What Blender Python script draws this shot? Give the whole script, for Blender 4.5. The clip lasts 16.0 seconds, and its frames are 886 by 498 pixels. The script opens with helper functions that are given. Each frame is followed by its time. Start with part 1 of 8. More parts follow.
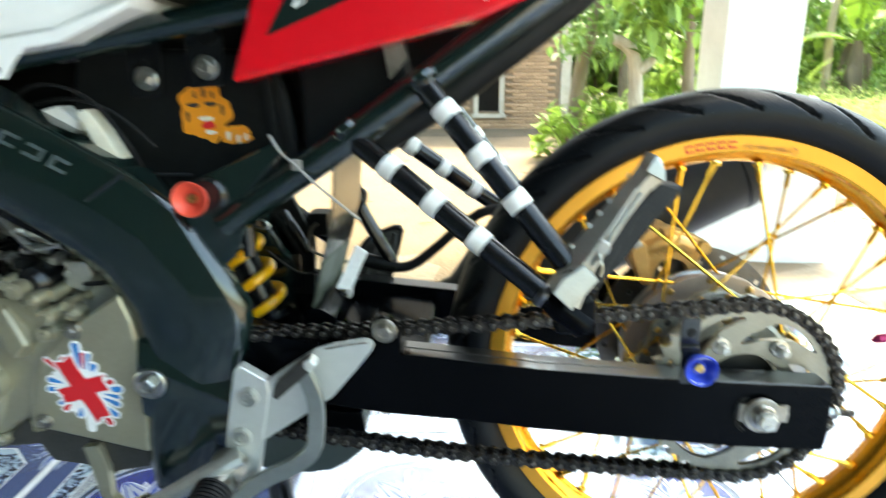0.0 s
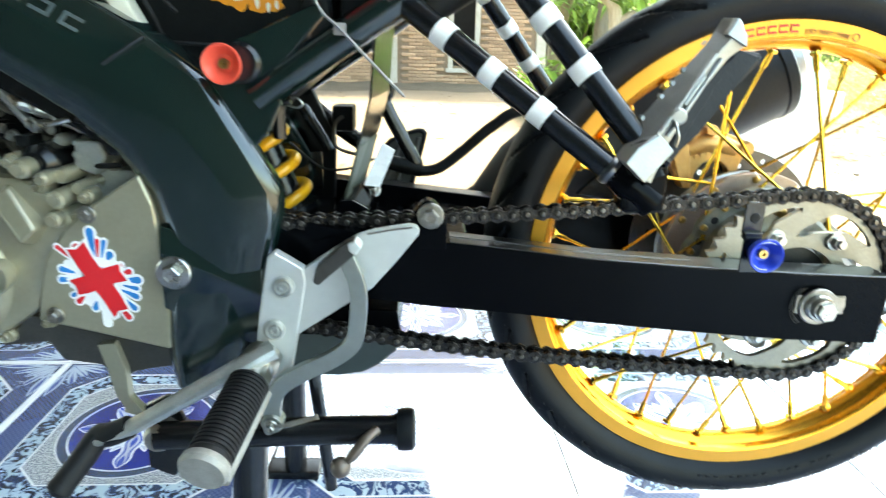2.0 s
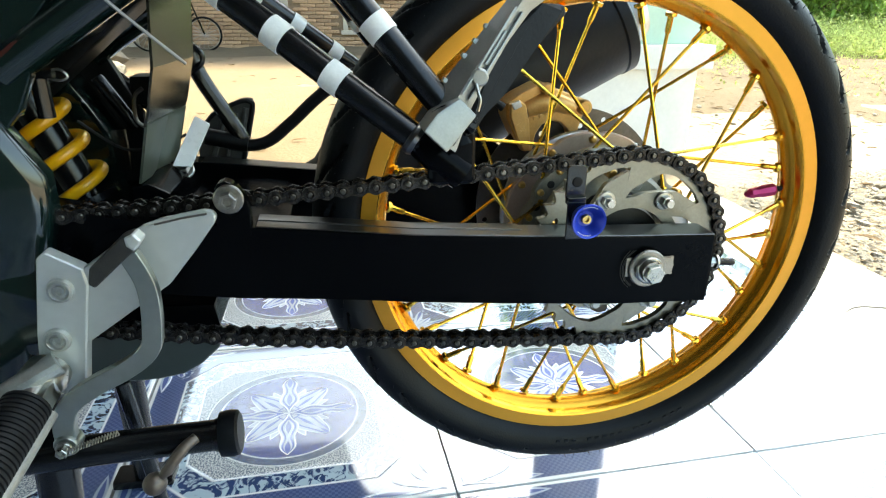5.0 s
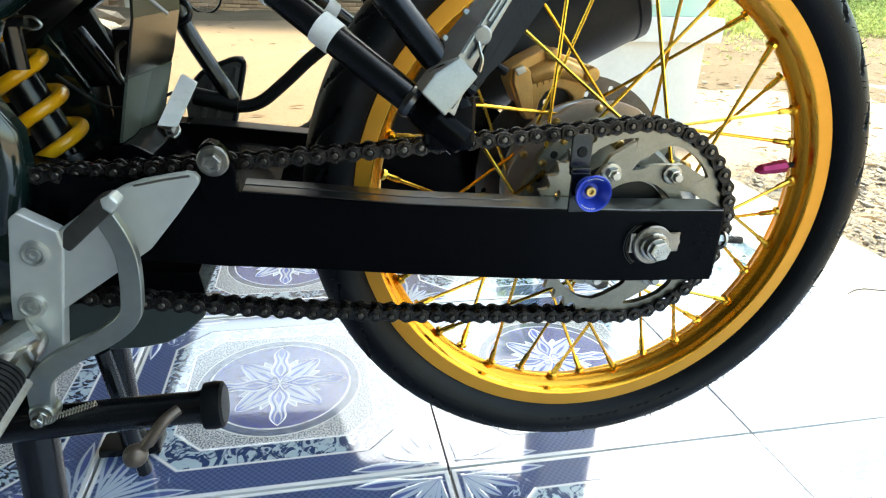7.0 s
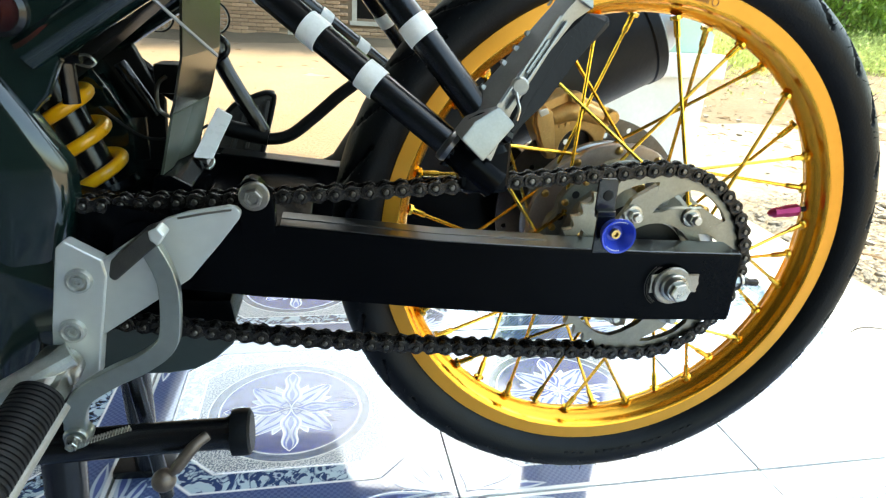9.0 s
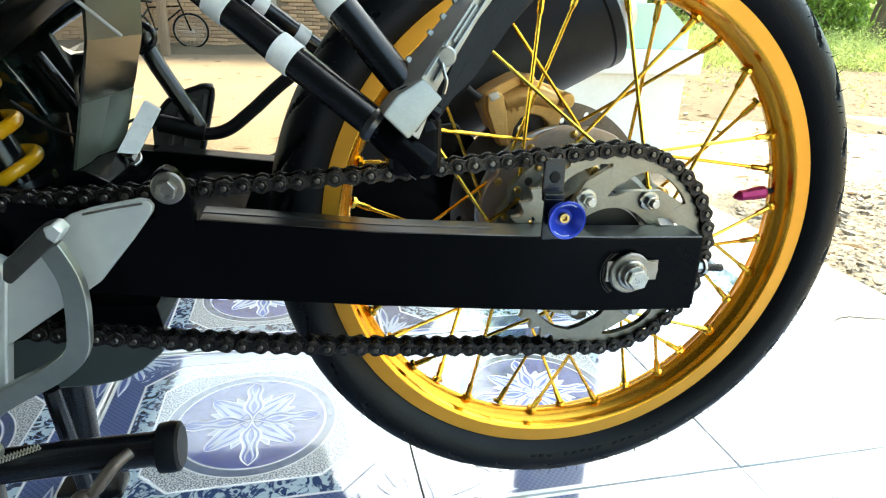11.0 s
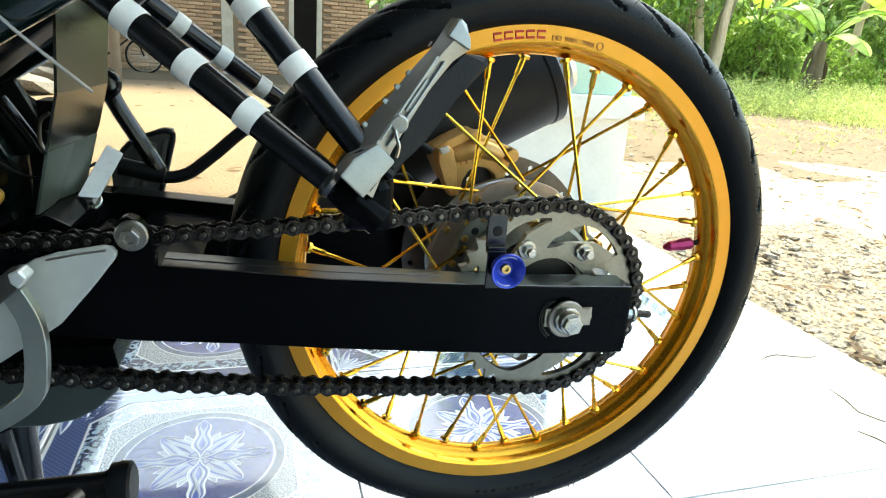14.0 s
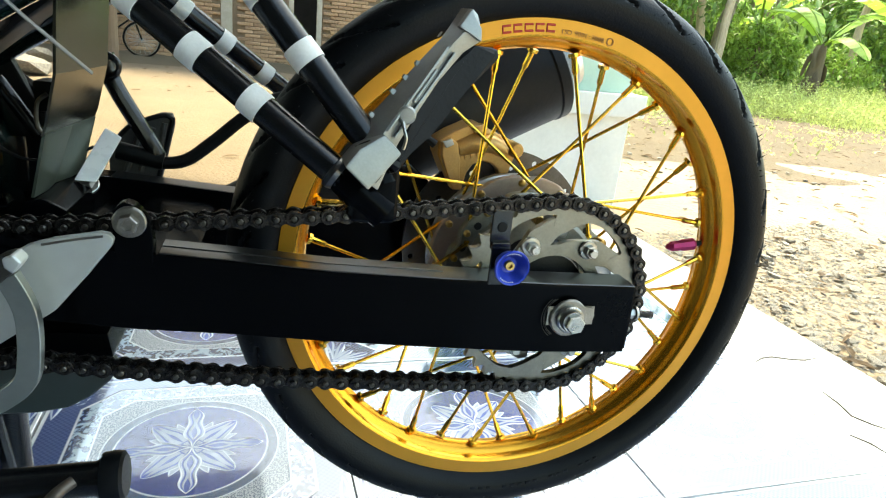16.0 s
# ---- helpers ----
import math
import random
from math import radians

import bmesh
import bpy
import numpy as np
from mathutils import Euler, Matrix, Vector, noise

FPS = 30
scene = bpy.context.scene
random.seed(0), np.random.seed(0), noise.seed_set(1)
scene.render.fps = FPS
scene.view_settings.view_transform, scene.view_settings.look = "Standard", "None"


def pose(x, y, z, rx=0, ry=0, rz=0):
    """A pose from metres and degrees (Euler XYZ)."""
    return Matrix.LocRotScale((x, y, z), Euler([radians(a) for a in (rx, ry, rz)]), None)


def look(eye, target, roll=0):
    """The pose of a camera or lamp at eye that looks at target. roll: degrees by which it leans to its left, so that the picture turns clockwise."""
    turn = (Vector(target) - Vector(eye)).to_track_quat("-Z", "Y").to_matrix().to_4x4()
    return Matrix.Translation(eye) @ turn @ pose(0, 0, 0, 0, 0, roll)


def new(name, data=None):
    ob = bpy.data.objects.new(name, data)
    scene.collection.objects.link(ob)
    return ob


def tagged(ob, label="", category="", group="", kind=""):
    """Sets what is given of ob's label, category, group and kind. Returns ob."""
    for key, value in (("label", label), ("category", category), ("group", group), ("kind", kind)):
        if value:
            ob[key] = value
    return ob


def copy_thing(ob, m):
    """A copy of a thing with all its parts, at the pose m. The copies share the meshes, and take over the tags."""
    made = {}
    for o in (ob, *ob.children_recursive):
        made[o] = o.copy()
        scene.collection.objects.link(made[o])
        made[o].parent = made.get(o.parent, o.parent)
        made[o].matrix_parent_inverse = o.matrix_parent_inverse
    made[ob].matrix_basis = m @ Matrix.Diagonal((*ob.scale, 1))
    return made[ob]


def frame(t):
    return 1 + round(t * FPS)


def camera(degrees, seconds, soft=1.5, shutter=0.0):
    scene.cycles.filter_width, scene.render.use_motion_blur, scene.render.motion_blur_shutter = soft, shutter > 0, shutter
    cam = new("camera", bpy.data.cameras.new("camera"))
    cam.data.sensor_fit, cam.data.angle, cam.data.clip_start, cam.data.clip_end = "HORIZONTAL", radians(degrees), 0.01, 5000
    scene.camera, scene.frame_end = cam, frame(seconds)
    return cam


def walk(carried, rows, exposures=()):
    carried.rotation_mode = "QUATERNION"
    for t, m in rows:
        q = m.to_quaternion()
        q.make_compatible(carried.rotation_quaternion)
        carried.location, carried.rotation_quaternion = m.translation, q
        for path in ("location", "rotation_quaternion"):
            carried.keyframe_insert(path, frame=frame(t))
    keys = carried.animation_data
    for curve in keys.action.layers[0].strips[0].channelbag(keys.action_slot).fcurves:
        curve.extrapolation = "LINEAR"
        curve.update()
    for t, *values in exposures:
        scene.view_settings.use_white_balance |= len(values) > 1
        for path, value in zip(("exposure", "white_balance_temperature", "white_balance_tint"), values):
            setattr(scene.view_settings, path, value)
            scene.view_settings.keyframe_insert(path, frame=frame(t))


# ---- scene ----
EXPOSURE = 2.7
cam = camera(70.1, 16.0, soft=1.1, shutter=0.5)
# seconds, eye x y z, yaw, pitch, roll
ROWS = [
    (0, -0.2567, -0.6180, 0.6243, 1.60, -14.62, 0.03),
    (0.5, -0.3033, -0.6455, 0.6383, 7.49, -11.50, 0.63),
    (1, -0.3322, -0.6295, 0.6069, 9.15, -15.16, -1.14),
    (1.5, -0.3339, -0.6240, 0.5608, 5.00, -16.32, 1.38),
    (2, -0.3235, -0.6034, 0.5518, -1.48, -18.10, 1.52),
    (2.5, -0.3016, -0.5899, 0.5379, -4.58, -19.55, 0.56),
    (3, -0.2775, -0.5959, 0.5597, -7.57, -17.55, -0.13),
    (3.5, -0.2728, -0.5979, 0.5716, -7.89, -17.08, 0.83),
    (4, -0.2636, -0.5943, 0.5698, -9.40, -19.03, 0.51),
    (4.5, -0.2467, -0.5792, 0.5558, -9.72, -20.24, 0.34),
    (6.8, -0.2382, -0.5452, 0.5427, -9.68, -23.79, 2.04),
    (7, -0.2372, -0.5448, 0.5406, -9.91, -23.67, 1.97),
    (7.5, -0.2303, -0.5431, 0.5419, -10.08, -23.77, 1.68),
    (8, -0.2273, -0.5434, 0.5421, -9.82, -23.24, 1.51),
    (8.5, -0.2436, -0.5471, 0.5490, -9.32, -22.50, 2.21),
    (9, -0.2624, -0.5516, 0.5548, -10.03, -21.56, 3.47),
    (9.5, -0.2448, -0.5486, 0.5508, -12.36, -20.31, 3.55),
    (9.7, -0.2397, -0.5416, 0.5468, -11.95, -20.50, 2.93),
    (12, -0.2162, -0.5289, 0.5311, -10.84, -20.85, 1.94),
    (12.5, -0.2213, -0.5346, 0.5485, -12.38, -20.00, 4.16),
    (13, -0.2334, -0.5471, 0.5614, -12.96, -18.08, 4.61),
    (13.5, -0.2348, -0.5512, 0.5605, -13.54, -18.85, 4.39),
    (14, -0.2247, -0.5566, 0.5554, -15.28, -17.75, 4.32),
    (14.5, -0.2249, -0.5507, 0.5545, -15.24, -18.16, 4.69),
    (15, -0.2242, -0.5480, 0.5513, -15.45, -18.37, 4.97),
    (15.5, -0.2253, -0.5499, 0.5503, -15.84, -17.81, 4.94),
    (16, -0.2292, -0.5480, 0.5539, -15.86, -18.35, 6.00),
]
walk(cam, [(t, pose(x, y, z, 0, 0, yaw) @ pose(0, 0, 0, 90 + pitch) @ pose(0, 0, 0, 0, 0, roll)) for t, x, y, z, yaw, pitch, roll in ROWS],
     [(0.0, EXPOSURE + 0.75, 7600, -5), (0.5, EXPOSURE + 0.85, 7600, -5), (1.5, EXPOSURE + 1.17, 7300, -6), (2.5, EXPOSURE + 1.00, 7400, -5), (3.5, EXPOSURE + 0.47, 7500, -6), (7.0, EXPOSURE + 0.1, 7500, -3), (9.5, EXPOSURE + 0.28, 7500, -4), (12.0, EXPOSURE + 0.27, 7500, -6), (16.0, EXPOSURE - 0.05, 7600, -6)])

# ---- light ----
world = bpy.data.worlds.new("sky")
scene.world = world
world.use_nodes = True
wn = world.node_tree.nodes
sky = wn.new("ShaderNodeTexSky")
sky.sky_type = "NISHITA"
sky.sun_disc = False
sky.sun_elevation, sky.sun_rotation = radians(65), radians(27)
sky.air_density, sky.dust_density = 1.2, 3.0
wn["Background"].inputs["Strength"].default_value = 0.15
world.node_tree.links.new(sky.outputs["Color"], wn["Background"].inputs["Color"])
sun_data = bpy.data.lights.new("sun", "SUN")
sun_data.energy, sun_data.angle, sun_data.color = 1.5, radians(14), (1.0, 0.93, 0.82)
sun = new("sun", sun_data)
sun.matrix_basis = look((2.5, 5, 12), (0, 0, 0))


# ---- materials ----
def nodes_of(m):
    m.use_nodes = True
    return m.node_tree.nodes, m.node_tree.links, m.node_tree.nodes["Principled BSDF"]


def surface(name, color, rough=0.5, metal=0.0, second=None, scale=40.0, amount=0.5, bump=0.0, bump_scale=None,
            rough_var=0.1, coat=0.0, stretch=(1, 1, 1), detail=6.0, random=0.0, spec=0.5, bump_dist=0.002):
    """A material with colour, gloss and relief that vary at two scales."""
    m = bpy.data.materials.new(name)
    n, l, b = nodes_of(m)
    b.inputs["Metallic"].default_value = metal
    b.inputs["Coat Weight"].default_value = coat
    b.inputs["Coat Roughness"].default_value = 0.08
    b.inputs["Specular IOR Level"].default_value = spec
    co = n.new("ShaderNodeTexCoord")
    mp = n.new("ShaderNodeMapping")
    mp.inputs["Scale"].default_value = stretch
    l.new(co.outputs["Object"], mp.inputs["Vector"])
    big = n.new("ShaderNodeTexNoise")
    big.inputs["Scale"].default_value, big.inputs["Detail"].default_value = scale, detail
    fine = n.new("ShaderNodeTexNoise")
    fine.inputs["Scale"].default_value, fine.inputs["Detail"].default_value = (bump_scale or scale * 9), 4.0
    for t in (big, fine):
        l.new(mp.outputs["Vector"], t.inputs["Vector"])
    mixf = n.new("ShaderNodeMath")
    mixf.operation = "MULTIPLY_ADD"
    mixf.inputs[1].default_value, mixf.inputs[2].default_value = 0.35, 0.0
    l.new(fine.outputs["Fac"], mixf.inputs[0])
    summ = n.new("ShaderNodeMath")
    summ.operation = "MULTIPLY_ADD"
    summ.inputs[1].default_value = 0.65
    l.new(big.outputs["Fac"], summ.inputs[0])
    l.new(mixf.outputs[0], summ.inputs[2])
    ramp = n.new("ShaderNodeValToRGB")
    ramp.color_ramp.elements[0].position, ramp.color_ramp.elements[1].position = 0.5 - 0.3 * amount, 0.5 + 0.3 * amount
    c2 = second or tuple(0.7 * c for c in color)
    ramp.color_ramp.elements[0].color, ramp.color_ramp.elements[1].color = (*c2, 1), (*color, 1)
    l.new(summ.outputs[0], ramp.inputs["Fac"])
    out = ramp.outputs["Color"]
    if random:
        info = n.new("ShaderNodeObjectInfo")
        hsv = n.new("ShaderNodeHueSaturation")
        mr = n.new("ShaderNodeMapRange")
        mr.inputs["To Min"].default_value, mr.inputs["To Max"].default_value = 1 - random, 1 + random
        l.new(info.outputs["Random"], mr.inputs["Value"])
        l.new(mr.outputs[0], hsv.inputs["Value"])
        l.new(out, hsv.inputs["Color"])
        out = hsv.outputs["Color"]
    l.new(out, b.inputs["Base Color"])
    rr = n.new("ShaderNodeMapRange")
    rr.inputs["To Min"].default_value, rr.inputs["To Max"].default_value = max(0.02, rough - rough_var), min(1, rough + rough_var)
    l.new(summ.outputs[0], rr.inputs["Value"])
    l.new(rr.outputs[0], b.inputs["Roughness"])
    if bump:
        bp = n.new("ShaderNodeBump")
        bp.inputs["Strength"].default_value, bp.inputs["Distance"].default_value = bump, bump_dist
        l.new(fine.outputs["Fac"], bp.inputs["Height"])
        l.new(bp.outputs["Normal"], b.inputs["Normal"])
    return m


M_BLACK = surface("black_paint", (0.0032, 0.0036, 0.0042), 0.24, second=(0.0052, 0.0057, 0.0064), scale=25, bump=0.03, spec=0.42)
M_ARM = surface("black_enamel", (0.0012, 0.0014, 0.0018), 0.18, second=(0.0020, 0.0022, 0.0027), scale=18, bump=0.03, bump_scale=500, rough_var=0.05, spec=0.05)
M_ENAMEL = surface("clear_black_enamel", (0.0016, 0.0018, 0.0022), 0.34, second=(0.0028, 0.003, 0.0034), scale=18, bump=0.02, bump_scale=300, rough_var=0.04, spec=1.0, coat=0.6)
M_FRAME = surface("dark_green_black_paint", (0.0032, 0.0094, 0.0080), 0.15, second=(0.0042, 0.0112, 0.0096), scale=12, coat=0.8, bump=0.015, rough_var=0.04, spec=0.4)
M_PLASTIC = surface("black_plastic", (0.0028, 0.0034, 0.0034), 0.45, second=(0.0055, 0.0063, 0.0063), scale=60, bump=0.15, spec=0.18)
M_RUBBER = surface("black_rubber", (0.0045, 0.0048, 0.0052), 0.55, second=(0.008, 0.0084, 0.009), scale=45, bump=0.15, spec=0.22)
M_TYRE = surface("tyre_rubber", (0.0021, 0.0028, 0.0035), 0.42, second=(0.0038, 0.0047, 0.0056), scale=30, bump=0.15, bump_scale=500, spec=0.17)
M_GOLD = surface("gold_anodised_metal", (0.88, 0.41, 0.045), 0.24, 0.97, second=(0.82, 0.37, 0.036), scale=12, bump=0.0, rough_var=0.04)
M_FLANGEGOLD = surface("satin_gold_anodising", (0.70, 0.315, 0.032), 0.36, 0.45, second=(0.62, 0.29, 0.024), scale=14, bump=0.0, rough_var=0.04)
M_SPOKE = surface("gold_spoke_metal", (0.95, 0.60, 0.08), 0.24, 1.0, second=(0.72, 0.40, 0.05), scale=120, rough_var=0.08)
M_STEEL = surface("zinc_steel", (0.48, 0.47, 0.43), 0.30, 1.0, second=(0.33, 0.315, 0.275), scale=90, bump=0.06, rough_var=0.12)
M_DULL = surface("dull_steel", (0.33, 0.31, 0.27), 0.42, 1.0, second=(0.22, 0.20, 0.17), scale=70, bump=0.08, rough_var=0.12)
M_CHAIN = surface("oily_chain_steel", (0.045, 0.040, 0.036), 0.27, 0.8, second=(0.010, 0.009, 0.008), scale=220, bump=0.15, rough_var=0.16, random=0.25)
M_PIN = surface("worn_pin_steel", (0.15, 0.14, 0.12), 0.30, 0.95, second=(0.06, 0.055, 0.05), scale=300, random=0.35)
M_ALU = surface("brushed_cast_aluminium", (0.55, 0.55, 0.55), 0.38, 0.9, second=(0.46, 0.46, 0.45), scale=60, bump=0.06, rough_var=0.1)
M_PEG = surface("sandblasted_alloy", (0.30, 0.305, 0.29), 0.38, 0.6, second=(0.235, 0.24, 0.23), scale=70, bump=0.03, rough_var=0.1)
M_GREYPAINT = surface("silver_grey_paint", (0.55, 0.565, 0.53), 0.36, 0.45, second=(0.48, 0.495, 0.465), scale=12, bump=0.03, rough_var=0.05)
M_ENGINE = surface("bronze_grey_engine_paint", (0.33, 0.305, 0.215), 0.33, 0.5, second=(0.285, 0.26, 0.18), scale=25, bump=0.02, rough_var=0.05)
M_CAST = surface("cast_alloy", (0.50, 0.51, 0.475), 0.34, 0.7, second=(0.37, 0.38, 0.35), scale=80, bump=0.2, rough_var=0.1)
M_LEVER = surface("grey_green_lever_paint", (0.31, 0.325, 0.29), 0.30, 0.8, second=(0.24, 0.255, 0.23), scale=14, bump=0.04, rough_var=0.06)
M_TREAD = surface("worn_tread_steel", (0.06, 0.057, 0.052), 0.45, 0.7, second=(0.03, 0.03, 0.028), scale=120, bump=0.4, amount=0.9)
M_BRONZE = surface("dull_bronze_ball", (0.15, 0.115, 0.09), 0.42, 0.6, second=(0.10, 0.08, 0.065), scale=60, bump=0.08)
M_WHITE = surface("white_paint", (0.80, 0.80, 0.77), 0.3, second=(0.75, 0.75, 0.72), scale=10, coat=0.3)
M_TAPE = surface("white_tape", (0.80, 0.80, 0.77), 0.55, second=(0.68, 0.68, 0.64), scale=60, bump=0.1)
M_RED = surface("red_paint", (0.62, 0.004, 0.014), 0.2, second=(0.56, 0.003, 0.011), scale=8, coat=0.4)
M_YELLOW = surface("yellow_spring_paint", (0.85, 0.42, 0.012), 0.3, second=(0.78, 0.36, 0.01), scale=40, coat=0.3)
M_CORAL = surface("coral_red_anodised", (0.75, 0.10, 0.06), 0.35, 0.25, second=(0.68, 0.08, 0.05), scale=60)
M_BLUE = surface("blue_anodised", (0.02, 0.06, 0.52), 0.35, 0.2, second=(0.015, 0.045, 0.43), scale=60)
M_BRASS = surface("brass", (0.62, 0.42, 0.14), 0.3, 1.0, second=(0.4, 0.27, 0.1), scale=100)
M_CALIPER = surface("gold_caliper_paint", (0.66, 0.40, 0.14), 0.34, 0.45, second=(0.52, 0.305, 0.10), scale=50, bump=0.12)
M_PURPLE = surface("magenta_valve_cap", (0.36, 0.02, 0.09), 0.3, 0.6, second=(0.28, 0.015, 0.07), scale=90)
M_SEAT = surface("black_seat_vinyl", (0.006, 0.007, 0.008), 0.45, second=(0.011, 0.011, 0.012), scale=90, bump=0.3, spec=0.4)


# ---- helpers of this scene ----
def even_normals(me, degrees_):
    """Lets the large faces keep their own normals, so that only the rounded edges shade softly."""
    count = len(me.polygons)
    if count < 6 or count > 2500:
        return
    area = np.zeros(count)
    me.polygons.foreach_get("area", area)
    if area.max() < 6 * np.median(area):
        return
    normal = np.zeros(count * 3)
    me.polygons.foreach_get("normal", normal)
    normal = normal.reshape(-1, 3)
    corner_face = np.zeros(len(me.loops), dtype=np.int32)
    corner_vert = np.zeros(len(me.loops), dtype=np.int32)
    me.loops.foreach_get("vertex_index", corner_vert)
    round_vert = {}
    for p in me.polygons:
        corner_face[p.loop_start:p.loop_start + p.loop_total] = p.index
        for v in p.vertices:
            round_vert.setdefault(v, []).append(p.index)
    near = math.cos(radians(degrees_))
    weighted = normal * area[:, None]
    out = []
    for f, v in zip(corner_face, corner_vert):
        ring = round_vert[v]
        use = normal[ring] @ normal[f] > near
        n_ = weighted[ring][use].sum(axis=0) if use.any() else normal[f]
        out.append(n_ / max(1e-12, np.linalg.norm(n_)))
    me.normals_split_custom_set(out)


def part(name, bm, material, parent=None, label="", smooth=30.0):
    """Links a bmesh as one mesh object."""
    me = bpy.data.meshes.new(name)
    bmesh.ops.recalc_face_normals(bm, faces=bm.faces)
    bm.to_mesh(me)
    bm.free()
    if material:
        me.materials.append(material)
    if smooth:
        me.polygons.foreach_set("use_smooth", [True] * len(me.polygons))
        me.set_sharp_from_angle(angle=radians(smooth))
        if smooth < 45:
            even_normals(me, smooth)
    ob = new(name, me)
    ob.parent = parent
    if label:
        tagged(ob, label)
    return ob


def again(name, ob, parent, m, label=""):
    """One more piece on the mesh of ob."""
    o = new(name, ob.data)
    o.parent = parent
    o.matrix_basis = m
    if label:
        tagged(o, label)
    return o


def thing(name, label, category, group=""):
    return tagged(new(name), label, category, group)


def join(*bms):
    """Several bmeshes as one."""
    out = bmesh.new()
    for b in bms:
        me = bpy.data.meshes.new("tmp")
        b.to_mesh(me)
        b.free()
        out.from_mesh(me)
        bpy.data.meshes.remove(me)
    return out


def box(x0, x1, y0, y1, z0, z1, bevel=0.0, seg=2):
    bm = bmesh.new()
    bmesh.ops.create_cube(bm, size=1.0, matrix=Matrix.Translation(((x0 + x1) / 2, (y0 + y1) / 2, (z0 + z1) / 2)) @ Matrix.Diagonal((x1 - x0, y1 - y0, z1 - z0, 1)))
    if bevel:
        bmesh.ops.bevel(bm, geom=list(bm.edges), offset=bevel, segments=seg, profile=0.6, affect="EDGES")
    return bm


def prism(outline, y0, y1, bevel=0.0, seg=2, holes=()):
    """A plate whose outline lies in x and z, from y0 to y1, with rounded edges."""
    bm = bmesh.new()
    vs = [bm.verts.new((x, y0, z)) for x, z in outline]
    f = bm.faces.new(vs)
    ext = bmesh.ops.extrude_face_region(bm, geom=[f])
    bmesh.ops.translate(bm, verts=[v for v in ext["geom"] if isinstance(v, bmesh.types.BMVert)], vec=(0, y1 - y0, 0))
    if bevel:
        bmesh.ops.bevel(bm, geom=list(bm.edges), offset=bevel, segments=seg, profile=0.6, affect="EDGES", clamp_overlap=True)
    return bm


def smooth_line(pts, per=6, closed=False):
    """A Catmull-Rom curve through the points."""
    p = [Vector(q) for q in pts]
    n = len(p)
    out = []
    for i in range(n if closed else n - 1):
        a, b, c, d = (p[(i + k) % n] if closed else p[min(max(i + k, 0), n - 1)] for k in (-1, 0, 1, 2))
        for j in range(per):
            t = j / per
            out.append(0.5 * (2 * b + (c - a) * t + (2 * a - 5 * b + 4 * c - d) * t * t + (3 * b - a - 3 * c + d) * t ** 3))
    if not closed:
        out.append(p[-1])
    return out


def tube(pts, r, sides=12, closed=False, cap=True, flat=1.0, across=None):
    """A tube along the points; r is one radius or one for each point."""
    bm = bmesh.new()
    p = [Vector(q) for q in pts]
    n = len(p)
    rs = r if isinstance(r, (list, tuple)) else [r] * n
    rings, side = [], None
    for i in range(n):
        d = (p[(i + 1) % n] - p[i - 1]) if closed else (p[min(i + 1, n - 1)] - p[max(i - 1, 0)])
        d.normalize()
        if side is None:
            ref = Vector(across) if across else (Vector((0, 1, 0)) if abs(d.y) < 0.9 else Vector((1, 0, 0)))
            side = (ref - d * ref.dot(d)).normalized()
        else:
            side = (side - d * side.dot(d)).normalized()
        up = d.cross(side)
        rings.append([bm.verts.new(p[i] + rs[i] * (math.cos(a) * side + flat * math.sin(a) * up)) for a in (2 * math.pi * k / sides for k in range(sides))])
    for i in range(n if closed else n - 1):
        a, b = rings[i], rings[(i + 1) % n]
        for k in range(sides):
            bm.faces.new((a[k], a[(k + 1) % sides], b[(k + 1) % sides], b[k]))
    if cap and not closed:
        bm.faces.new(rings[0])
        bm.faces.new(rings[-1])
    return bm


def lathe(profile, seg=48, at=(0, 0, 0), axis="y", closed=False):
    """A turned body: profile of (radius, place along the axis)."""
    bm = bmesh.new()
    rings = []
    for r, h in profile:
        if r < 1e-6:
            rings.append([bm.verts.new((0, h, 0))])
        else:
            rings.append([bm.verts.new((r * math.cos(a), h, r * math.sin(a))) for a in (2 * math.pi * k / seg for k in range(seg))])
    pairs = list(zip(rings, rings[1:])) + ([(rings[-1], rings[0])] if closed else [])
    for a, b in pairs:
        for k in range(seg):
            q = (k + 1) % seg
            if len(a) == 1 and len(b) == 1:
                continue
            if len(a) == 1:
                bm.faces.new((a[0], b[k], b[q]))
            elif len(b) == 1:
                bm.faces.new((a[k], a[q], b[0]))
            else:
                bm.faces.new((a[k], a[q], b[q], b[k]))
    m = Matrix.Translation(at)
    if axis == "x":
        m = m @ pose(0, 0, 0, 0, 0, -90)
    elif axis == "z":
        m = m @ pose(0, 0, 0, 90)
    elif not isinstance(axis, str):
        m = m @ Vector((0, 1, 0)).rotation_difference(Vector(axis)).to_matrix().to_4x4()
    bm.transform(m)
    return bm


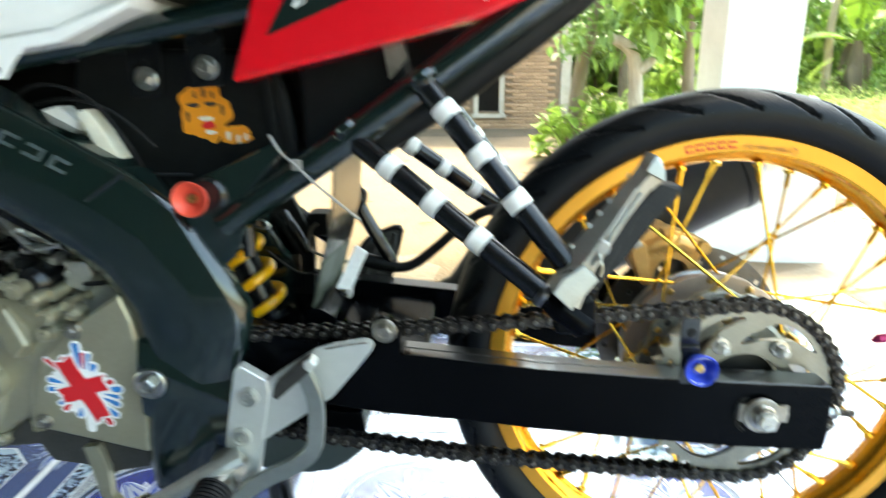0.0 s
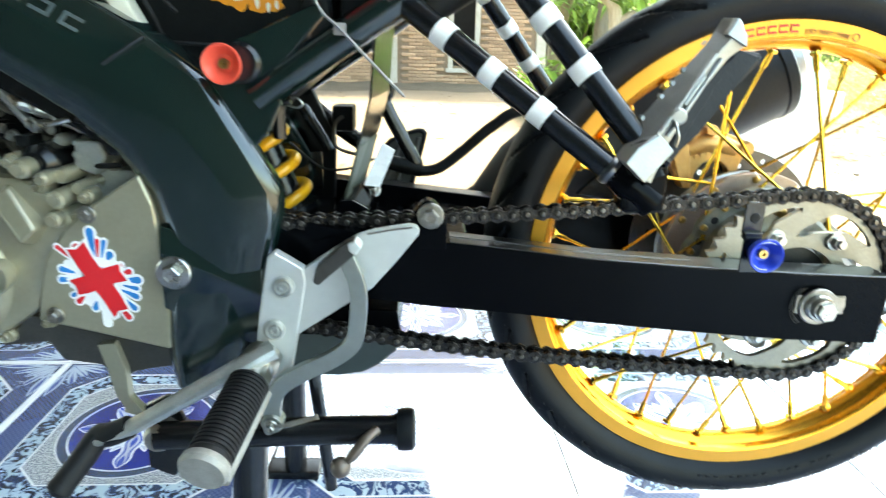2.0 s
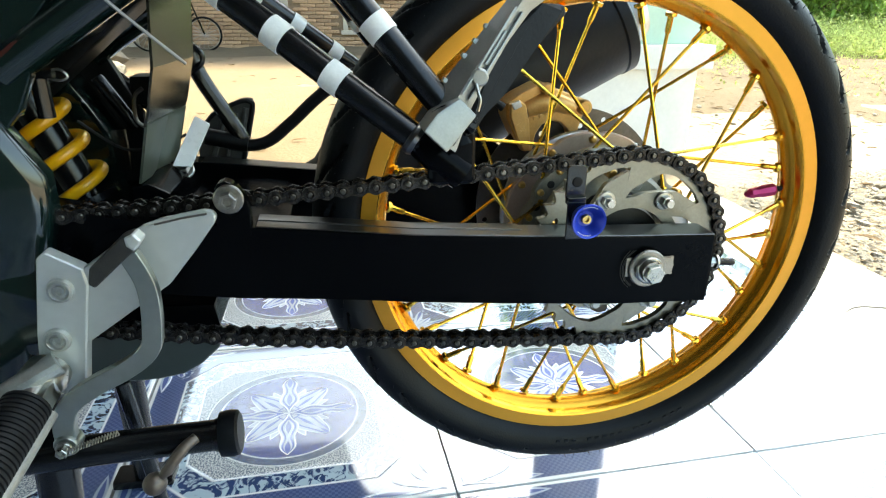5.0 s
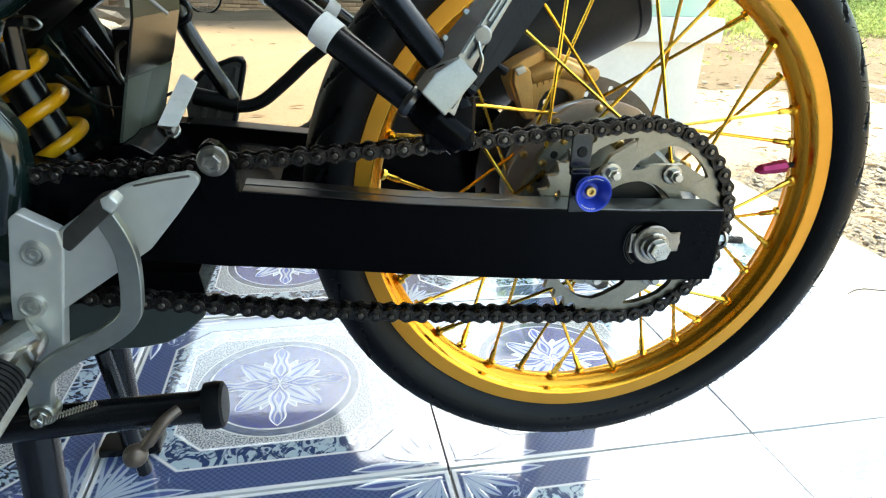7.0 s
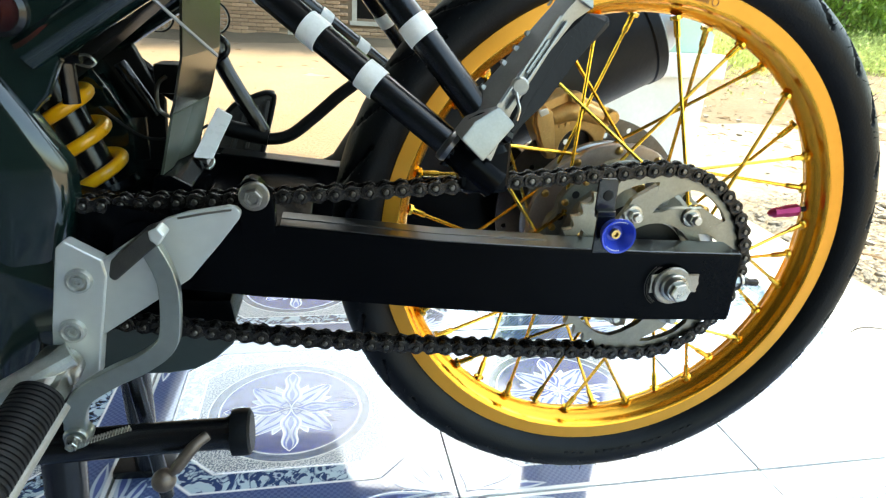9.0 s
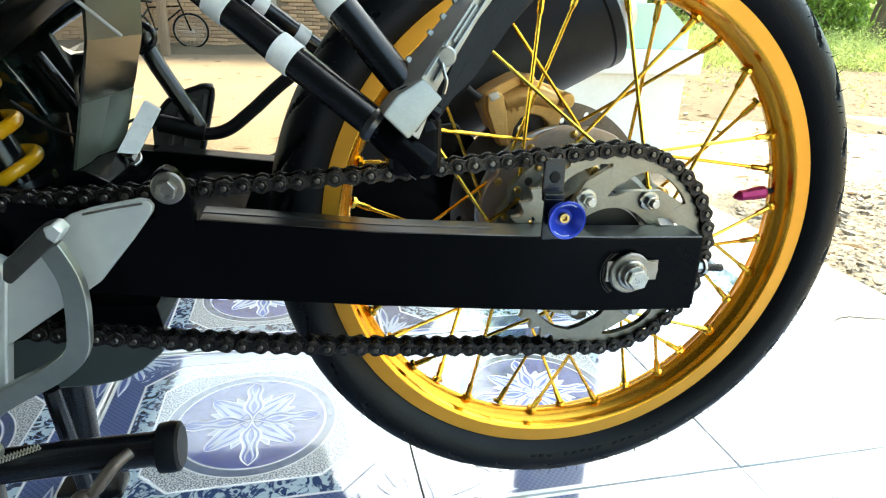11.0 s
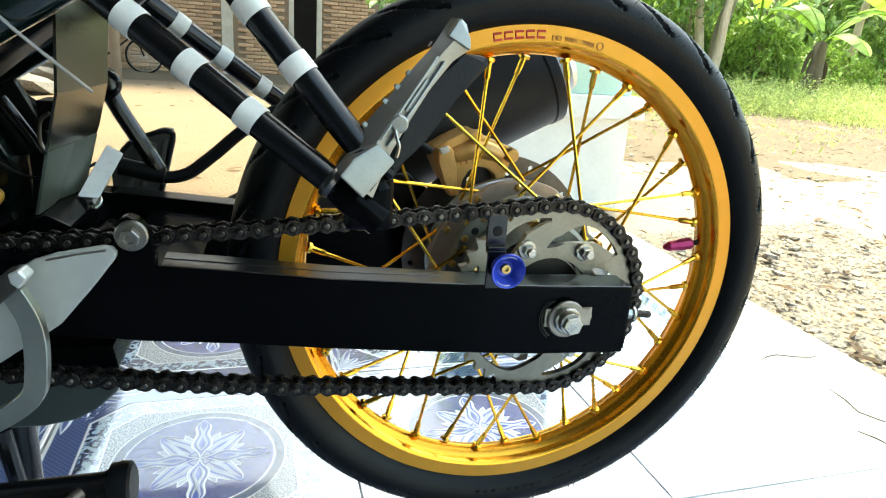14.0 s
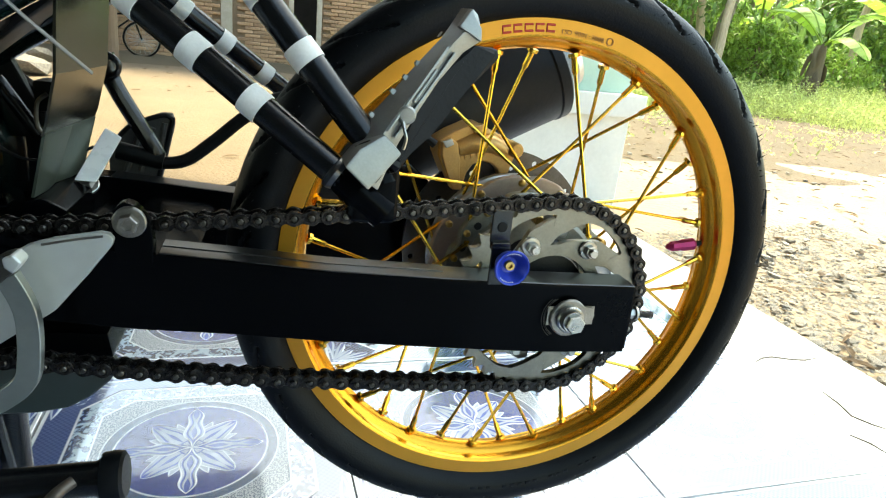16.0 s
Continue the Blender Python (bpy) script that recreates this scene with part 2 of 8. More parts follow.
def bolt(r, h, flange=1.5, recess=True):
    """A flanged hexagon bolt head that faces -y, with its seat at y = 0."""
    parts_ = [lathe([(0, 0), (r * flange, 0), (r * flange, -h * 0.22), (r * flange * 0.92, -h * 0.3), (r * 0.9, -h * 0.34), (0, -h * 0.34)], 24)]
    bm = bmesh.new()
    hexa = [(r * math.cos(a), r * math.sin(a)) for a in (math.pi / 3 * k + 0.2 for k in range(6))]
    lo = [bm.verts.new((x, -h * 0.3, z)) for x, z in hexa]
    hi = [bm.verts.new((x, -h * 0.92, z)) for x, z in hexa]
    tp = [bm.verts.new((x * 0.88, -h, z * 0.88)) for x, z in hexa]
    rc = [bm.verts.new((x * 0.6, -h, z * 0.6)) for x, z in hexa]
    rd = [bm.verts.new((x * 0.5, -h * (0.8 if recess else 1.0), z * 0.5)) for x, z in hexa]
    for a, b in ((lo, hi), (hi, tp), (tp, rc), (rc, rd)):
        for k in range(6):
            bm.faces.new((a[k], a[(k + 1) % 6], b[(k + 1) % 6], b[k]))
    bm.faces.new(rd)
    parts_.append(bm)
    return join(*parts_)

# ---- the place: ground, porch, house ----
ZC = 0.3525          # height of the wheel's axle
WY = -0.0085         # middle plane of the rear wheel


def tile_material():
    """Blue and white glazed porch tile, 0.4 m, with a medallion, a speckled octagon and bands."""
    m = bpy.data.materials.new("glazed_blue_tile")
    n, l, b = nodes_of(m)
    co = n.new("ShaderNodeTexCoord")
    sep = n.new("ShaderNodeSeparateXYZ")
    l.new(co.outputs["Object"], sep.inputs[0])

    def math_(op, a, c=None, d=None):
        q = n.new("ShaderNodeMath")
        q.operation = op
        for i, v in enumerate((a, c, d)):
            if v is None:
                continue
            if isinstance(v, (int, float)):
                q.inputs[i].default_value = v
            else:
                l.new(v, q.inputs[i])
        return q.outputs[0]

    def step(v, a, w=0.0015):
        r = n.new("ShaderNodeMapRange")
        r.inputs["From Min"].default_value, r.inputs["From Max"].default_value = a - w, a + w
        l.new(v, r.inputs["Value"])
        return r.outputs[0]

    def band(v, a, c, w=0.001):
        return math_("SUBTRACT", step(v, a, w), step(v, c, w))

    x, y = sep.outputs[0], sep.outputs[1]
    ax, ay = math_("ABSOLUTE", x), math_("ABSOLUTE", y)
    rad = math_("SQRT", math_("ADD", math_("MULTIPLY", x, x), math_("MULTIPLY", y, y)))
    ang = math_("ARCTAN2", y, x)
    octo = math_("MAXIMUM", math_("MAXIMUM", ax, ay), math_("MULTIPLY", math_("ADD", ax, ay), 0.585))
    square = math_("MAXIMUM", ax, ay)
    no1 = n.new("ShaderNodeTexNoise")
    no1.inputs["Scale"].default_value, no1.inputs["Detail"].default_value = 420, 3
    l.new(co.outputs["Object"], no1.inputs["Vector"])
    no2 = n.new("ShaderNodeTexNoise")
    no2.inputs["Scale"].default_value, no2.inputs["Detail"].default_value, no2.inputs["Distortion"].default_value = 44, 3, 2.5
    l.new(co.outputs["Object"], no2.inputs["Vector"])
    # flower: four long flames, four broad leaves, eight small leaves, round a knot
    def petals(turn, fold, length, width, wave):
        off = math_("PINGPONG", math_("ADD", ang, turn), fold)
        side_ = math_("MULTIPLY", rad, math_("SINE", off))
        side_ = math_("ADD", side_, math_("MULTIPLY", math_("SINE", math_("MULTIPLY", rad, 140)), wave))
        s_ = math_("MINIMUM", math_("DIVIDE", rad, length), 1.0)
        half = math_("MULTIPLY", math_("POWER", math_("MULTIPLY", s_, math_("SUBTRACT", 1.0, s_)), 0.8), 3.0 * width)
        gap = math_("SUBTRACT", side_, half)
        fill = math_("MULTIPLY", math_("SUBTRACT", 1, step(gap, 0, 0.0007)), math_("SUBTRACT", 1, step(rad, length, 0.001)))
        edge_ = math_("MULTIPLY", band(gap, -0.0019, 0.0002, 0.0006), math_("SUBTRACT", 1, step(rad, length, 0.001)))
        rib_ = math_("MULTIPLY", fill, math_("MAXIMUM", math_("SUBTRACT", 1, step(side_, 0.0012, 0.0005)), band(math_("SUBTRACT", side_, math_("MULTIPLY", half, 0.55)), -0.0013, 0.0013, 0.0005)))
        return fill, edge_, rib_

    quarter = math.pi / 4
    f1, e1_, r1_ = petals(0.0, quarter, 0.094, 0.0125, 0.0026)
    f2, e2_, r2_ = petals(quarter, quarter, 0.078, 0.0190, 0.0012)
    f3, e3_, _ = petals(quarter / 2, quarter / 2, 0.062, 0.0085, 0.0004)
    knot = math_("SUBTRACT", 1, step(rad, 0.017, 0.001))
    inside = math_("MAXIMUM", math_("MAXIMUM", f1, f2), math_("MAXIMUM", f3, knot))
    vein = math_("MAXIMUM", math_("MAXIMUM", r1_, math_("MULTIPLY", r2_, math_("SUBTRACT", 1, f1))), band(rad, 0.0150, 0.0170, 0.0006))
    outline = math_("MAXIMUM", math_("MAXIMUM", e1_, math_("MULTIPLY", e2_, math_("SUBTRACT", 1, f1))), math_("MULTIPLY", e3_, math_("SUBTRACT", 1, math_("MAXIMUM", f1, f2))))

    def mix(fac, col, base):
        q = n.new("ShaderNodeMix")
        q.data_type = "RGBA"
        l.new(fac, q.inputs["Factor"])
        for sock, v in ((q.inputs["A"], base), (q.inputs["B"], col)):
            if isinstance(v, tuple):
                sock.default_value = (*v, 1)
            else:
                l.new(v, sock)
        return q.outputs["Result"]

    deep, mid, white = (0.008, 0.024, 0.20), (0.024, 0.052, 0.125), (0.68, 0.70, 0.72)
    spk = step(no1.outputs["Fac"], 0.5, 0.04)
    mar = step(no2.outputs["Fac"], 0.5, 0.04)
    hatch = n.new("ShaderNodeTexChecker")
    hatch.inputs["Scale"].default_value = 260
    l.new(co.outputs["Object"], hatch.inputs["Vector"])
    # palmettes in the corners: five leaves that fan out from each corner
    cu, cv = math_("SUBTRACT", 0.19, ax), math_("SUBTRACT", 0.19, ay)
    crad = math_("SQRT", math_("ADD", math_("MULTIPLY", cu, cu), math_("MULTIPLY", cv, cv)))
    cang = math_("ARCTAN2", cv, cu)
    leaf = rib = None
    for deg, length, width in ((0, 0.105, 0.0058), (21, 0.066, 0.0075), (45, 0.052, 0.0085), (69, 0.066, 0.0075), (90, 0.105, 0.0058)):
        off = math_("ABSOLUTE", math_("SUBTRACT", cang, radians(deg)))
        bow = math_("MULTIPLY", math_("SINE", math_("MULTIPLY", crad, 70)), 0.002)
        side_ = math_("ADD", math_("MULTIPLY", crad, math_("SINE", math_("MINIMUM", off, 1.5))), bow)
        s_ = math_("MINIMUM", math_("DIVIDE", crad, length), 1.0)
        half = math_("MULTIPLY", math_("POWER", math_("MULTIPLY", s_, math_("SUBTRACT", 1.0, s_)), 0.7), 2.6 * width)
        one = math_("MULTIPLY", math_("SUBTRACT", 1, step(math_("SUBTRACT", side_, half), 0, 0.0008)), math_("SUBTRACT", 1, step(crad, length, 0.001)))
        line = math_("MULTIPLY", one, math_("SUBTRACT", 1, step(math_("SUBTRACT", side_, math_("MULTIPLY", half, 0.28)), 0, 0.0006)))
        leaf = one if leaf is None else math_("MAXIMUM", leaf, one)
        rib = line if rib is None else math_("MAXIMUM", rib, line)
    cur = mix(hatch.outputs["Fac"], (0.042, 0.068, 0.170), (0.066, 0.100, 0.215))       # hatched blue field
    knots = step(no2.outputs["Fac"], 0.62, 0.03)
    cur = mix(math_("MULTIPLY", knots, math_("SUBTRACT", 1, step(crad, 0.075, 0.006))), (0.36, 0.44, 0.56), cur)
    cur = mix(leaf, (0.36, 0.43, 0.54), cur)
    cur = mix(rib, (0.07, 0.10, 0.27), cur)
    cur = mix(band(octo, 0.125, 0.155), mix(mar, (0.017, 0.042, 0.125), (0.34, 0.44, 0.52)), cur)   # marbled band
    cur = mix(band(octo, 0.1545, 0.1575), white, cur)
    cur = mix(band(octo, 0.1235, 0.1262), white, cur)
    inner = math_("SUBTRACT", 1, step(octo, 0.1235))
    cur = mix(inner, mix(spk, (0.42, 0.44, 0.45), (0.13, 0.15, 0.19)), cur)
    cur = mix(band(rad, 0.0985, 0.1115), mid, cur)
    cur = mix(band(rad, 0.1115, 0.1130), white, cur)
    cur = mix(math_("SUBTRACT", 1, step(rad, 0.0985)), deep, cur)
    cur = mix(band(rad, 0.0968, 0.0990), white, cur)
    cur = mix(inside, (0.34, 0.38, 0.50), cur)
    cur = mix(math_("MULTIPLY", inside, vein), (0.04, 0.075, 0.34), cur)
    cur = mix(outline, (0.64, 0.68, 0.76), cur)
    cur = mix(band(square, 0.1965, 0.2040), white, cur)
    l.new(cur, b.inputs["Base Color"])
    b.inputs["Roughness"].default_value = 0.06
    b.inputs["IOR"].default_value = 1.6
    b.inputs["Specular IOR Level"].default_value = 0.6
    h = math_("ADD", math_("MULTIPLY", outline, 0.6), math_("MULTIPLY", band(octo, 0.1235, 0.1575), 0.5))
    h = math_("ADD", h, math_("MULTIPLY", math_("MULTIPLY", spk, inner), 0.25))
    h = math_("ADD", h, math_("ADD", math_("MULTIPLY", no2.outputs["Fac"], 0.03), math_("MULTIPLY", math_("MULTIPLY", inside, vein), -0.6)))
    h = math_("ADD", h, math_("MULTIPLY", math_("MULTIPLY", leaf, step(octo, 0.1575)), 0.35))
    bp = n.new("ShaderNodeBump")
    bp.inputs["Strength"].default_value, bp.inputs["Distance"].default_value = 0.22, 0.0012
    l.new(h, bp.inputs["Height"])
    l.new(bp.outputs["Normal"], b.inputs["Normal"])
    l.new(bp.outputs["Normal"], b.inputs["Coat Normal"])
    b.inputs["Coat Weight"].default_value, b.inputs["Coat IOR"].default_value, b.inputs["Coat Roughness"].default_value = 1.0, 1.56, 0.03
    return m


M_TILE = tile_material()
M_CEMENT = surface("pale_cement", (0.55, 0.54, 0.52), 0.45, second=(0.42, 0.41, 0.39), scale=7, bump=0.25, bump_scale=60)
M_GROUND = surface("sandy_earth", (0.325, 0.256, 0.180), 0.9, second=(0.225, 0.172, 0.112), scale=1.6, bump=0.6, bump_scale=40, amount=0.8, bump_dist=0.02)
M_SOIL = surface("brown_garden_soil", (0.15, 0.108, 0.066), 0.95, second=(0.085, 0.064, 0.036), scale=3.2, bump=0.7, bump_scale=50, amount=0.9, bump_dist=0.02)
M_BRICK = surface("pale_red_brown_brick", (0.50, 0.33, 0.20), 0.88, second=(0.34, 0.20, 0.115), scale=14, amount=0.9, bump=0.9, bump_scale=60, random=0.22, bump_dist=0.012)
M_MORTAR = surface("earthy_mortar", (0.30, 0.21, 0.135), 0.9, second=(0.15, 0.105, 0.07), scale=20, amount=0.8, bump=0.8, bump_scale=80, bump_dist=0.008)
M_PLASTER = surface("white_plaster", (0.80, 0.80, 0.77), 0.6, second=(0.70, 0.70, 0.67), scale=6, bump=0.1)
M_MINT = surface("mint_green_paint", (0.50, 0.68, 0.56), 0.5, second=(0.44, 0.61, 0.50), scale=9, bump=0.1)
# near-black that stands for the shade inside the window opening
M_DARK = surface("window_shade_black", (0.02, 0.017, 0.015), 0.9, second=(0.03, 0.026, 0.022), scale=5)


def ground_sheet():
    bm = bmesh.new()
    xs = [-400, -60, -20] + [-8 + 0.5 * i for i in range(49)] + [24, 60, 400]
    ys = [-400, -60, -12, -5] + [-2 + 0.5 * i for i in range(45)] + [26, 60, 400]
    g = [[bm.verts.new((x, y, -0.09 + (0.03 * noise.noise((x * 0.9, y * 0.9, 0)) if abs(x) < 30 and abs(y) < 30 else 0) - 0.004 * max(0, y - 1.5))) for y in ys] for x in xs]
    for i in range(len(xs) - 1):
        for j in range(len(ys) - 1):
            bm.faces.new((g[i][j], g[i + 1][j], g[i + 1][j + 1], g[i][j + 1]))
    ob = part("ground", bm, M_GROUND)
    return tagged(ob, "dry sandy yard earth, bare and trodden", "ground", kind="structure")


ground_sheet()


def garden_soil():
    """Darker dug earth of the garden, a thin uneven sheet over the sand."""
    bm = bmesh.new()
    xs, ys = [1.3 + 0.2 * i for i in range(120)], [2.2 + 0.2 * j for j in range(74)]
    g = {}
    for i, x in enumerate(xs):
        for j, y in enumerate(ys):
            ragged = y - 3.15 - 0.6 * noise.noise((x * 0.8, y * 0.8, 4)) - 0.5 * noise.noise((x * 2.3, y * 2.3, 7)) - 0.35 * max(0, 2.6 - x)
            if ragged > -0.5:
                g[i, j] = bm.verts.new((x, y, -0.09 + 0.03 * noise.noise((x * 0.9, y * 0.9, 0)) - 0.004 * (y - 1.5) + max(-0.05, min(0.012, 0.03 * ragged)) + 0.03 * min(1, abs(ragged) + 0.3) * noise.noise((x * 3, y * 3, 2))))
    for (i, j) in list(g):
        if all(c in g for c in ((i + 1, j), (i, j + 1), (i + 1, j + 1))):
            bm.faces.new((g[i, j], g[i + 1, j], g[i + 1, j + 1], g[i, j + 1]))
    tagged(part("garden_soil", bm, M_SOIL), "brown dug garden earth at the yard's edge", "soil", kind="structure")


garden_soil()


def yard_sand():
    """Trodden tan earth of the yard before the brick house, a thin uneven sheet."""
    bm = bmesh.new()
    xs, ys = [-9.0 + 0.25 * i for i in range(44)], [1.4 + 0.25 * j for j in range(31)]
    g = {}
    for i, x in enumerate(xs):
        for j, y in enumerate(ys):
            ragged = min(y - 1.9, 1.1 + 0.12 * (y - 2) - x) - 0.5 * noise.noise((x * 0.9, y * 0.9, 11)) - 0.4 * noise.noise((x * 2.6, y * 2.6, 12))
            if ragged > -0.5:
                g[i, j] = bm.verts.new((x, y, -0.09 + 0.03 * noise.noise((x * 0.9, y * 0.9, 0)) - 0.004 * max(0, y - 1.5) + max(-0.05, min(0.008, 0.03 * ragged)) + 0.012 * noise.noise((x * 3, y * 3, 2))))
    for (i, j) in list(g):
        if all(c in g for c in ((i + 1, j), (i, j + 1), (i + 1, j + 1))):
            bm.faces.new((g[i, j], g[i + 1, j], g[i + 1, j + 1], g[i, j + 1]))
    tagged(part("yard_earth", bm, M_YARD), "trodden tan earth of the yard with fine grit", "soil", kind="structure")


M_YARD = surface("trodden_tan_earth", (0.225, 0.162, 0.098), 0.92, second=(0.16, 0.112, 0.066), scale=2.4, bump=0.7, bump_scale=60, amount=0.8, bump_dist=0.015)
yard_sand()


def earth_bank():
    """Low bank of dirt heaped against the foot of the brick house."""
    bm = bmesh.new()
    xs = [-8 + 0.15 * i for i in range(62)]
    g = [[bm.verts.new((x, y, z + 0.035 * noise.noise((x * 2.2, y * 2.2, 5)))) for y, z in ((8.05, -0.20), (8.35, -0.125), (8.6, -0.075), (8.9, -0.055), (9.19, -0.03))] for x in xs]
    for p, q in zip(g, g[1:]):
        for j in range(4):
            bm.faces.new((p[j], q[j], q[j + 1], p[j + 1]))
    tagged(part("earth_bank", bm, M_SOIL), "low brown dirt bank at the foot of the brick wall", "soil", kind="structure")


earth_bank()
PORCH_Y, EDGE_X = 1.29, 0.93
slab = part("floor", box(-4.0, EDGE_X, -3.0, PORCH_Y, -0.16, -0.012, 0.006), M_CEMENT)
tagged(slab, "raised porch floor of glazed blue tiles on cement", "floor", kind="structure")
TILE, TILE_TURN = 0.4065, 2.1
corner = pose(-0.121, 0.027, 0.0, 0, 0, TILE_TURN)
tile = None
for i in range(-8, 2):
    for j in range(-7, 3):
        m = corner @ pose((i + 0.5) * TILE + 0.0006 * ((i * 7 + j) % 3 - 1), (j + 0.5) * TILE, 0.0, 0.06 * ((i * 5 + j * 3) % 5 - 2), 0.05 * ((i + j * 7) % 5 - 2), 90 * ((i * 3 + j * 5) % 4))
        if tile is None:
            tile = part("tile", box(-0.2018, 0.2018, -0.2018, 0.2018, -0.012, 0.0, 0.0016, 2), M_TILE, slab)
            tile.matrix_basis = m
        else:
            again("tile", tile, slab, m)


a0, a1 = corner @ Vector((2 * TILE + 0.0020, -3.0, 0)), corner @ Vector((2 * TILE + 0.0020, 1.262, 0))
b0, b1 = corner @ Vector((-9.0 * TILE, 3 * TILE + 0.0020, 0)), corner @ Vector((2 * TILE - 0.002, 3 * TILE + 0.0020, 0))
for outline in ([(a0.x, a0.y), (EDGE_X - 0.002, a0.y), (EDGE_X - 0.002, PORCH_Y - 0.004), (a1.x, PORCH_Y - 0.004)], [(b0.x, b0.y), (b1.x, b1.y), (b1.x - 0.002, PORCH_Y - 0.004), (b0.x, PORCH_Y - 0.004)]):
    bm = bmesh.new()
    lo = [bm.verts.new((x, y, -0.0125)) for x, y in outline]
    hi = [bm.verts.new((x, y, -0.0012)) for x, y in outline]
    bm.faces.new(lo)
    bm.faces.new(hi)
    for k in range(4):
        bm.faces.new((lo[k], lo[(k + 1) % 4], hi[(k + 1) % 4], hi[k]))
    part("cement_margin", bm, M_CEMENT, slab, "smooth pale cement margin")


def pillar():
    t = thing("porch_pillar", "white plastered porch pillar on a stepped pedestal with mint green ledge", "pillar")
    t.location = (0.965, 2.24, -0.12)
    part("pedestal", box(-0.30, 0.30, -0.28, 0.28, 0.0, 0.43, 0.008), M_PLASTER, t)
    part("cap", box(-0.345, 0.345, -0.32, 0.32, 0.43, 0.525, 0.008), M_PLASTER, t)
    part("ledge", prism([(-0.30, 0.525), (0.30, 0.525), (0.30, 0.60), (0.18, 0.70), (-0.18, 0.70), (-0.30, 0.60)], -0.26, 0.26, 0.006), M_MINT, t, "mint green ledge")
    part("shaft", box(-0.155, 0.155, -0.14, 0.14, 0.70, 3.0, 0.006), M_PLASTER, t)


pillar()


def brick_house():
    """The long wall of the neighbouring brick house, with a window opening, posts and an added, unseen roof."""
    h = thing("brick_house", "unplastered red brick house with a dark window opening and pale posts", "house")
    y = 9.2
    x0, x1, z0, z1 = -0.02, 0.34, 0.22, 1.65
    part("wall", join(box(-8.0, x0, y, y + 0.25, -0.4, 3.0), box(x1, 1.22, y, y + 0.25, -0.4, 3.0), box(x0, x1, y, y + 0.25, -0.4, z0), box(x0, x1, y, y + 0.25, z1, 3.0)), M_MORTAR, h, "grey mortar wall core")
    # thin black sheet in place of the unlit space behind the window
    part("window_shade_sheet", box(x0 - 0.6, x1 + 0.6, y + 0.7, y + 0.75, -0.3, 2.2), M_DARK, h)
    w = part("window_frame", join(box(x0 - 0.05, x0 + 0.02, y - 0.03, y + 0.1, z0 - 0.04, z1 + 0.04, 0.004), box(x1 - 0.02, x1 + 0.05, y - 0.03, y + 0.1, z0 - 0.04, z1 + 0.04, 0.004), box(x0 - 0.08, x1 + 0.08, y - 0.05, y + 0.12, z0 - 0.09, z0 - 0.03, 0.004)), M_POST, h, "weathered wooden window frame")
    for px in (-5.2, -2.95, -0.9, 1.30):
        part("post", box(px - 0.075, px + 0.075, y - 0.03, y + 0.2, -0.4, 3.0, 0.01), M_POST, h, "pale concrete post")
    # roof out of view, high and dark to block sky from the tile reflections
    roof_ = bmesh.new()
    pts_ = [(y - 1.0, 3.0), (y + 2.9, 6.4), (y + 6.5, 3.0)]
    rings_ = [[roof_.verts.new((x, a, b + d)) for a, b in pts_ for d in (0.0, 0.14)] for x in (-8.8, 1.9)]
    p_, q_ = rings_
    for k in (0, 2):
        for e in (0, 1):
            roof_.faces.new((p_[k + e], p_[k + 2 + e], q_[k + 2 + e], q_[k + e]))
    for r_ in rings_:
        roof_.faces.new((r_[0], r_[2], r_[3], r_[1]))
        roof_.faces.new((r_[2], r_[4], r_[5], r_[3]))
    roof_.faces.new((p_[0], q_[0], q_[1], p_[1]))
    roof_.faces.new((p_[4], q_[4], q_[5], p_[5]))
    part("roof", roof_, M_ROOF, h, "unseen dark roof, added to darken the floor's reflections")
    part("gable", prism([(y + 0.25, 3.0), (y + 2.9, 6.2), (y + 5.4, 3.0)], -0.06, 0.06), M_MORTAR, h).matrix_basis = pose(1.15, 0, 0, 0, 0, 90)
    part("plinth", box(-8.0, 1.24, y - 0.12, y + 0.02, -0.4, -0.05, 0.02), M_MORTAR, h)
    return h, y


M_ROOF = surface("unseen_roof_dark", (0.055, 0.04, 0.03), 0.85, second=(0.03, 0.024, 0.02), scale=6, bump=0.5, bump_scale=30, amount=0.9, bump_dist=0.02)
M_POST = surface("weathered_concrete", (0.50, 0.45, 0.37), 0.85, second=(0.38, 0.33, 0.26), scale=9, bump=0.3)
house, HOUSE_Y = brick_house()

# unseen porch roof and rear wall, added to close the place and shade the bike
M_CEIL = surface("unseen_ceiling_brown", (0.10, 0.095, 0.085), 0.7, second=(0.075, 0.07, 0.062), scale=4, bump=0.2)
M_HOUSE = surface("unseen_wall_dark_green", (0.030, 0.040, 0.037), 0.6, second=(0.024, 0.032, 0.03), scale=3, bump=0.1)
# outline stepped to admit light and set where the tiles reflect sky
roof_bm = prism([(-9.0, -3.2), (0.45, -3.2), (0.45, 0.3), (1.28, 0.3), (1.28, 2.70), (0.30, 3.02), (-0.15, 3.10), (-0.24, 3.3), (-0.32, 3.74), (-1.75, 3.80), (-1.75, 6.6), (-9.0, 6.6)], 2.75, 2.9)
roof_bm.transform(Matrix(((1, 0, 0, 0), (0, 0, 1, 0), (0, 1, 0, 0), (0, 0, 0, 1))))
bmesh.ops.recalc_face_normals(roof_bm, faces=list(roof_bm.faces))
roof = part("ceiling", roof_bm, M_CEIL)
tagged(roof, "unseen brown porch ceiling, cut to shape light and reflections", "ceiling", kind="structure")
# assumed wall behind the eye, dark so that black paint reflects little
back_wall = part("wall_south", box(-9.0, 0.45, -3.3, -3.1, -0.2, 2.75), M_HOUSE)
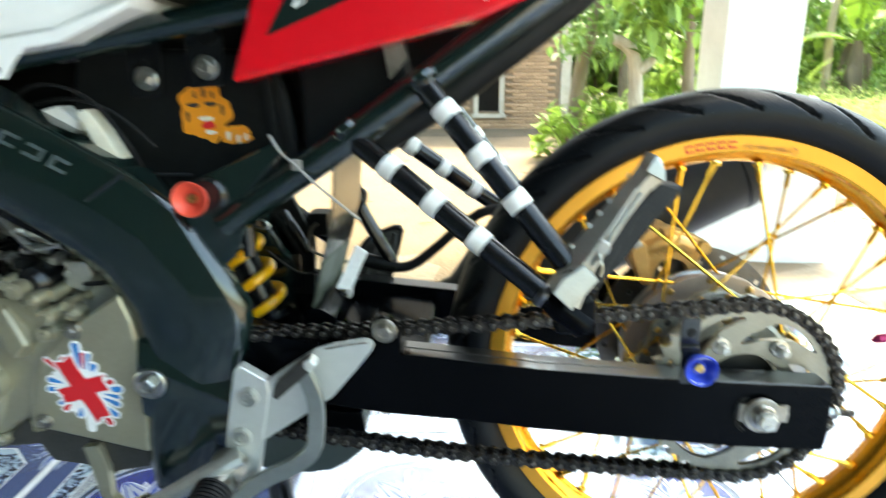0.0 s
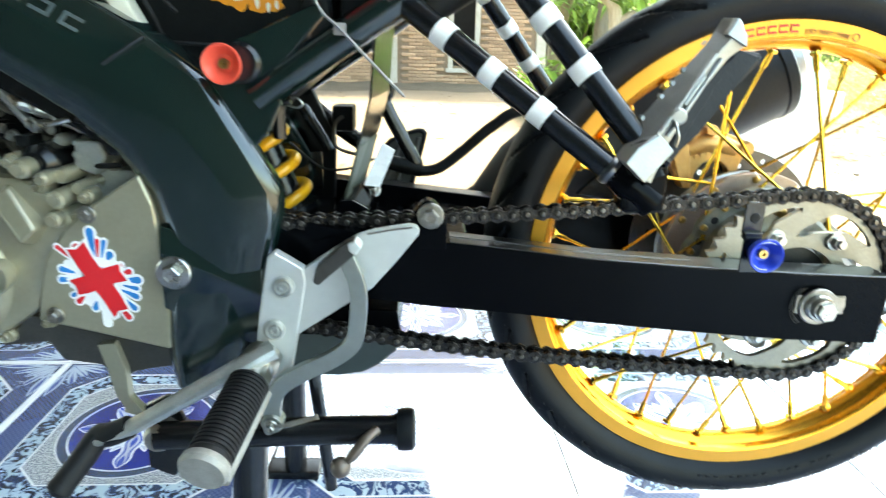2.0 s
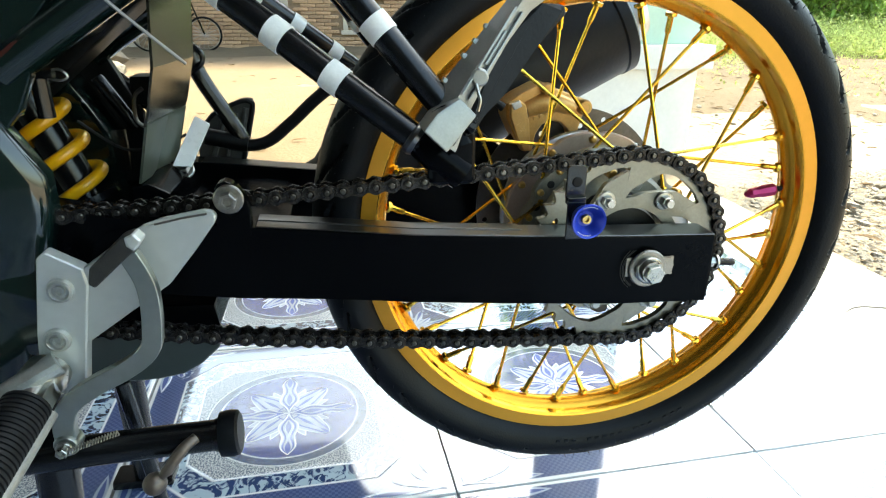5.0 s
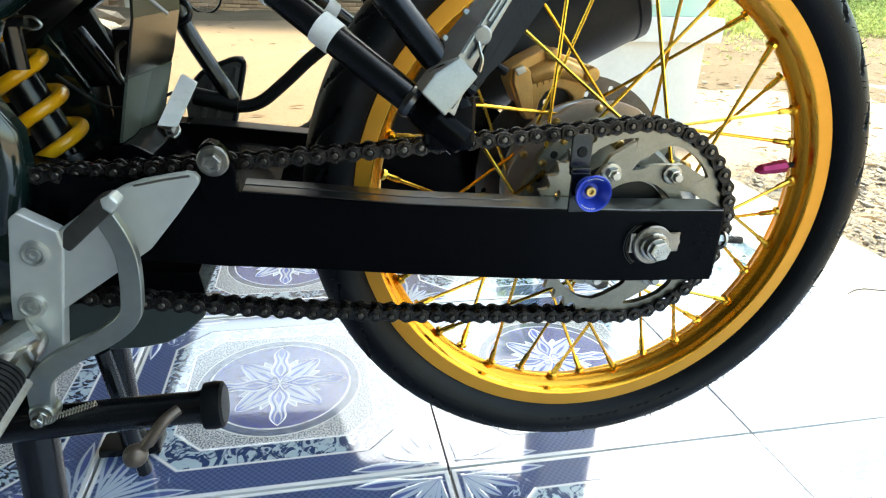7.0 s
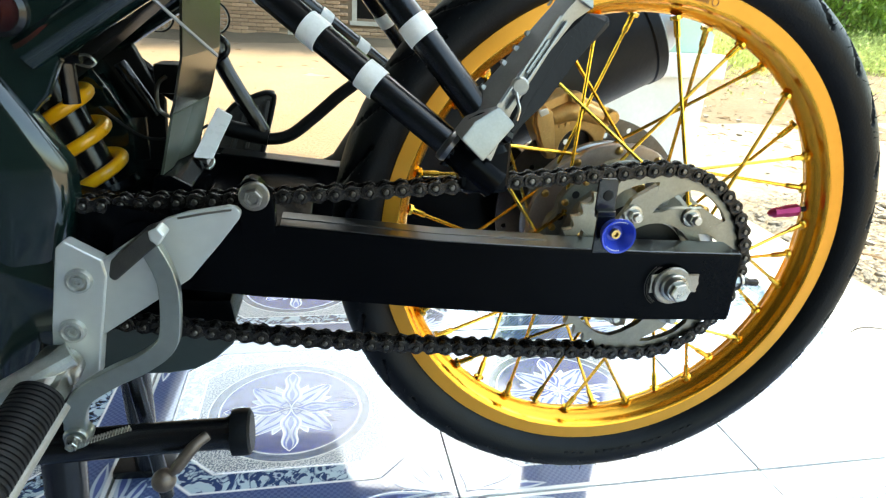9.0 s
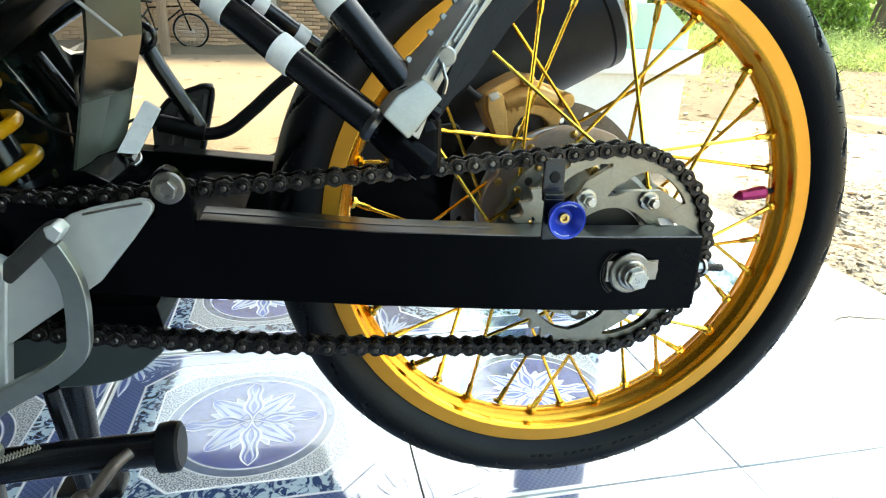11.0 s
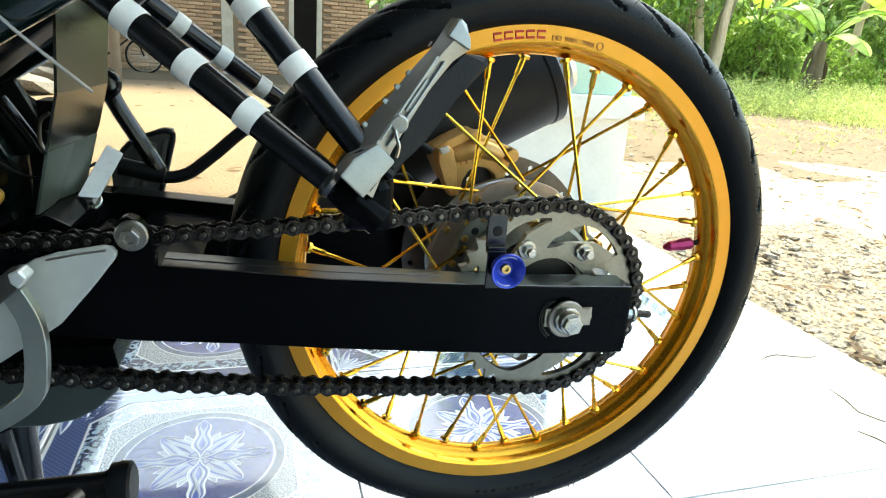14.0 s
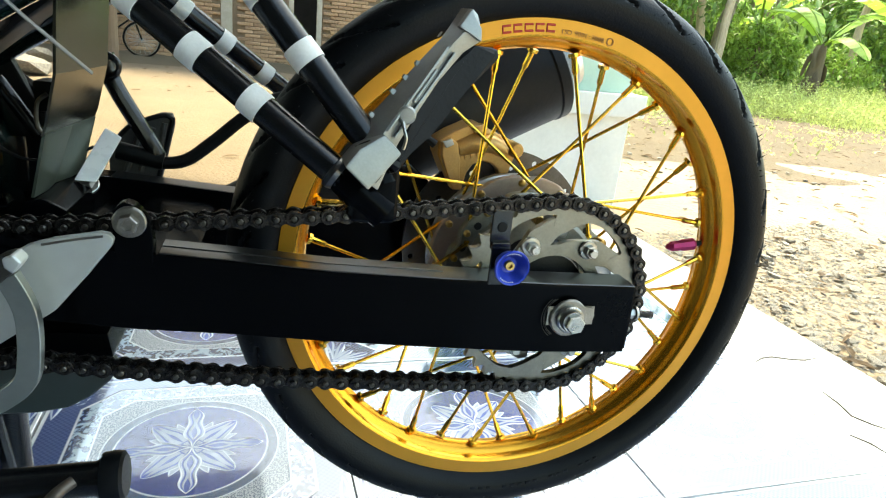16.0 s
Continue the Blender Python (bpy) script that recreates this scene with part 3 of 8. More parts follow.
tagged(back_wall, "unseen dark grey-green wall, added to darken reflections", "wall", kind="structure")

# ---- the motorcycle ----
bike = thing("motorcycle", "dark green motorcycle with gold spoked wheel on its centre stand", "motorcycle")
HUB = Vector((0, 0, ZC))


def polar(r, deg, y=0.0):
    a = radians(deg)
    return Vector((r * math.cos(a), y, ZC + r * math.sin(a)))


def tyre():
    """Narrow road tyre with slanted grooves along both shoulders."""
    prof = []
    n = 54
    for i in range(n + 1):
        u = -1 + 2 * i / n
        a = u * 2.46
        y = WY + 0.0295 * math.sin(a)
        r = 0.2465 + 0.0225 * math.cos(a) if abs(a) < math.pi / 2 else 0.2465 + 0.0255 * math.cos(a)
        prof.append((r, y, a))
    seg = 540
    bm = bmesh.new()
    rings = []
    pitch = 2 * math.pi / 30
    for k in range(seg):
        t = 2 * math.pi * k / seg
        ring = []
        for r, y, a in prof:
            d = 0.0
            if abs(a) < 1.5:
                s = 1 if a > 0 else -1
                aa = abs(a)
                ph = (t * s + 0.5 * (s < 0) * pitch) % pitch / pitch
                c1 = 0.10 + 1.05 * max(0, (aa - 0.15)) / 1.2
                w1 = 0.11 * min(1, max(0, (aa - 0.1) * 1.2)) * min(1, max(0, (1.40 - aa) * 12))
                for c, w in ((c1, w1),):
                    if w > 0.004:
                        dist = abs((ph - c + 0.5) % 1 - 0.5)
                        d = max(d, min(1, max(0, (w - dist) / 0.05)))
            rr, yy = r - 0.0040 * d * abs(math.cos(a)), y - 0.0034 * d * math.sin(a)
            ring.append(bm.verts.new((rr * math.cos(t), yy, ZC + rr * math.sin(t))))
        rings.append(ring)
    for k in range(seg):
        p, q = rings[k], rings[(k + 1) % seg]
        for i in range(n):
            bm.faces.new((p[i], p[i + 1], q[i + 1], q[i]))
    ob = part("tyre", bm, M_TYRE, bike, "black road tyre with slanted grooves", smooth=35)
    # small rubber hairs on the side
    rnd = random.Random(3)
    vs_, fs_ = [], []
    for k in range(150):
        a = radians(2.4 * k + rnd.uniform(-0.9, 0.9))
        u = rnd.choice((-1.25, -1.05, -0.9, -1.4))
        r0, y0 = 0.2465 + 0.0225 * math.cos(u), WY + 0.0295 * math.sin(u)
        base = Vector((r0 * math.cos(a), y0, ZC + r0 * math.sin(a)))
        out = Vector((math.cos(a) * math.cos(u), math.sin(u), math.sin(a) * math.cos(u)))
        side = Vector((-math.sin(a), 0, math.cos(a)))
        tip = base + (out + side * rnd.uniform(-0.6, 0.6)) * rnd.uniform(0.003, 0.0065)
        i0 = len(vs_)
        vs_ += [base + side * 0.0005, base - side * 0.0005, base + Vector((0, 0.0006, 0)), tip]
        fs_ += [(i0, i0 + 1, i0 + 3), (i0 + 1, i0 + 2, i0 + 3), (i0 + 2, i0, i0 + 3)]
    me = bpy.data.meshes.new("rubber_hairs")
    me.from_pydata([tuple(v) for v in vs_], [], fs_)
    me.materials.append(M_TYRE)
    hairs = new("rubber_hairs", me)
    hairs.parent = ob
    for k in range(17):
        if k not in (3, 9, 13):
            a = -96 + 2.1 * k
            b_ = box(-0.0024, 0.0024, -0.0006, 0.0006, -0.0016, 0.0016, 0.0003, 1)
            b_.transform(Matrix.Translation(polar(0.2392, a, WY - 0.0283)) @ pose(0, 0, 0, 0, -90 - a, 0))
            part("moulded_mark", b_, M_TYRE, ob, smooth=0)
    return ob


tyre()


def rim():
    half = [(0.2272, -0.0176), (0.2268, -0.0187), (0.2260, -0.0191), (0.2134, -0.0191), (0.2126, -0.0188), (0.2112, -0.0180), (0.2104, -0.0170), (0.2099, -0.0125), (0.2092, -0.0110), (0.2080, -0.0101), (0.2046, -0.0060), (0.2028, -0.0032), (0.2019, -0.0012), (0.2017, 0.0)]
    prof = [(r, WY + y) for r, y in half] + [(r, WY - y) for r, y in reversed(half[:-1])]
    inner = [(r, WY + y) for r, y in ((0.2265, 0.0145), (0.2180, 0.0135), (0.2125, 0.007), (0.2110, 0.0), (0.2125, -0.007), (0.2180, -0.0135), (0.2265, -0.0145))]
    return part("rim", lathe(prof + inner, 192, (0, 0, ZC), closed=True), M_GOLD, bike, "gold anodised aluminium rim", smooth=28)


rim_ob = rim()
for y_, d_ in ((WY - 0.0191, -0.0004), (WY + 0.0191, 0.0004)):
    part("rim_flange", lathe([(0.2264, y_), (0.2262, y_ + d_), (0.2134, y_ + d_), (0.2132, y_)], 192, (0, 0, ZC)), M_FLANGEGOLD, rim_ob, "flat satin gold flange", smooth=28)

# spokes: 36, laced tangentially from both hub flanges
HUB_R, RIM_R = 0.070, 0.2025


def spoke_between(a, b):
    d = (b - a)
    return Matrix.Translation(a) @ Vector((0, 0, 1)).rotation_difference(d.normalized()).to_matrix().to_4x4()


spoke0 = nip0 = None
for k in range(36):
    side = -1 if k % 2 == 0 else 1
    lead = 1 if k % 4 in (1, 2) else -1
    at_rim = polar(RIM_R, 10 * k + 3.4, WY + 0.003 * side)
    at_hub = polar(HUB_R, 10 * k + 4 + lead * 47, (-0.0325 if side < 0 else 0.032) + 0.0015 * lead)
    m = spoke_between(at_hub, at_rim)
    L_ = (at_rim - at_hub).length
    if spoke0 is None:
        spoke0 = part("spoke", join(tube([(0, 0, -0.004), (0, 0, L_ - 0.012)], 0.00165, 8), lathe([(0, -0.0045), (0.0032, -0.004), (0.003, -0.002), (0, -0.0015)], 8, axis="z")), M_SPOKE, rim_ob)
        nip0 = part("nipple", join(tube([(0, 0, L_ - 0.019), (0, 0, L_ - 0.017), (0, 0, L_ - 0.004)], [0.0022, 0.0028, 0.0028], 8), lathe([(0.0028, 0), (0.0052, 0.001), (0.0052, 0.004), (0, 0.004)], 10, (0, 0, L_ - 0.005), "z")), M_SPOKE, rim_ob)
        spoke0.matrix_basis = m
        nip0.matrix_basis = m
        len0 = L_
    else:
        mm = m @ Matrix.Diagonal((1, 1, L_ / len0, 1))
        again("spoke", spoke0, rim_ob, mm)
        again("nipple", nip0, rim_ob, mm)

# lettering on the rim: a red word mark as plain bars, and a small standard's number
M_MARK = surface("red_print", (0.52, 0.03, 0.012), 0.5, second=(0.46, 0.025, 0.01), scale=200)
M_MARK2 = surface("brown_print", (0.36, 0.14, 0.025), 0.5, second=(0.30, 0.11, 0.02), scale=200)


def on_rim(deg, r):
    """A frame on the rim's side wall: x along the rim, z outwards."""
    p = polar(r, deg, -0.0281)
    return Matrix.Translation(p) @ pose(0, 0, 0, 0, 90 - deg, 0)


bmesh.new()
strokes = []
for i in range(5):
    for z0, z1 in ((0.0016, 0.0036), (-0.0036, -0.0016)):
        b_ = box(-0.0040, 0.0040, -0.0006, 0.0002, z0, z1, 0.0004, 1)
        b_.transform(on_rim(102.4 - i * 2.55, 0.2188))
        strokes.append(b_)
    b_ = box(-0.0040, -0.0026, -0.0006, 0.0002, -0.0020, 0.0020, 0.0004, 1)
    b_.transform(on_rim(102.4 - i * 2.55, 0.2188))
    strokes.append(b_)
part("word_mark", join(*strokes), M_MARK, rim_ob, "red printed mark", smooth=0)


def lettering(name, text, size, material, parent, place, depth=0.0003):
    """Raised letters from the built-in font, as a mesh; place: pose of the text's middle, x along, y up."""
    cu = bpy.data.curves.new(name, "FONT")
    cu.body, cu.size, cu.extrude, cu.align_x, cu.align_y = text, size, depth, "CENTER", "CENTER"
    tmp = bpy.data.objects.new(name, cu)
    scene.collection.objects.link(tmp)
    me = bpy.data.meshes.new_from_object(tmp.evaluated_get(bpy.context.evaluated_depsgraph_get()))
    bpy.data.objects.remove(tmp)
    bpy.data.curves.remove(cu)
    me.materials.clear()
    me.materials.append(material)
    ob = new(name, me)
    ob.parent = parent
    ob.matrix_basis = place
    return ob


for i, ch in enumerate("ISO 9001:2008"):
    if ch != " ":
        lettering("letter", ch, 0.0056, M_MARK2, rim_ob, on_rim(89.4 - 0.84 * i, 0.2166) @ pose(0, -0.0004, 0, 90, 0, 0))
part("seal", lathe([(0.0026, 0), (0.0034, 0), (0.0034, -0.0006), (0.0026, -0.0006)], 20, closed=True), M_MARK2, rim_ob).matrix_basis = on_rim(77.4, 0.2178)

# tyre valve with magenta cap, pointing at the axle
va = radians(7.5)
vd = Vector((-math.cos(va), 0, -math.sin(va)))
v0 = polar(0.206, 7.5, WY)
part("valve", tube([v0, v0 + vd * 0.012, v0 + vd * 0.014], [0.0028, 0.0026, 0.0026], 10), M_RUBBER, rim_ob, "black valve stem")
part("valve_cap", join(tube([v0 + vd * s for s in (0.011, 0.013, 0.025, 0.028, 0.037, 0.042, 0.044)], [0.0056, 0.0066, 0.0066, 0.0056, 0.0054, 0.0028, 0.0004], 8)), M_PURPLE, rim_ob, "magenta metal valve cap", smooth=20)

# hub, brake disc, sprocket
M_HUB = surface("dark_hub_casting", (0.012, 0.012, 0.011), 0.42, 0.3, second=(0.007, 0.007, 0.006), scale=60, bump=0.1)
M_CARRIER = surface("grey_green_cast_steel", (0.34, 0.34, 0.29), 0.34, 0.55, second=(0.17, 0.17, 0.145), scale=55, bump=0.12, amount=0.9)
M_FLANGE = surface("brown_tarnished_alloy", (0.50, 0.41, 0.33), 0.32, 0.55, second=(0.33, 0.255, 0.205), scale=45, bump=0.1, amount=0.9)
M_DISC = surface("dark_brake_steel", (0.115, 0.11, 0.105), 0.30, 0.9, second=(0.075, 0.07, 0.066), scale=40, bump=0.05)
hub = part("hub", lathe([(0.012, -0.078), (0.036, -0.077), (0.0378, -0.070), (0.0378, -0.055), (0.046, -0.050), (0.050, -0.044), (0.050, -0.031), (0.028, -0.026), (0.024, 0.0), (0.028, 0.026), (0.050, 0.031), (0.050, 0.037), (0.03, 0.042), (0.028, 0.055), (0.012, 0.06)], 64, (0, 0, ZC)), M_HUB, bike, "dark cast alloy wheel hub")


def notched(r, deep, count, turn, y0, y1, bevel=0.0012):
    """A round plate with shallow scallops along its edge."""
    out = []
    for k in range(144):
        a = 2 * math.pi * k / 144
        q = r - deep * max(0.0, math.cos(count * a + turn)) ** 3
        out.append((q * math.cos(a), ZC + q * math.sin(a)))
    return prism(out, y0, y1, bevel, 1)


# near spoke flange: a scalloped drum, its rim carrying rivets and dark discs as spoke holes
drum = part("drive_drum", join(notched(0.0790, 0.004, 9, 0.6, -0.033, -0.022), lathe([(0.064, -0.033), (0.064, -0.046), (0.060, -0.050), (0.045, -0.052), (0.040, -0.048)], 72, (0, 0, ZC))), M_CARRIER, hub, "scalloped grey-green drive drum")
for k in range(18):
    part("drum_rivet", lathe([(0, -0.0372), (0.0022, -0.0368), (0.0034, -0.0345), (0.0034, -0.030)], 14, polar(0.0735, 20 * k + 8)), M_BRASS, drum)
    # dark disc in place of the shade inside each spoke hole
    part("spoke_hole_shade", lathe([(0, -0.0334), (0.0030, -0.0334), (0.0036, -0.0330)], 12, polar(0.0700, 20 * k + 19)), M_HUB, drum)
for k in range(6):
    part("damper_tab", prism([(0.050, -0.006), (0.066, -0.009), (0.069, 0.0), (0.066, 0.008), (0.050, 0.006)], -0.072, -0.046, 0.002), M_ALU, drum, "pale worn damper tab").matrix_basis = Matrix.Translation((0, 0, ZC)) @ pose(0, 0, 0, 0, -(60 * k + 20), 0)
    part("damper_bolt", lathe([(0, -0.0760), (0.0034, -0.0755), (0.0046, -0.0735), (0.0046, -0.066)], 14, polar(0.0665, 60 * k + 42)), M_BRASS, drum)
# middle flange, tarnished brown, with a ring of brass rivets
fl_ = part("hub_flange", notched(0.0865, 0.0022, 12, 0.3, 0.000, 0.007), M_FLANGE, hub, "tarnished brown flange with brass rivets")
for k in range(12):
    part("flange_rivet", lathe([(0, -0.0040), (0.0024, -0.0036), (0.0038, -0.0012), (0.0038, 0.002)], 14, polar(0.0795, 30 * k + 2)), M_BRASS, fl_)
part("far_flange", lathe([(0.028, 0.030), (0.077, 0.028), (0.081, 0.030), (0.082, 0.034), (0.080, 0.038), (0.028, 0.038)], 72, (0, 0, ZC)), M_ALU, hub, "pale machined far flange")


def pierced_ring(r_out, r_in, holes, y0, y1):
    """A flat ring drilled right through; holes of (radius of place, degrees, hole radius)."""
    bm = bmesh.new()
    edges = []
    for cx, cz, r, n_ in [(0, ZC, r_out, 144), (0, ZC, r_in, 96)] + [(q * math.cos(radians(a)), ZC + q * math.sin(radians(a)), w, 12) for q, a, w in holes]:
        vs = [bm.verts.new((cx + r * math.cos(2 * math.pi * k / n_), y0, cz + r * math.sin(2 * math.pi * k / n_))) for k in range(n_)]
        edges += [bm.edges.new((vs[k], vs[(k + 1) % n_])) for k in range(n_)]
    bmesh.ops.triangle_fill(bm, use_beauty=True, use_dissolve=False, edges=edges)
    ext = bmesh.ops.extrude_face_region(bm, geom=list(bm.faces))
    bmesh.ops.translate(bm, verts=[v for v in ext["geom"] if isinstance(v, bmesh.types.BMVert)], vec=(0, y1 - y0, 0))
    return bm


brake = part("brake_disc", pierced_ring(0.1010, 0.066, [(0.0928 if k % 2 == 0 else 0.0820, 15 * k + 10, 0.0031) for k in range(24)], 0.0575, 0.0610), M_DISC, bike, "drilled dark steel brake disc", smooth=20)
part("disc_carrier", join(lathe([(0.03, 0.052), (0.046, 0.052), (0.046, 0.060), (0.03, 0.060)], 40, (0, 0, ZC), closed=True), *[tube([polar(0.04, 72 * k, 0.056), polar(0.072, 72 * k + 14, 0.057)], 0.006, 8) for k in range(5)]), M_ALU, brake)

SPY = -0.085
M_SPROCKET = surface("oiled_olive_steel", (0.27, 0.26, 0.215), 0.40, 1.0, second=(0.17, 0.16, 0.13), scale=55, bump=0.08, rough_var=0.12, amount=0.8)


def sprocket():
    teeth, pr = 42, 0.0849
    pts = []
    for k in range(teeth):
        for f, r in ((0.0, pr - 0.0034), (0.16, pr - 0.0028), (0.32, pr - 0.0004), (0.46, pr + 0.0030), (0.54, pr + 0.0030), (0.68, pr - 0.0004), (0.84, pr - 0.0028)):
            a = 2 * math.pi * (k + f) / teeth
            pts.append((r * math.cos(a), r * math.sin(a), a))

    def ring(outer, rin, y0, y1):
        bm = bmesh.new()
        n_ = len(outer)
        oo = [[bm.verts.new((x, y, ZC + z)) for x, z, a in outer] for y in (y0, y1)]
        ii = [[bm.verts.new((rin * math.cos(a), y, ZC + rin * math.sin(a))) for x, z, a in outer] for y in (y0, y1)]
        for k in range(n_):
            j = (k + 1) % n_
            bm.faces.new((oo[0][k], oo[0][j], ii[0][j], ii[0][k]))
            bm.faces.new((oo[1][k], oo[1][j], ii[1][j], ii[1][k]))
            bm.faces.new((oo[0][k], oo[0][j], oo[1][j], oo[1][k]))
            bm.faces.new((ii[0][k], ii[0][j], ii[1][j], ii[1][k]))
        return bm

    body = [ring(pts, 0.0775, SPY - 0.003, SPY + 0.003)]
    # web with six swept slots; the columns lean so that no two slots share one
    top = [(-18.3, 0.0738), (-11.2, 0.0748), (-2.9, 0.0747), (8.2, 0.0747), (17.6, 0.0724), (22.9, 0.0669), (28.5, 0.0605), (34.2, 0.0562), (40.0, 0.0481)]
    low = [(-18.3, 0.0738), (-17.7, 0.0712), (-8.3, 0.0666), (-0.2, 0.0644), (6.0, 0.0586), (14.2, 0.0548), (23.4, 0.0514), (30.8, 0.0481), (40.0, 0.0479)]

    def level(table, p):
        for (p0, r0), (p1, r1) in zip(table, table[1:]):
            if p0 <= p <= p1:
                return r0 + (r1 - r0) * (p - p0) / (p1 - p0)
        return None

    bm = bmesh.new()
    cols = []
    for k in range(360):
        p = (k - 57.5 + 18.3) % 60 - 18.3
        a_, b_ = level(low, p), level(top, p)
        if a_ is None:
            a_ = b_ = 0.06
        cols.append([[bm.verts.new((r * math.cos(radians(k - 250 * (r - 0.048))), y, ZC + r * math.sin(radians(k - 250 * (r - 0.048))))) for r in (0.0385, a_, b_, 0.0785)] for y in (SPY - 0.0029, SPY + 0.0029)])
    for k in range(360):
        c0, c1 = cols[k], cols[(k + 1) % 360]
        for u, v in ((0, 1), (2, 3)):
            for side in (0, 1):
                bm.faces.new((c0[side][u], c1[side][u], c1[side][v], c0[side][v]))
        for u in range(4):
            bm.faces.new((c0[0][u], c1[0][u], c1[1][u], c0[1][u]))
    body.append(bm)
    sp = part("sprocket", join(*body), M_SPROCKET, bike, "worn steel rear sprocket with swept slots", smooth=25)
    for k in range(6):
        b_ = bolt(0.0056, 0.010, 1.45, False)
        b_ = join(b_, lathe([(0, -0.009), (0.0038, -0.009), (0.0038, -0.0125), (0.003, -0.0135), (0, -0.0135)], 12))
        b_.transform(Matrix.Translation(polar(0.0525, 57.5 + 60 * k, SPY - 0.003)))
        part("sprocket_bolt", b_, M_STEEL, sp)
    return sp


sprocket()

# chain: 12.7 mm pitch round the sprocket, its two runs and the small front sprocket
PR, FR = 0.0849, 0.031
FRONT = Vector((-0.585, SPY, 0.368))
path = []
back = HUB + Vector((0, SPY, 0))
d = back - FRONT
base = math.atan2(d.z, d.x)
tilt = math.asin((PR - FR) / d.length)
top_a, bot_a = base + math.pi / 2 + tilt, base - math.pi / 2 - tilt


def on(c, r, a):
    return Vector((c.x + r * math.cos(a), SPY, c.z + r * math.sin(a)))


steps = 60
path += [on(back, PR, bot_a + (top_a - bot_a) * i / steps) for i in range(steps + 1)]
sag = 0.006
p0, p1 = on(back, PR, top_a), on(FRONT, FR, top_a)
path += [p0.lerp(p1, i / 20) - Vector((0, 0, sag * math.sin(math.pi * i / 20))) for i in range(1, 20)]
path += [on(FRONT, FR, top_a + (2 * math.pi - (top_a - bot_a)) * i / 24) for i in range(25)]
p0, p1 = on(FRONT, FR, bot_a + 2 * math.pi), on(back, PR, bot_a)
path += [p0.lerp(p1, i / 20) - Vector((0, 0, 0.012 * math.sin(math.pi * i / 20))) for i in range(1, 20)]
cum = [0.0]
for i in range(len(path)):
    cum.append(cum[-1] + (path[(i + 1) % len(path)] - path[i]).length)
total = cum[-1]
links = round(total / 0.0127 / 2) * 2
joints = []
seg_i = 0
for k in range(links):
    s = total * k / links
    while cum[seg_i + 1] < s:
        seg_i += 1
    f = (s - cum[seg_i]) / (cum[seg_i + 1] - cum[seg_i])
    joints.append(path[seg_i].lerp(path[(seg_i + 1) % len(path)], f))


def link_plate(y0, y1, r, waist):
    out = []
    h = 0.0127 / 2
    for i in range(9):
        a = math.pi / 2 + math.pi * i / 8
        out.append((-h + r * math.cos(a), r * math.sin(a)))
    out.append((0, -waist))
    for i in range(9):
        a = -math.pi / 2 + math.pi * i / 8
        out.append((h + r * math.cos(a), r * math.sin(a)))
    out.append((0, waist))
    return prism(out, y0, y1, 0.0003, 1)


outer = join(link_plate(-0.0077, -0.0060, 0.0060, 0.0038), link_plate(0.0060, 0.0077, 0.0060, 0.0038),
             lathe([(0.0040, -0.0077), (0.0044, -0.0081), (0.0034, -0.0083), (0.0026, -0.0078)], 14, (-0.00635, 0, 0), closed=True), lathe([(0.0040, -0.0077), (0.0044, -0.0081), (0.0034, -0.0083), (0.0026, -0.0078)], 14, (0.00635, 0, 0), closed=True))
pins = join(*[lathe([(0, -0.0096), (0.0016, -0.0095), (0.0022, -0.0088), (0.0022, 0.0086), (0, 0.0088)], 12, (sx * 0.00635, 0, 0)) for sx in (-1, 1)])
inner = join(link_plate(-0.0057, -0.0040, 0.0060, 0.0040), link_plate(0.0040, 0.0057, 0.0060, 0.0040),
             *[lathe([(0.0042, -0.004), (0.0042, 0.004)], 12, (sx * 0.00635, 0, 0)) for sx in (-1, 1)])
chain = part("chain", lathe([(0.0, -0.002), (0.012, -0.002), (0.012, 0.002), (0.0, 0.002)], 20, FRONT), M_CHAIN, bike, "oily dark roller chain")
lo_ = part("chain_link", outer, M_CHAIN, chain)
li_ = part("chain_link", inner, M_CHAIN, chain)
pin_ = part("link_pin", pins, M_PIN, chain, "worn bright pin ends")
for k in range(links):
    a, b_ = joints[k], joints[(k + 1) % links]
    mid, dd = (a + b_) / 2, b_ - a
    m = Matrix.Translation(mid) @ pose(0, 0, 0, 0, -math.degrees(math.atan2(dd.z, dd.x)), 0)
    src = lo_ if k % 2 == 0 else li_
    if k % 2 == 0:
        if k == 0:
            pin_.matrix_basis = m
        else:
            again("link_pin", pin_, chain, m)
    if k < 2:
        src.matrix_basis = m
    else:
        again("chain_link", src, chain, m)

# swingarm
ARM_Y = -0.124
arm_top = [(-0.46, 0.418), (-0.38, 0.409), (-0.305, 0.401), (-0.25, 0.3955), (-0.188, 0.3885), (-0.10, 0.383), (-0.02, 0.379), (0.0585, 0.3765)]
arm_bot = [(0.0585, 0.3175), (-0.02, 0.3195), (-0.10, 0.325), (-0.19, 0.3325), (-0.25, 0.339), (-0.32, 0.3445), (-0.46, 0.352)]


def toe_in(bm):
    """The arm runs slightly inwards towards its pivot."""
    for v in bm.verts:
        k = (0.0585 - v.co.x) / 0.3785
        v.co.y += 0.0155 * k + 0.30 * max(0.0, -0.395 - v.co.x)
        v.co.z -= 0.0060 * k
    return bm


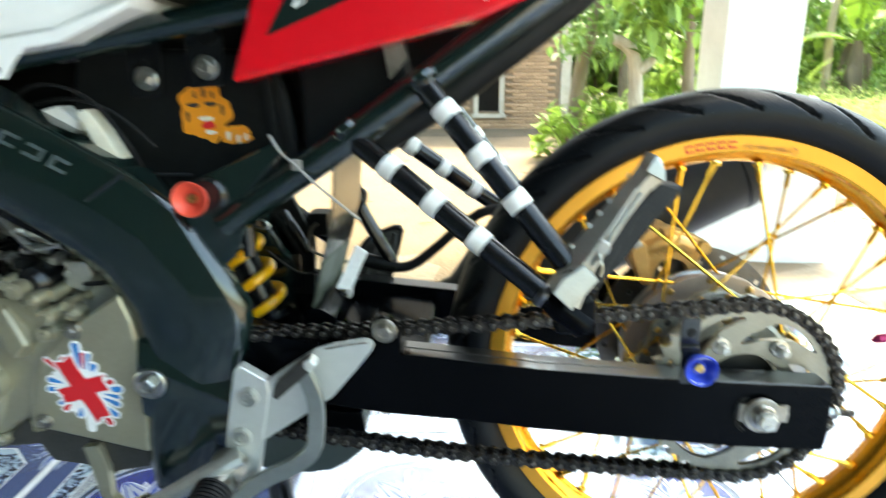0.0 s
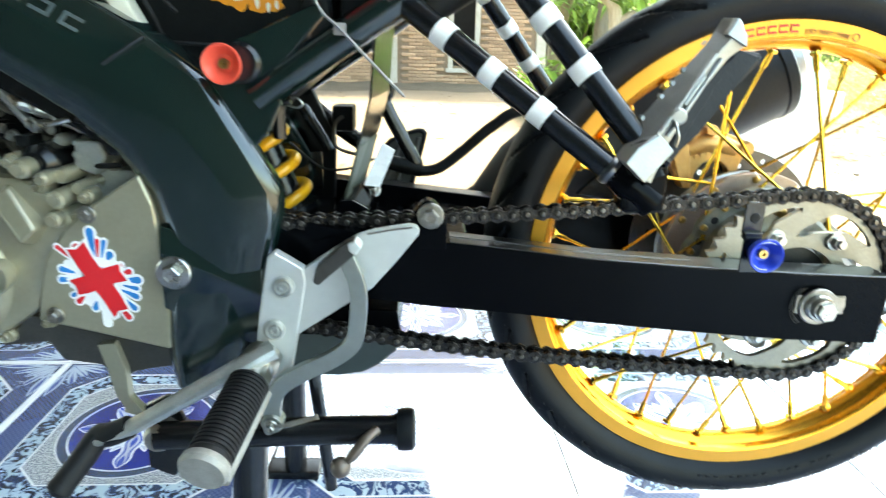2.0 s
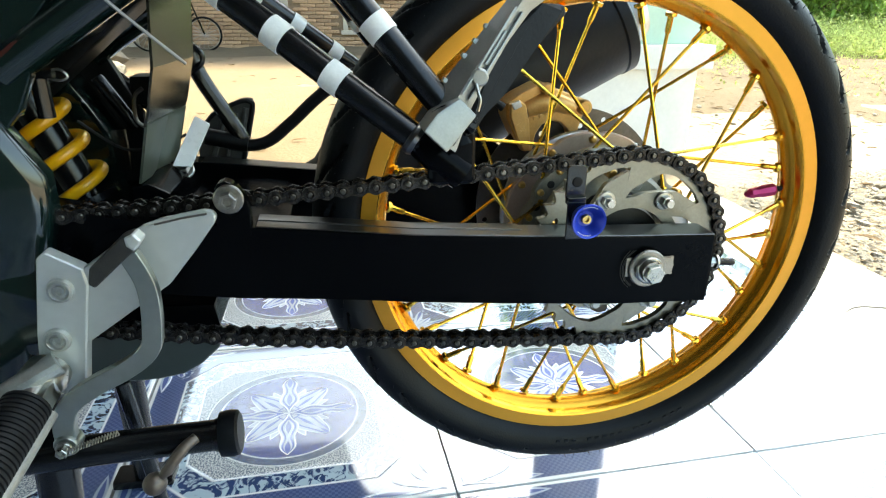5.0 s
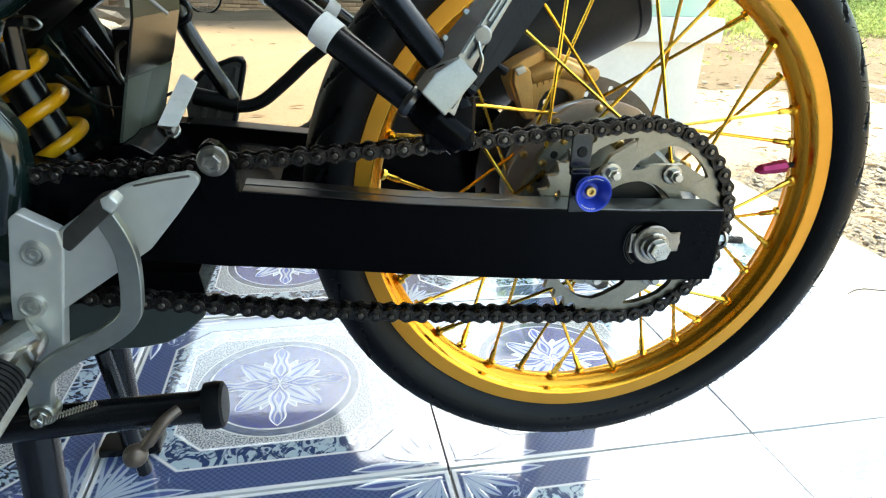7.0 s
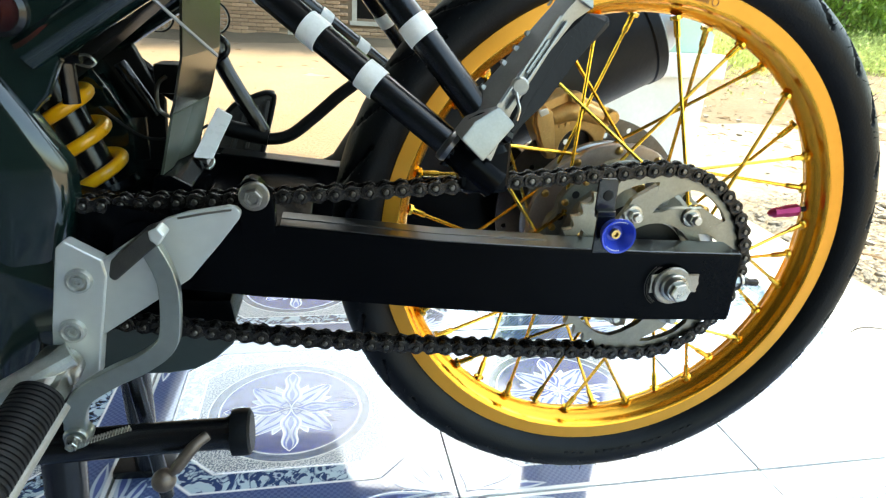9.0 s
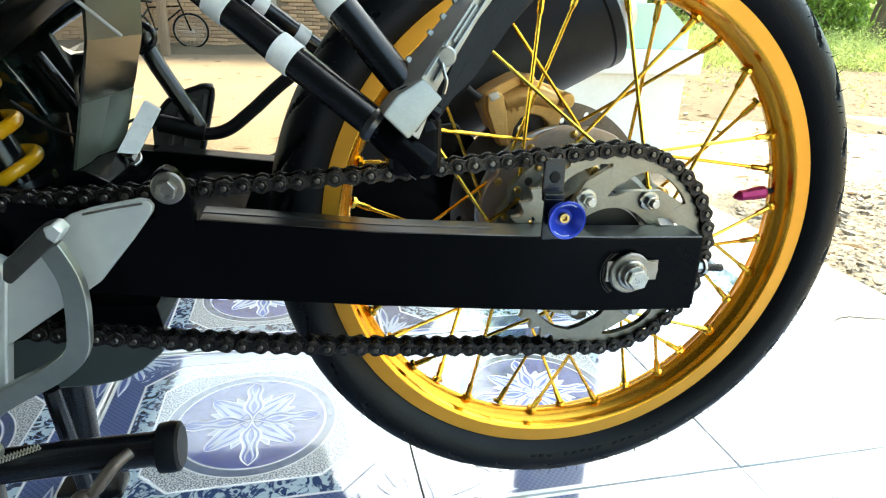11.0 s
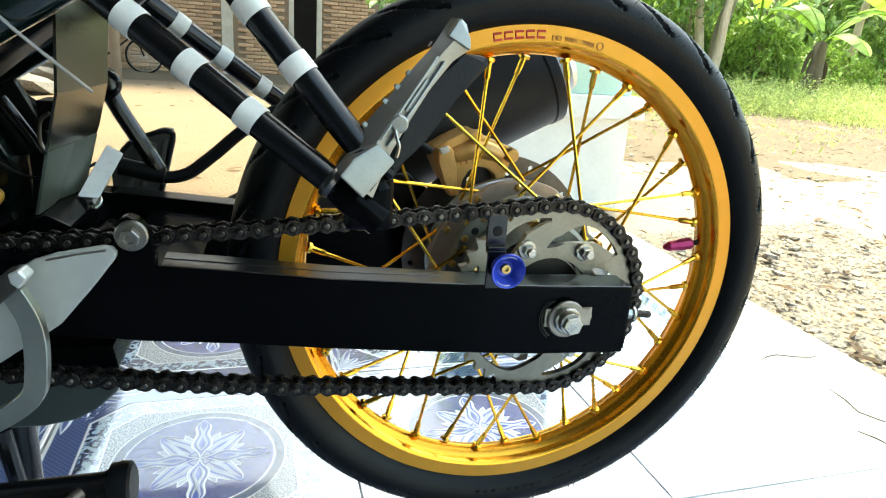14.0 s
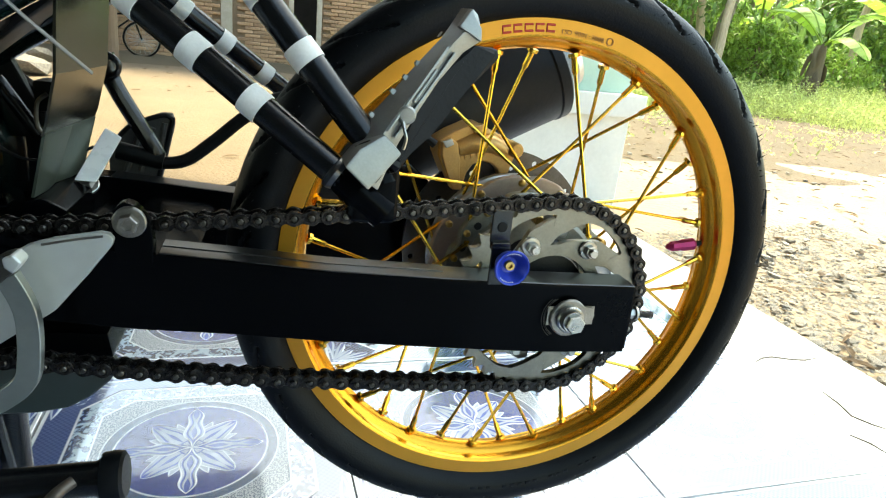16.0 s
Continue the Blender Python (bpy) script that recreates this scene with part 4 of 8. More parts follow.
arm = part("swingarm", toe_in(prism(arm_top + arm_bot, ARM_Y, ARM_Y + 0.030, 0.0014, 2)), M_ARM, bike, "glossy black box-section swingarm")
part("top_plate", toe_in(prism([(x, z + 0.0008) for x, z in arm_top[2:]] + [(x, z - 0.002) for x, z in reversed(arm_top[2:])], ARM_Y + 0.0016, ARM_Y + 0.0290, 0.0004, 1)), M_ENAMEL, arm, "shiny black top plate")
part("weld_ridge", toe_in(prism([(x, z + 0.0016) for x, z in arm_top[2:6]] + [(x, z - 0.002) for x, z in reversed(arm_top[2:6])], ARM_Y + 0.0155, ARM_Y + 0.030, 0.0007)), M_ENAMEL, arm, "raised welded strip")
part("end_cap", prism([(0.0580, 0.3200), (0.0605, 0.3200), (0.0605, 0.3745), (0.0580, 0.3745)], ARM_Y + 0.002, ARM_Y + 0.026, 0.0006), M_ARM, arm)
part("arm_lug", toe_in(prism([(-0.3325, 0.395), (-0.3325, 0.426), (-0.3315, 0.4315), (-0.3285, 0.4355), (-0.3235, 0.4375), (-0.3185, 0.4355), (-0.3150, 0.4315), (-0.3090, 0.4220), (-0.3078, 0.4150), (-0.3078, 0.395)], ARM_Y - 0.001, ARM_Y + 0.012, 0.0015)), M_ARM, arm, "black welded lug")
b_ = bolt(0.0068, 0.0095, 1.58)
b_.transform(Matrix.Translation((-0.3215, ARM_Y - 0.001, 0.4245)))
part("lug_bolt", toe_in(b_), M_DULL, arm, "dull flanged bolt")
right = prism([(x, z - 0.011) for x, z in arm_top + arm_bot], 0.098, 0.126, 0.002, 3)
part("far_swingarm_leg", right, M_ARM, arm, "shiny black far leg")
# extra strip in glossier black, added so the leg's top looks lighter
part("far_top_sheen", prism([(x, z - 0.0102) for x, z in arm_top[1:7]] + [(x, z - 0.013) for x, z in reversed(arm_top[1:7])], 0.0995, 0.1245, 0.0006, 1), M_ENAMEL, arm, "glossier black strip added for the sheen on the far leg's top")
part("cross_tube", tube([(-0.40, ARM_Y + 0.02, 0.375), (-0.40, 0.11, 0.375)], 0.022, 20), M_ARM, arm)
# axle, washer plate, nut, adjuster
part("axle_slot", prism([(-0.017, 0.3445), (0.024, 0.3445), (0.024, 0.3605), (-0.017, 0.3605)], ARM_Y - 0.0006, ARM_Y + 0.001, 0.0004), M_DULL, arm, "worn slot edge")
axle = part("axle", lathe([(0, -0.1375), (0.0085, -0.1375), (0.0092, -0.136), (0.0092, 0.135), (0, 0.136)], 24, (0, 0, ZC)), M_STEEL, bike, "zinc axle")
wash = lathe([(0.0, ARM_Y - 0.0035), (0.0150, ARM_Y - 0.0035), (0.0160, ARM_Y - 0.0025), (0.0160, ARM_Y - 0.001), (0.0, ARM_Y - 0.001)], 32, (0.001, 0, ZC - 0.001))
part("axle_washer", join(wash, prism([(0.012, ZC - 0.008), (0.0215, ZC - 0.006), (0.0235, ZC + 0.001), (0.0215, ZC + 0.007), (0.012, ZC + 0.009)], ARM_Y - 0.003, ARM_Y - 0.0012, 0.0005)), M_DULL, axle)
b_ = bolt(0.0082, 0.0140, 1.40, False)
b_.transform(Matrix.Translation((0.001, ARM_Y - 0.0035, ZC - 0.001)))
part("axle_nut", b_, M_STEEL, axle, "zinc axle nut")
part("chain_adjuster", join(lathe([(0, 0.0), (0.0055, 0.0), (0.0055, 0.004), (0.0048, 0.0045), (0.0048, 0.010), (0, 0.010)], 6, (0.0605, -0.110, 0.3475), "x"), lathe([(0, 0.010), (0.0062, 0.010), (0.0062, 0.012), (0, 0.012)], 20, (0.0605, -0.110, 0.3475), "x")), M_STEEL, arm, "adjuster nut")
part("adjuster_screw", tube([(0.066, -0.110, 0.3475), (0.0880, -0.110, 0.3455), (0.0888, -0.110, 0.3454)], [0.0032, 0.0032, 0.0026], 12), M_CHAIN, arm, "dark threaded adjuster screw")
for k, r_ in enumerate((0.0178, 0.0188, 0.0205)):
    arc = [(-0.001 + r_ * math.cos(radians(a)), ARM_Y - 0.0002, ZC - 0.001 + r_ * math.sin(radians(a))) for a in range(118 + 6 * k, 246 - 5 * k, 8)]
    part("scuff", tube(arc, 0.0003, 5), M_TREAD, arm, "worn arc round the axle")
# strap with the blue spool
strap = part("spool_strap", join(
    prism([(-0.0678, 0.4105), (-0.0522, 0.4105), (-0.0522, 0.4345), (-0.0545, 0.4362), (-0.0655, 0.4362), (-0.0678, 0.4345)], -0.1265, -0.1240, 0.001),
    prism([(-0.0675, 0.4065), (-0.0525, 0.4065), (-0.0525, 0.4125), (-0.0675, 0.4125)], -0.1305, -0.1245, 0.0012),
    prism([(-0.0672, 0.379), (-0.0530, 0.379), (-0.0530, 0.409), (-0.0672, 0.409)], -0.1310, -0.1285, 0.001)), M_BLACK, arm, "bent black steel strap")
strap.location = (-0.006, 0.0, 0.003)
part("strap_hole", lathe([(0, -0.1272), (0.0033, -0.1272), (0.0042, -0.1266)], 16, (-0.0595, 0, 0.4235)), M_PLASTIC, strap)


def spool(x, y, z, s, material, name, label, parent):
    """A cone-shaped spool that opens towards -y."""
    sp = part(name, lathe([(0, 0.002 * s), (0.0085 * s, 0.0), (0.0085 * s, -0.003 * s), (0.0118 * s, -0.005 * s), (0.0125 * s, -0.0075 * s), (0.0158 * s, -0.0165 * s), (0.0152 * s, -0.0180 * s), (0.0138 * s, -0.0176 * s), (0.0070 * s, -0.0085 * s), (0.0046 * s, -0.0080 * s), (0, -0.0080 * s)], 48, (x, y, z)), material, parent, label)
    part("spool_screw", lathe([(0, -0.0095 * s), (0.0016 * s, -0.0095 * s), (0.0022 * s, -0.0118 * s), (0.0040 * s, -0.0118 * s), (0.0042 * s, -0.0080 * s)], 16, (x, y, z)), M_BRASS, sp, "brass socket screw")
    return sp


blue = spool(-0.0612, -0.1310, 0.4010, 0.86, M_BLUE, "blue_spool", "blue anodised spool", arm)
for k in range(14):
    dg = 62 + 9 * k if k < 7 else 225 + 9 * (k - 7)
    b_ = box(-0.0006, 0.0006, -0.0003, 0.0003, -0.0011, 0.0011)
    rr = 0.0119
    b_.transform(Matrix.Translation((-0.0612 + rr * math.cos(radians(dg)), -0.1310 - 0.0143, 0.4010 + rr * math.sin(radians(dg)))) @ pose(0, 0, 0, 0, 90 - dg, 0))
    part("print_mark", b_, M_TAPE, blue, smooth=0)

# frame beam
beam = [(-1.10, 0.875), (-0.86, 0.735), (-0.80, 0.700), (-0.70, 0.642), (-0.60, 0.588), (-0.535, 0.550), (-0.496, 0.522), (-0.462, 0.468), (-0.444, 0.436), (-0.444, 0.410), (-0.452, 0.380), (-0.466, 0.335), (-0.480, 0.285), (-0.488, 0.258),
        (-0.548, 0.252), (-0.553, 0.300), (-0.549, 0.350), (-0.546, 0.395), (-0.552, 0.428), (-0.572, 0.462), (-0.604, 0.492), (-0.66, 0.528), (-0.72, 0.568), (-0.80, 0.620), (-0.86, 0.655), (-1.10, 0.795)]
stations = [((-1.10, 0.875), (-1.10, 0.795)), ((-0.86, 0.735), (-0.86, 0.655)), ((-0.80, 0.700), (-0.80, 0.620)), ((-0.70, 0.642), (-0.72, 0.568)), ((-0.60, 0.588), (-0.66, 0.528)), ((-0.535, 0.550), (-0.604, 0.492)), ((-0.496, 0.522), (-0.572, 0.462)),
            ((-0.462, 0.468), (-0.552, 0.428)), ((-0.444, 0.436), (-0.546, 0.395)), ((-0.444, 0.410), (-0.547, 0.372)), ((-0.452, 0.380), (-0.549, 0.350)), ((-0.466, 0.335), (-0.553, 0.300)), ((-0.480, 0.285), (-0.551, 0.275)), ((-0.488, 0.258), (-0.548, 0.252))]


def pressed_beam():
    """The beam as a pressing: its upper band leans up, its lower band leans down, the leg is a shallow dome."""
    bm = bmesh.new()
    rows_ = []
    for k, (u, l_) in enumerate(stations):
        f = min(1.0, max(0.0, (k - 4.6) / 2.4))
        u, l_ = Vector((u[0], 0, u[1])), Vector((l_[0], 0, l_[1]))
        c0, c1, c2 = u.lerp(l_, 0.055 + 0.015 * f), u.lerp(l_, 0.42 - 0.06 * f), u.lerp(l_, 0.80 + 0.02 * f)
        back = -0.050 - 0.034 * f
        rows_.append([bm.verts.new((p.x, y, p.z)) for p, y in ((u, back), (u, -0.091 - 0.006 * f), (c0, -0.0945 - 0.0095 * f), (c1, -0.108), (c2, -0.1065 + 0.0010 * f), (l_, -0.100 + 0.005 * f), (l_, back))])
    for r0, r1 in zip(rows_, rows_[1:]):
        for j in range(7):
            bm.faces.new((r0[j], r0[(j + 1) % 7], r1[(j + 1) % 7], r1[j]))
    bm.faces.new(rows_[0])
    bm.faces.new(rows_[-1])
    bmesh.ops.recalc_face_normals(bm, faces=list(bm.faces))
    along = [e for r0, r1 in zip(rows_, rows_[1:]) for j in (1, 2, 3, 4, 5) for e in r0[j].link_edges if e.other_vert(r0[j]) is r1[j]]
    bmesh.ops.bevel(bm, geom=along, offset=0.0034, segments=4, profile=0.5, affect="EDGES")
    return bm


frame_ob = part("main_frame", pressed_beam(), M_FRAME, bike, "glossy dark green pressed frame beam", smooth=50)
rid = smooth_line([(-0.487, -0.1, 0.505), (-0.468, -0.1, 0.472), (-0.451, -0.1, 0.440), (-0.449, -0.1, 0.412), (-0.456, -0.1, 0.386)], 4)
part("frame_seam", tube([(-0.540, -0.098, 0.551), (-0.556, -0.1045, 0.5395), (-0.569, -0.1085, 0.530)], 0.0013, 6), M_BLACK, frame_ob)
part("frame_flange", tube([p + Vector((0.012, 0.012, 0.004)) for p in rid[:len(rid) // 3]], 0.0038, 10), M_FRAME, frame_ob)
# a shallow ledge pressed into the leg, its upper face leaning up
bm = bmesh.new()
ledge = [[bm.verts.new((x + dx, y, z)) for x, z in ((-0.543, 0.405 - dz), (-0.4605, 0.368 - dz))] for dx, dz, y in ((0.0, 0.0, -0.1035), (0.0, 0.022, -0.1095), (-0.004, 0.075, -0.103), (-0.004, 0.075, -0.095), (0.0, 0.0, -0.095))]
for r0, r1 in zip(ledge, ledge[1:] + ledge[:1]):
    bm.faces.new((r0[0], r0[1], r1[1], r1[0]))
for j in (0, 1):
    bm.faces.new([r[j] for r in ledge])
bmesh.ops.recalc_face_normals(bm, faces=list(bm.faces))
bmesh.ops.bevel(bm, geom=list(bm.edges), offset=0.002, segments=2, profile=0.5, affect="EDGES")
part("pressed_panel", bm, M_FRAME, frame_ob)
b_ = bolt(0.0085, 0.011, 1.7)
b_.transform(Matrix.Translation((-0.5325, -0.1090, 0.3655)))
part("frame_bolt", b_, M_STEEL, frame_ob, "zinc flanged frame bolt")
part("far_frame_beam", prism(beam, 0.045, 0.103, 0.0085, 3), M_FRAME, frame_ob)
part("frame_underside", prism([(-1.10, 0.84), (-0.86, 0.70), (-0.70, 0.62), (-0.58, 0.54), (-0.56, 0.47), (-0.590, 0.452), (-0.604, 0.4607), (-0.612, 0.4707), (-0.6815, 0.5093), (-0.7157, 0.531), (-0.754, 0.5429), (-0.787, 0.5549), (-0.8115, 0.5693), (-0.86, 0.572), (-0.95, 0.56), (-1.10, 0.58)], -0.066, 0.02, 0.004), M_BLACK, frame_ob, "black underside of the frame beam")


# struts of the pillion peg, wound with white tape, on both sides
def strut(a, b, r, tapes, name, label, tape_len=0.0135):
    a, b = Vector(a), Vector(b)
    s = part(name, join(tube([a, a.lerp(b, 0.5), b], r, 20), lathe([(0, -0.002), (r * 1.12, -0.002), (r * 1.12, 0.006), (r, 0.008), (0, 0.008)], 20, a, (b - a).normalized())), M_BLACK, bike, label)
    d_ = (b - a).normalized()
    for t in tapes:
        c = a + d_ * t
        part("tape_band", lathe([(r - 0.0004, -tape_len / 2), (r + 0.0007, -tape_len / 2), (r + 0.0008, 0), (r + 0.0007, tape_len / 2), (r - 0.0004, tape_len / 2)], 24, c, d_), M_TAPE, s, "white tape band")
    return s


fa, fb = (-0.352, -0.0880, 0.5855), (-0.183, -0.1530, 0.461)
ra, rb = (-0.289, -0.0990, 0.6275), (-0.166, -0.1480, 0.480)
strut(fa, fb, 0.0098, (0.0497, 0.0965, 0.1435), "front_strut", "black strut with white tape bands")
strut(ra, rb, 0.0098, (0.0335, 0.0780, 0.1235), "rear_strut", "black strut with white tape bands")
strut((-0.352, 0.095, 0.5855), (-0.200, 0.150, 0.472), 0.0098, (0.0497, 0.0965, 0.1435), "far_front_strut", "black strut with white tape bands")
strut((-0.289, 0.100, 0.6275), (-0.180, 0.145, 0.49), 0.0098, (0.0335, 0.0780, 0.1235), "far_rear_strut", "black strut with white tape bands")
# joint lump and hinge of the pillion peg
joint = part("peg_joint", join(
    tube([(-0.190, -0.149, 0.467), (-0.178, -0.154, 0.457), (-0.160, -0.156, 0.443)], [0.0105, 0.0125, 0.0115], 14),
    tube([(-0.170, -0.149, 0.487), (-0.167, -0.153, 0.474), (-0.163, -0.156, 0.462)], [0.0102, 0.0112, 0.0110], 14),
    tube([(-0.171, -0.166, 0.470), (-0.163, -0.168, 0.480), (-0.157, -0.163, 0.476)], 0.005, 8),
    box(-0.184, -0.152, -0.163, -0.138, 0.437, 0.474, 0.006, 3)), M_ARM, bike, "welded black peg joint")
hook = smooth_line([(-0.180, -0.160, 0.484), (-0.172, -0.166, 0.489), (-0.167, -0.165, 0.482), (-0.171, -0.163, 0.472)], 5)
part("hinge_spring", tube(hook, 0.0026, 8), M_BLACK, joint)
coil_axis = Vector((0.815, -0.1, -0.579)).normalized()
side_a = coil_axis.cross(Vector((0, 1, 0))).normalized()
side_b = coil_axis.cross(side_a)
part("torsion_coil", tube([Vector((-0.1775, -0.161, 0.479)) + coil_axis * (0.0042 * k / 12) + 0.0085 * (math.cos(2 * math.pi * k / 12) * side_a + math.sin(2 * math.pi * k / 12) * side_b) for k in range(43)], 0.0019, 7), M_ENAMEL, joint, "shiny black return spring")
part("weld_ring", lathe([(0.0096, -0.003), (0.0118, -0.002), (0.0122, 0.001), (0.0108, 0.004), (0.0096, 0.004)], 20, (-0.1915, -0.1497, 0.4673), Vector((0.169, -0.065, -0.1245)).normalized()), M_ENAMEL, joint)


def pillion_peg():
    """Folded-up cast peg: silver tray with ribs, open cells and teeth, black rubber on its other side."""
    pg = thing("tmp_peg", "x", "x")
    U, V = Vector((0.579, 0, 0.815)), Vector((0.815, 0, -0.579))
    base = Vector((-0.1765, -0.158, 0.4625))

    def at(u, v, y):
        return base + U * u + V * v + Vector((0, y + 0.24 * u, 0))

    def slab_(uv, y0, y1, bev):
        bm = bmesh.new()
        lo = [bm.verts.new(at(u, v, y0)) for u, v in uv]
        hi = [bm.verts.new(at(u, v, y1)) for u, v in uv]
        bm.faces.new(lo)
        bm.faces.new(hi)
        for k in range(len(uv)):
            j = (k + 1) % len(uv)
            bm.faces.new((lo[k], lo[j], hi[j], hi[k]))
        if bev:
            bmesh.ops.bevel(bm, geom=list(bm.edges), offset=bev, segments=2, profile=0.6, affect="EDGES")
        return bm

    tray = [slab_([(0.004, -0.0185), (0.0012, 0.0016), (0.0310, 0.0055), (0.0335, -0.0102), (0.0175, -0.0175)], -0.0205, 0.008, 0.0018)]
    bm = bmesh.new()
    rings = []
    for u, a_, b_, c_ in ((0.004, -0.0150, -0.0095, 0.0085), (0.020, -0.0185, -0.0100, 0.0050), (0.034, -0.0198, -0.0105, 0.0017), (0.056, -0.0170, -0.0108, 0.0002), (0.080, -0.0147, -0.0093, -0.0006), (0.104, -0.0116, -0.0082, 0.0014), (0.1125, -0.0116, -0.0070, 0.0045), (0.1165, -0.0118, -0.0060, 0.0062), (0.122, -0.0120, -0.0070, 0.0035), (0.1285, -0.0122, -0.0108, -0.0050)):
        rings.append([bm.verts.new(at(u, v, y)) for v, y in ((a_, 0.008), (b_, -0.016), (c_, -0.0125), (c_, 0.010))])
    for r0, r1 in zip(rings, rings[1:]):
        for j in range(4):
            bm.faces.new((r0[j], r0[(j + 1) % 4], r1[(j + 1) % 4], r1[j]))
    bm.faces.new(rings[0])
    bm.faces.new(rings[-1])
    bmesh.ops.recalc_face_normals(bm, faces=list(bm.faces))
    bmesh.ops.bevel(bm, geom=[e for e in bm.edges], offset=0.0011, segments=2, profile=0.6, affect="EDGES")
    tray.append(bm)
    for u in (0.036, 0.056, 0.068, 0.080, 0.104):
        tray.append(slab_([(u, -0.0207 + 0.105 * (u - 0.036)), (u + 0.0025, -0.0207 + 0.105 * (u - 0.036)), (u + 0.0035, -0.014), (u - 0.001, -0.014)], 0.003, 0.0085, 0.0004))
    tray.append(slab_([(0.060, -0.0072), (0.0845, -0.0074), (0.0845, -0.0058), (0.060, -0.0056)], -0.0165, -0.010, 0.0005))
    tray.append(slab_([(0.1140, -0.0112), (0.1275, -0.0116), (0.1230, 0.0010), (0.1165, 0.0060)], -0.0172, -0.008, 0.0012))
    body = part("pillion_peg", tray.pop(1), M_PEG, bike, "cast silver pillion peg, folded up")
    part("peg_rubber", slab_([(0.014, 0.008), (0.03, 0.0015), (0.06, -0.001), (0.083, -0.0015), (0.110, 0.001), (0.1133, 0.0055), (0.1226, 0.0195), (0.118, 0.024), (0.084, 0.0175), (0.052, 0.012), (0.02, 0.013)], -0.012, 0.012, 0.004), M_RUBBER, body, "black rubber pad")
    for nm, w_ in zip(("peg_hinge", "tread_tooth", "tread_tooth", "tread_tooth", "tread_tooth", "tread_tooth", "peg_rib", "peg_tip"), tray):
        part(nm, w_, M_PEG, body)
    for v0 in (-0.0098, -0.0040):
        part("peg_rib", slab_([(0.036, v0), (0.100, v0 - 0.0004), (0.100, v0 + 0.0010), (0.036, v0 + 0.0014)], -0.0172, -0.011, 0.0004), M_PEG, body)
    part("peg_slot", slab_([(0.0600, -0.0050), (0.0830, -0.0052), (0.0836, -0.0023), (0.0624, -0.0014)], -0.0146, -0.012, 0.0004), M_DULL, body, "shallow grey slot")
    boss = lathe([(0, -0.004), (0.0045, -0.0038), (0.0058, -0.0025), (0.0058, 0.003), (0, 0.003)], 24)
    boss.transform(Matrix.Translation(at(0.0511, -0.0054, -0.0145)))
    part("peg_boss", boss, M_PEG, body)
    wire = smooth_line([at(0.0465, -0.0058, -0.019), at(0.0430, -0.002, -0.020), at(0.0397, 0.002, -0.020), at(0.0335, 0.0046, -0.019)], 5)
    part("peg_wire", tube(wire, 0.0011, 8), M_STEEL, body)
    bpy.data.objects.remove(pg)


pillion_peg()

# rear subframe
rail = part("seat_rail", join(tube(smooth_line([(-0.462, -0.086, 0.506), (-0.40, -0.086, 0.548), (-0.345, -0.088, 0.584), (-0.275, -0.090, 0.633), (-0.205, -0.090, 0.682), (-0.14, -0.088, 0.73)], 5), 0.0135, 18), tube([(-0.345, -0.088, 0.584), (-0.30, -0.089, 0.6155)], 0.0137, 18)), M_FRAME, bike, "dark green tubular seat rail")
part("inner_rail", tube([(-0.340, -0.060, 0.572), (-0.275, -0.060, 0.612), (-0.20, -0.060, 0.667), (-0.14, -0.06, 0.715)], 0.016, 16), M_PLASTIC, rail, "matt black inner rail")
for c, d_ in (((-0.352, -0.0915, 0.589), (0.74, -0.3, -0.6)), ((-0.289, -0.102, 0.631), (0.62, -0.25, -0.74))):
    part("weld_collar", lathe([(0.0085, -0.001), (0.0125, 0.0), (0.0135, 0.003), (0.0125, 0.007), (0.0105, 0.008)], 20, c, Vector(d_).normalized()), M_FRAME, rail)
part("far_seat_rail", tube(smooth_line([(-0.462, 0.086, 0.506), (-0.345, 0.088, 0.584), (-0.205, 0.090, 0.682), (-0.14, 0.088, 0.73)], 5), 0.0135, 16), M_FRAME, rail)
part("upper_rail", tube(smooth_line([(-0.76, -0.075, 0.622), (-0.66, -0.080, 0.640), (-0.54, -0.085, 0.662), (-0.425, -0.088, 0.683), (-0.34, -0.09, 0.70)], 5), 0.0115, 16), M_FRAME, rail, "black upper frame tube")
gus = part("gusset", prism([(-0.503, 0.515), (-0.484, 0.546), (-0.458, 0.556), (-0.412, 0.577), (-0.404, 0.570), (-0.442, 0.528), (-0.441, 0.503), (-0.452, 0.480), (-0.475, 0.455)], -0.094, -0.084, 0.002), M_FRAME, rail, "dark green gusset plate")
part("pivot_disc", lathe([(0, -0.100), (0.013, -0.100), (0.016, -0.097), (0.016, -0.086), (0, -0.086)], 28, (-0.470, 0, 0.533)), M_BLACK, gus)
spool(-0.4790, -0.097, 0.5325, 0.96, M_CORAL, "coral_spool", "coral red anodised spool", rail)
M_CREAMTIE = surface("pale_grey_nylon", (0.27, 0.255, 0.24), 0.45, second=(0.22, 0.21, 0.195), scale=60)
tie = smooth_line([(-0.413, -0.100, 0.584), (-0.404, -0.102, 0.570), (-0.392, -0.104, 0.560), (-0.374, -0.099, 0.541), (-0.345, -0.080, 0.510)], 6)
part("cable_tie", join(tube(tie, 0.0023, 8, flat=0.5), box(-0.397, -0.388, -0.101, -0.091, 0.555, 0.564, 0.001)), M_CREAMTIE, rail, "pale grey cable tie")

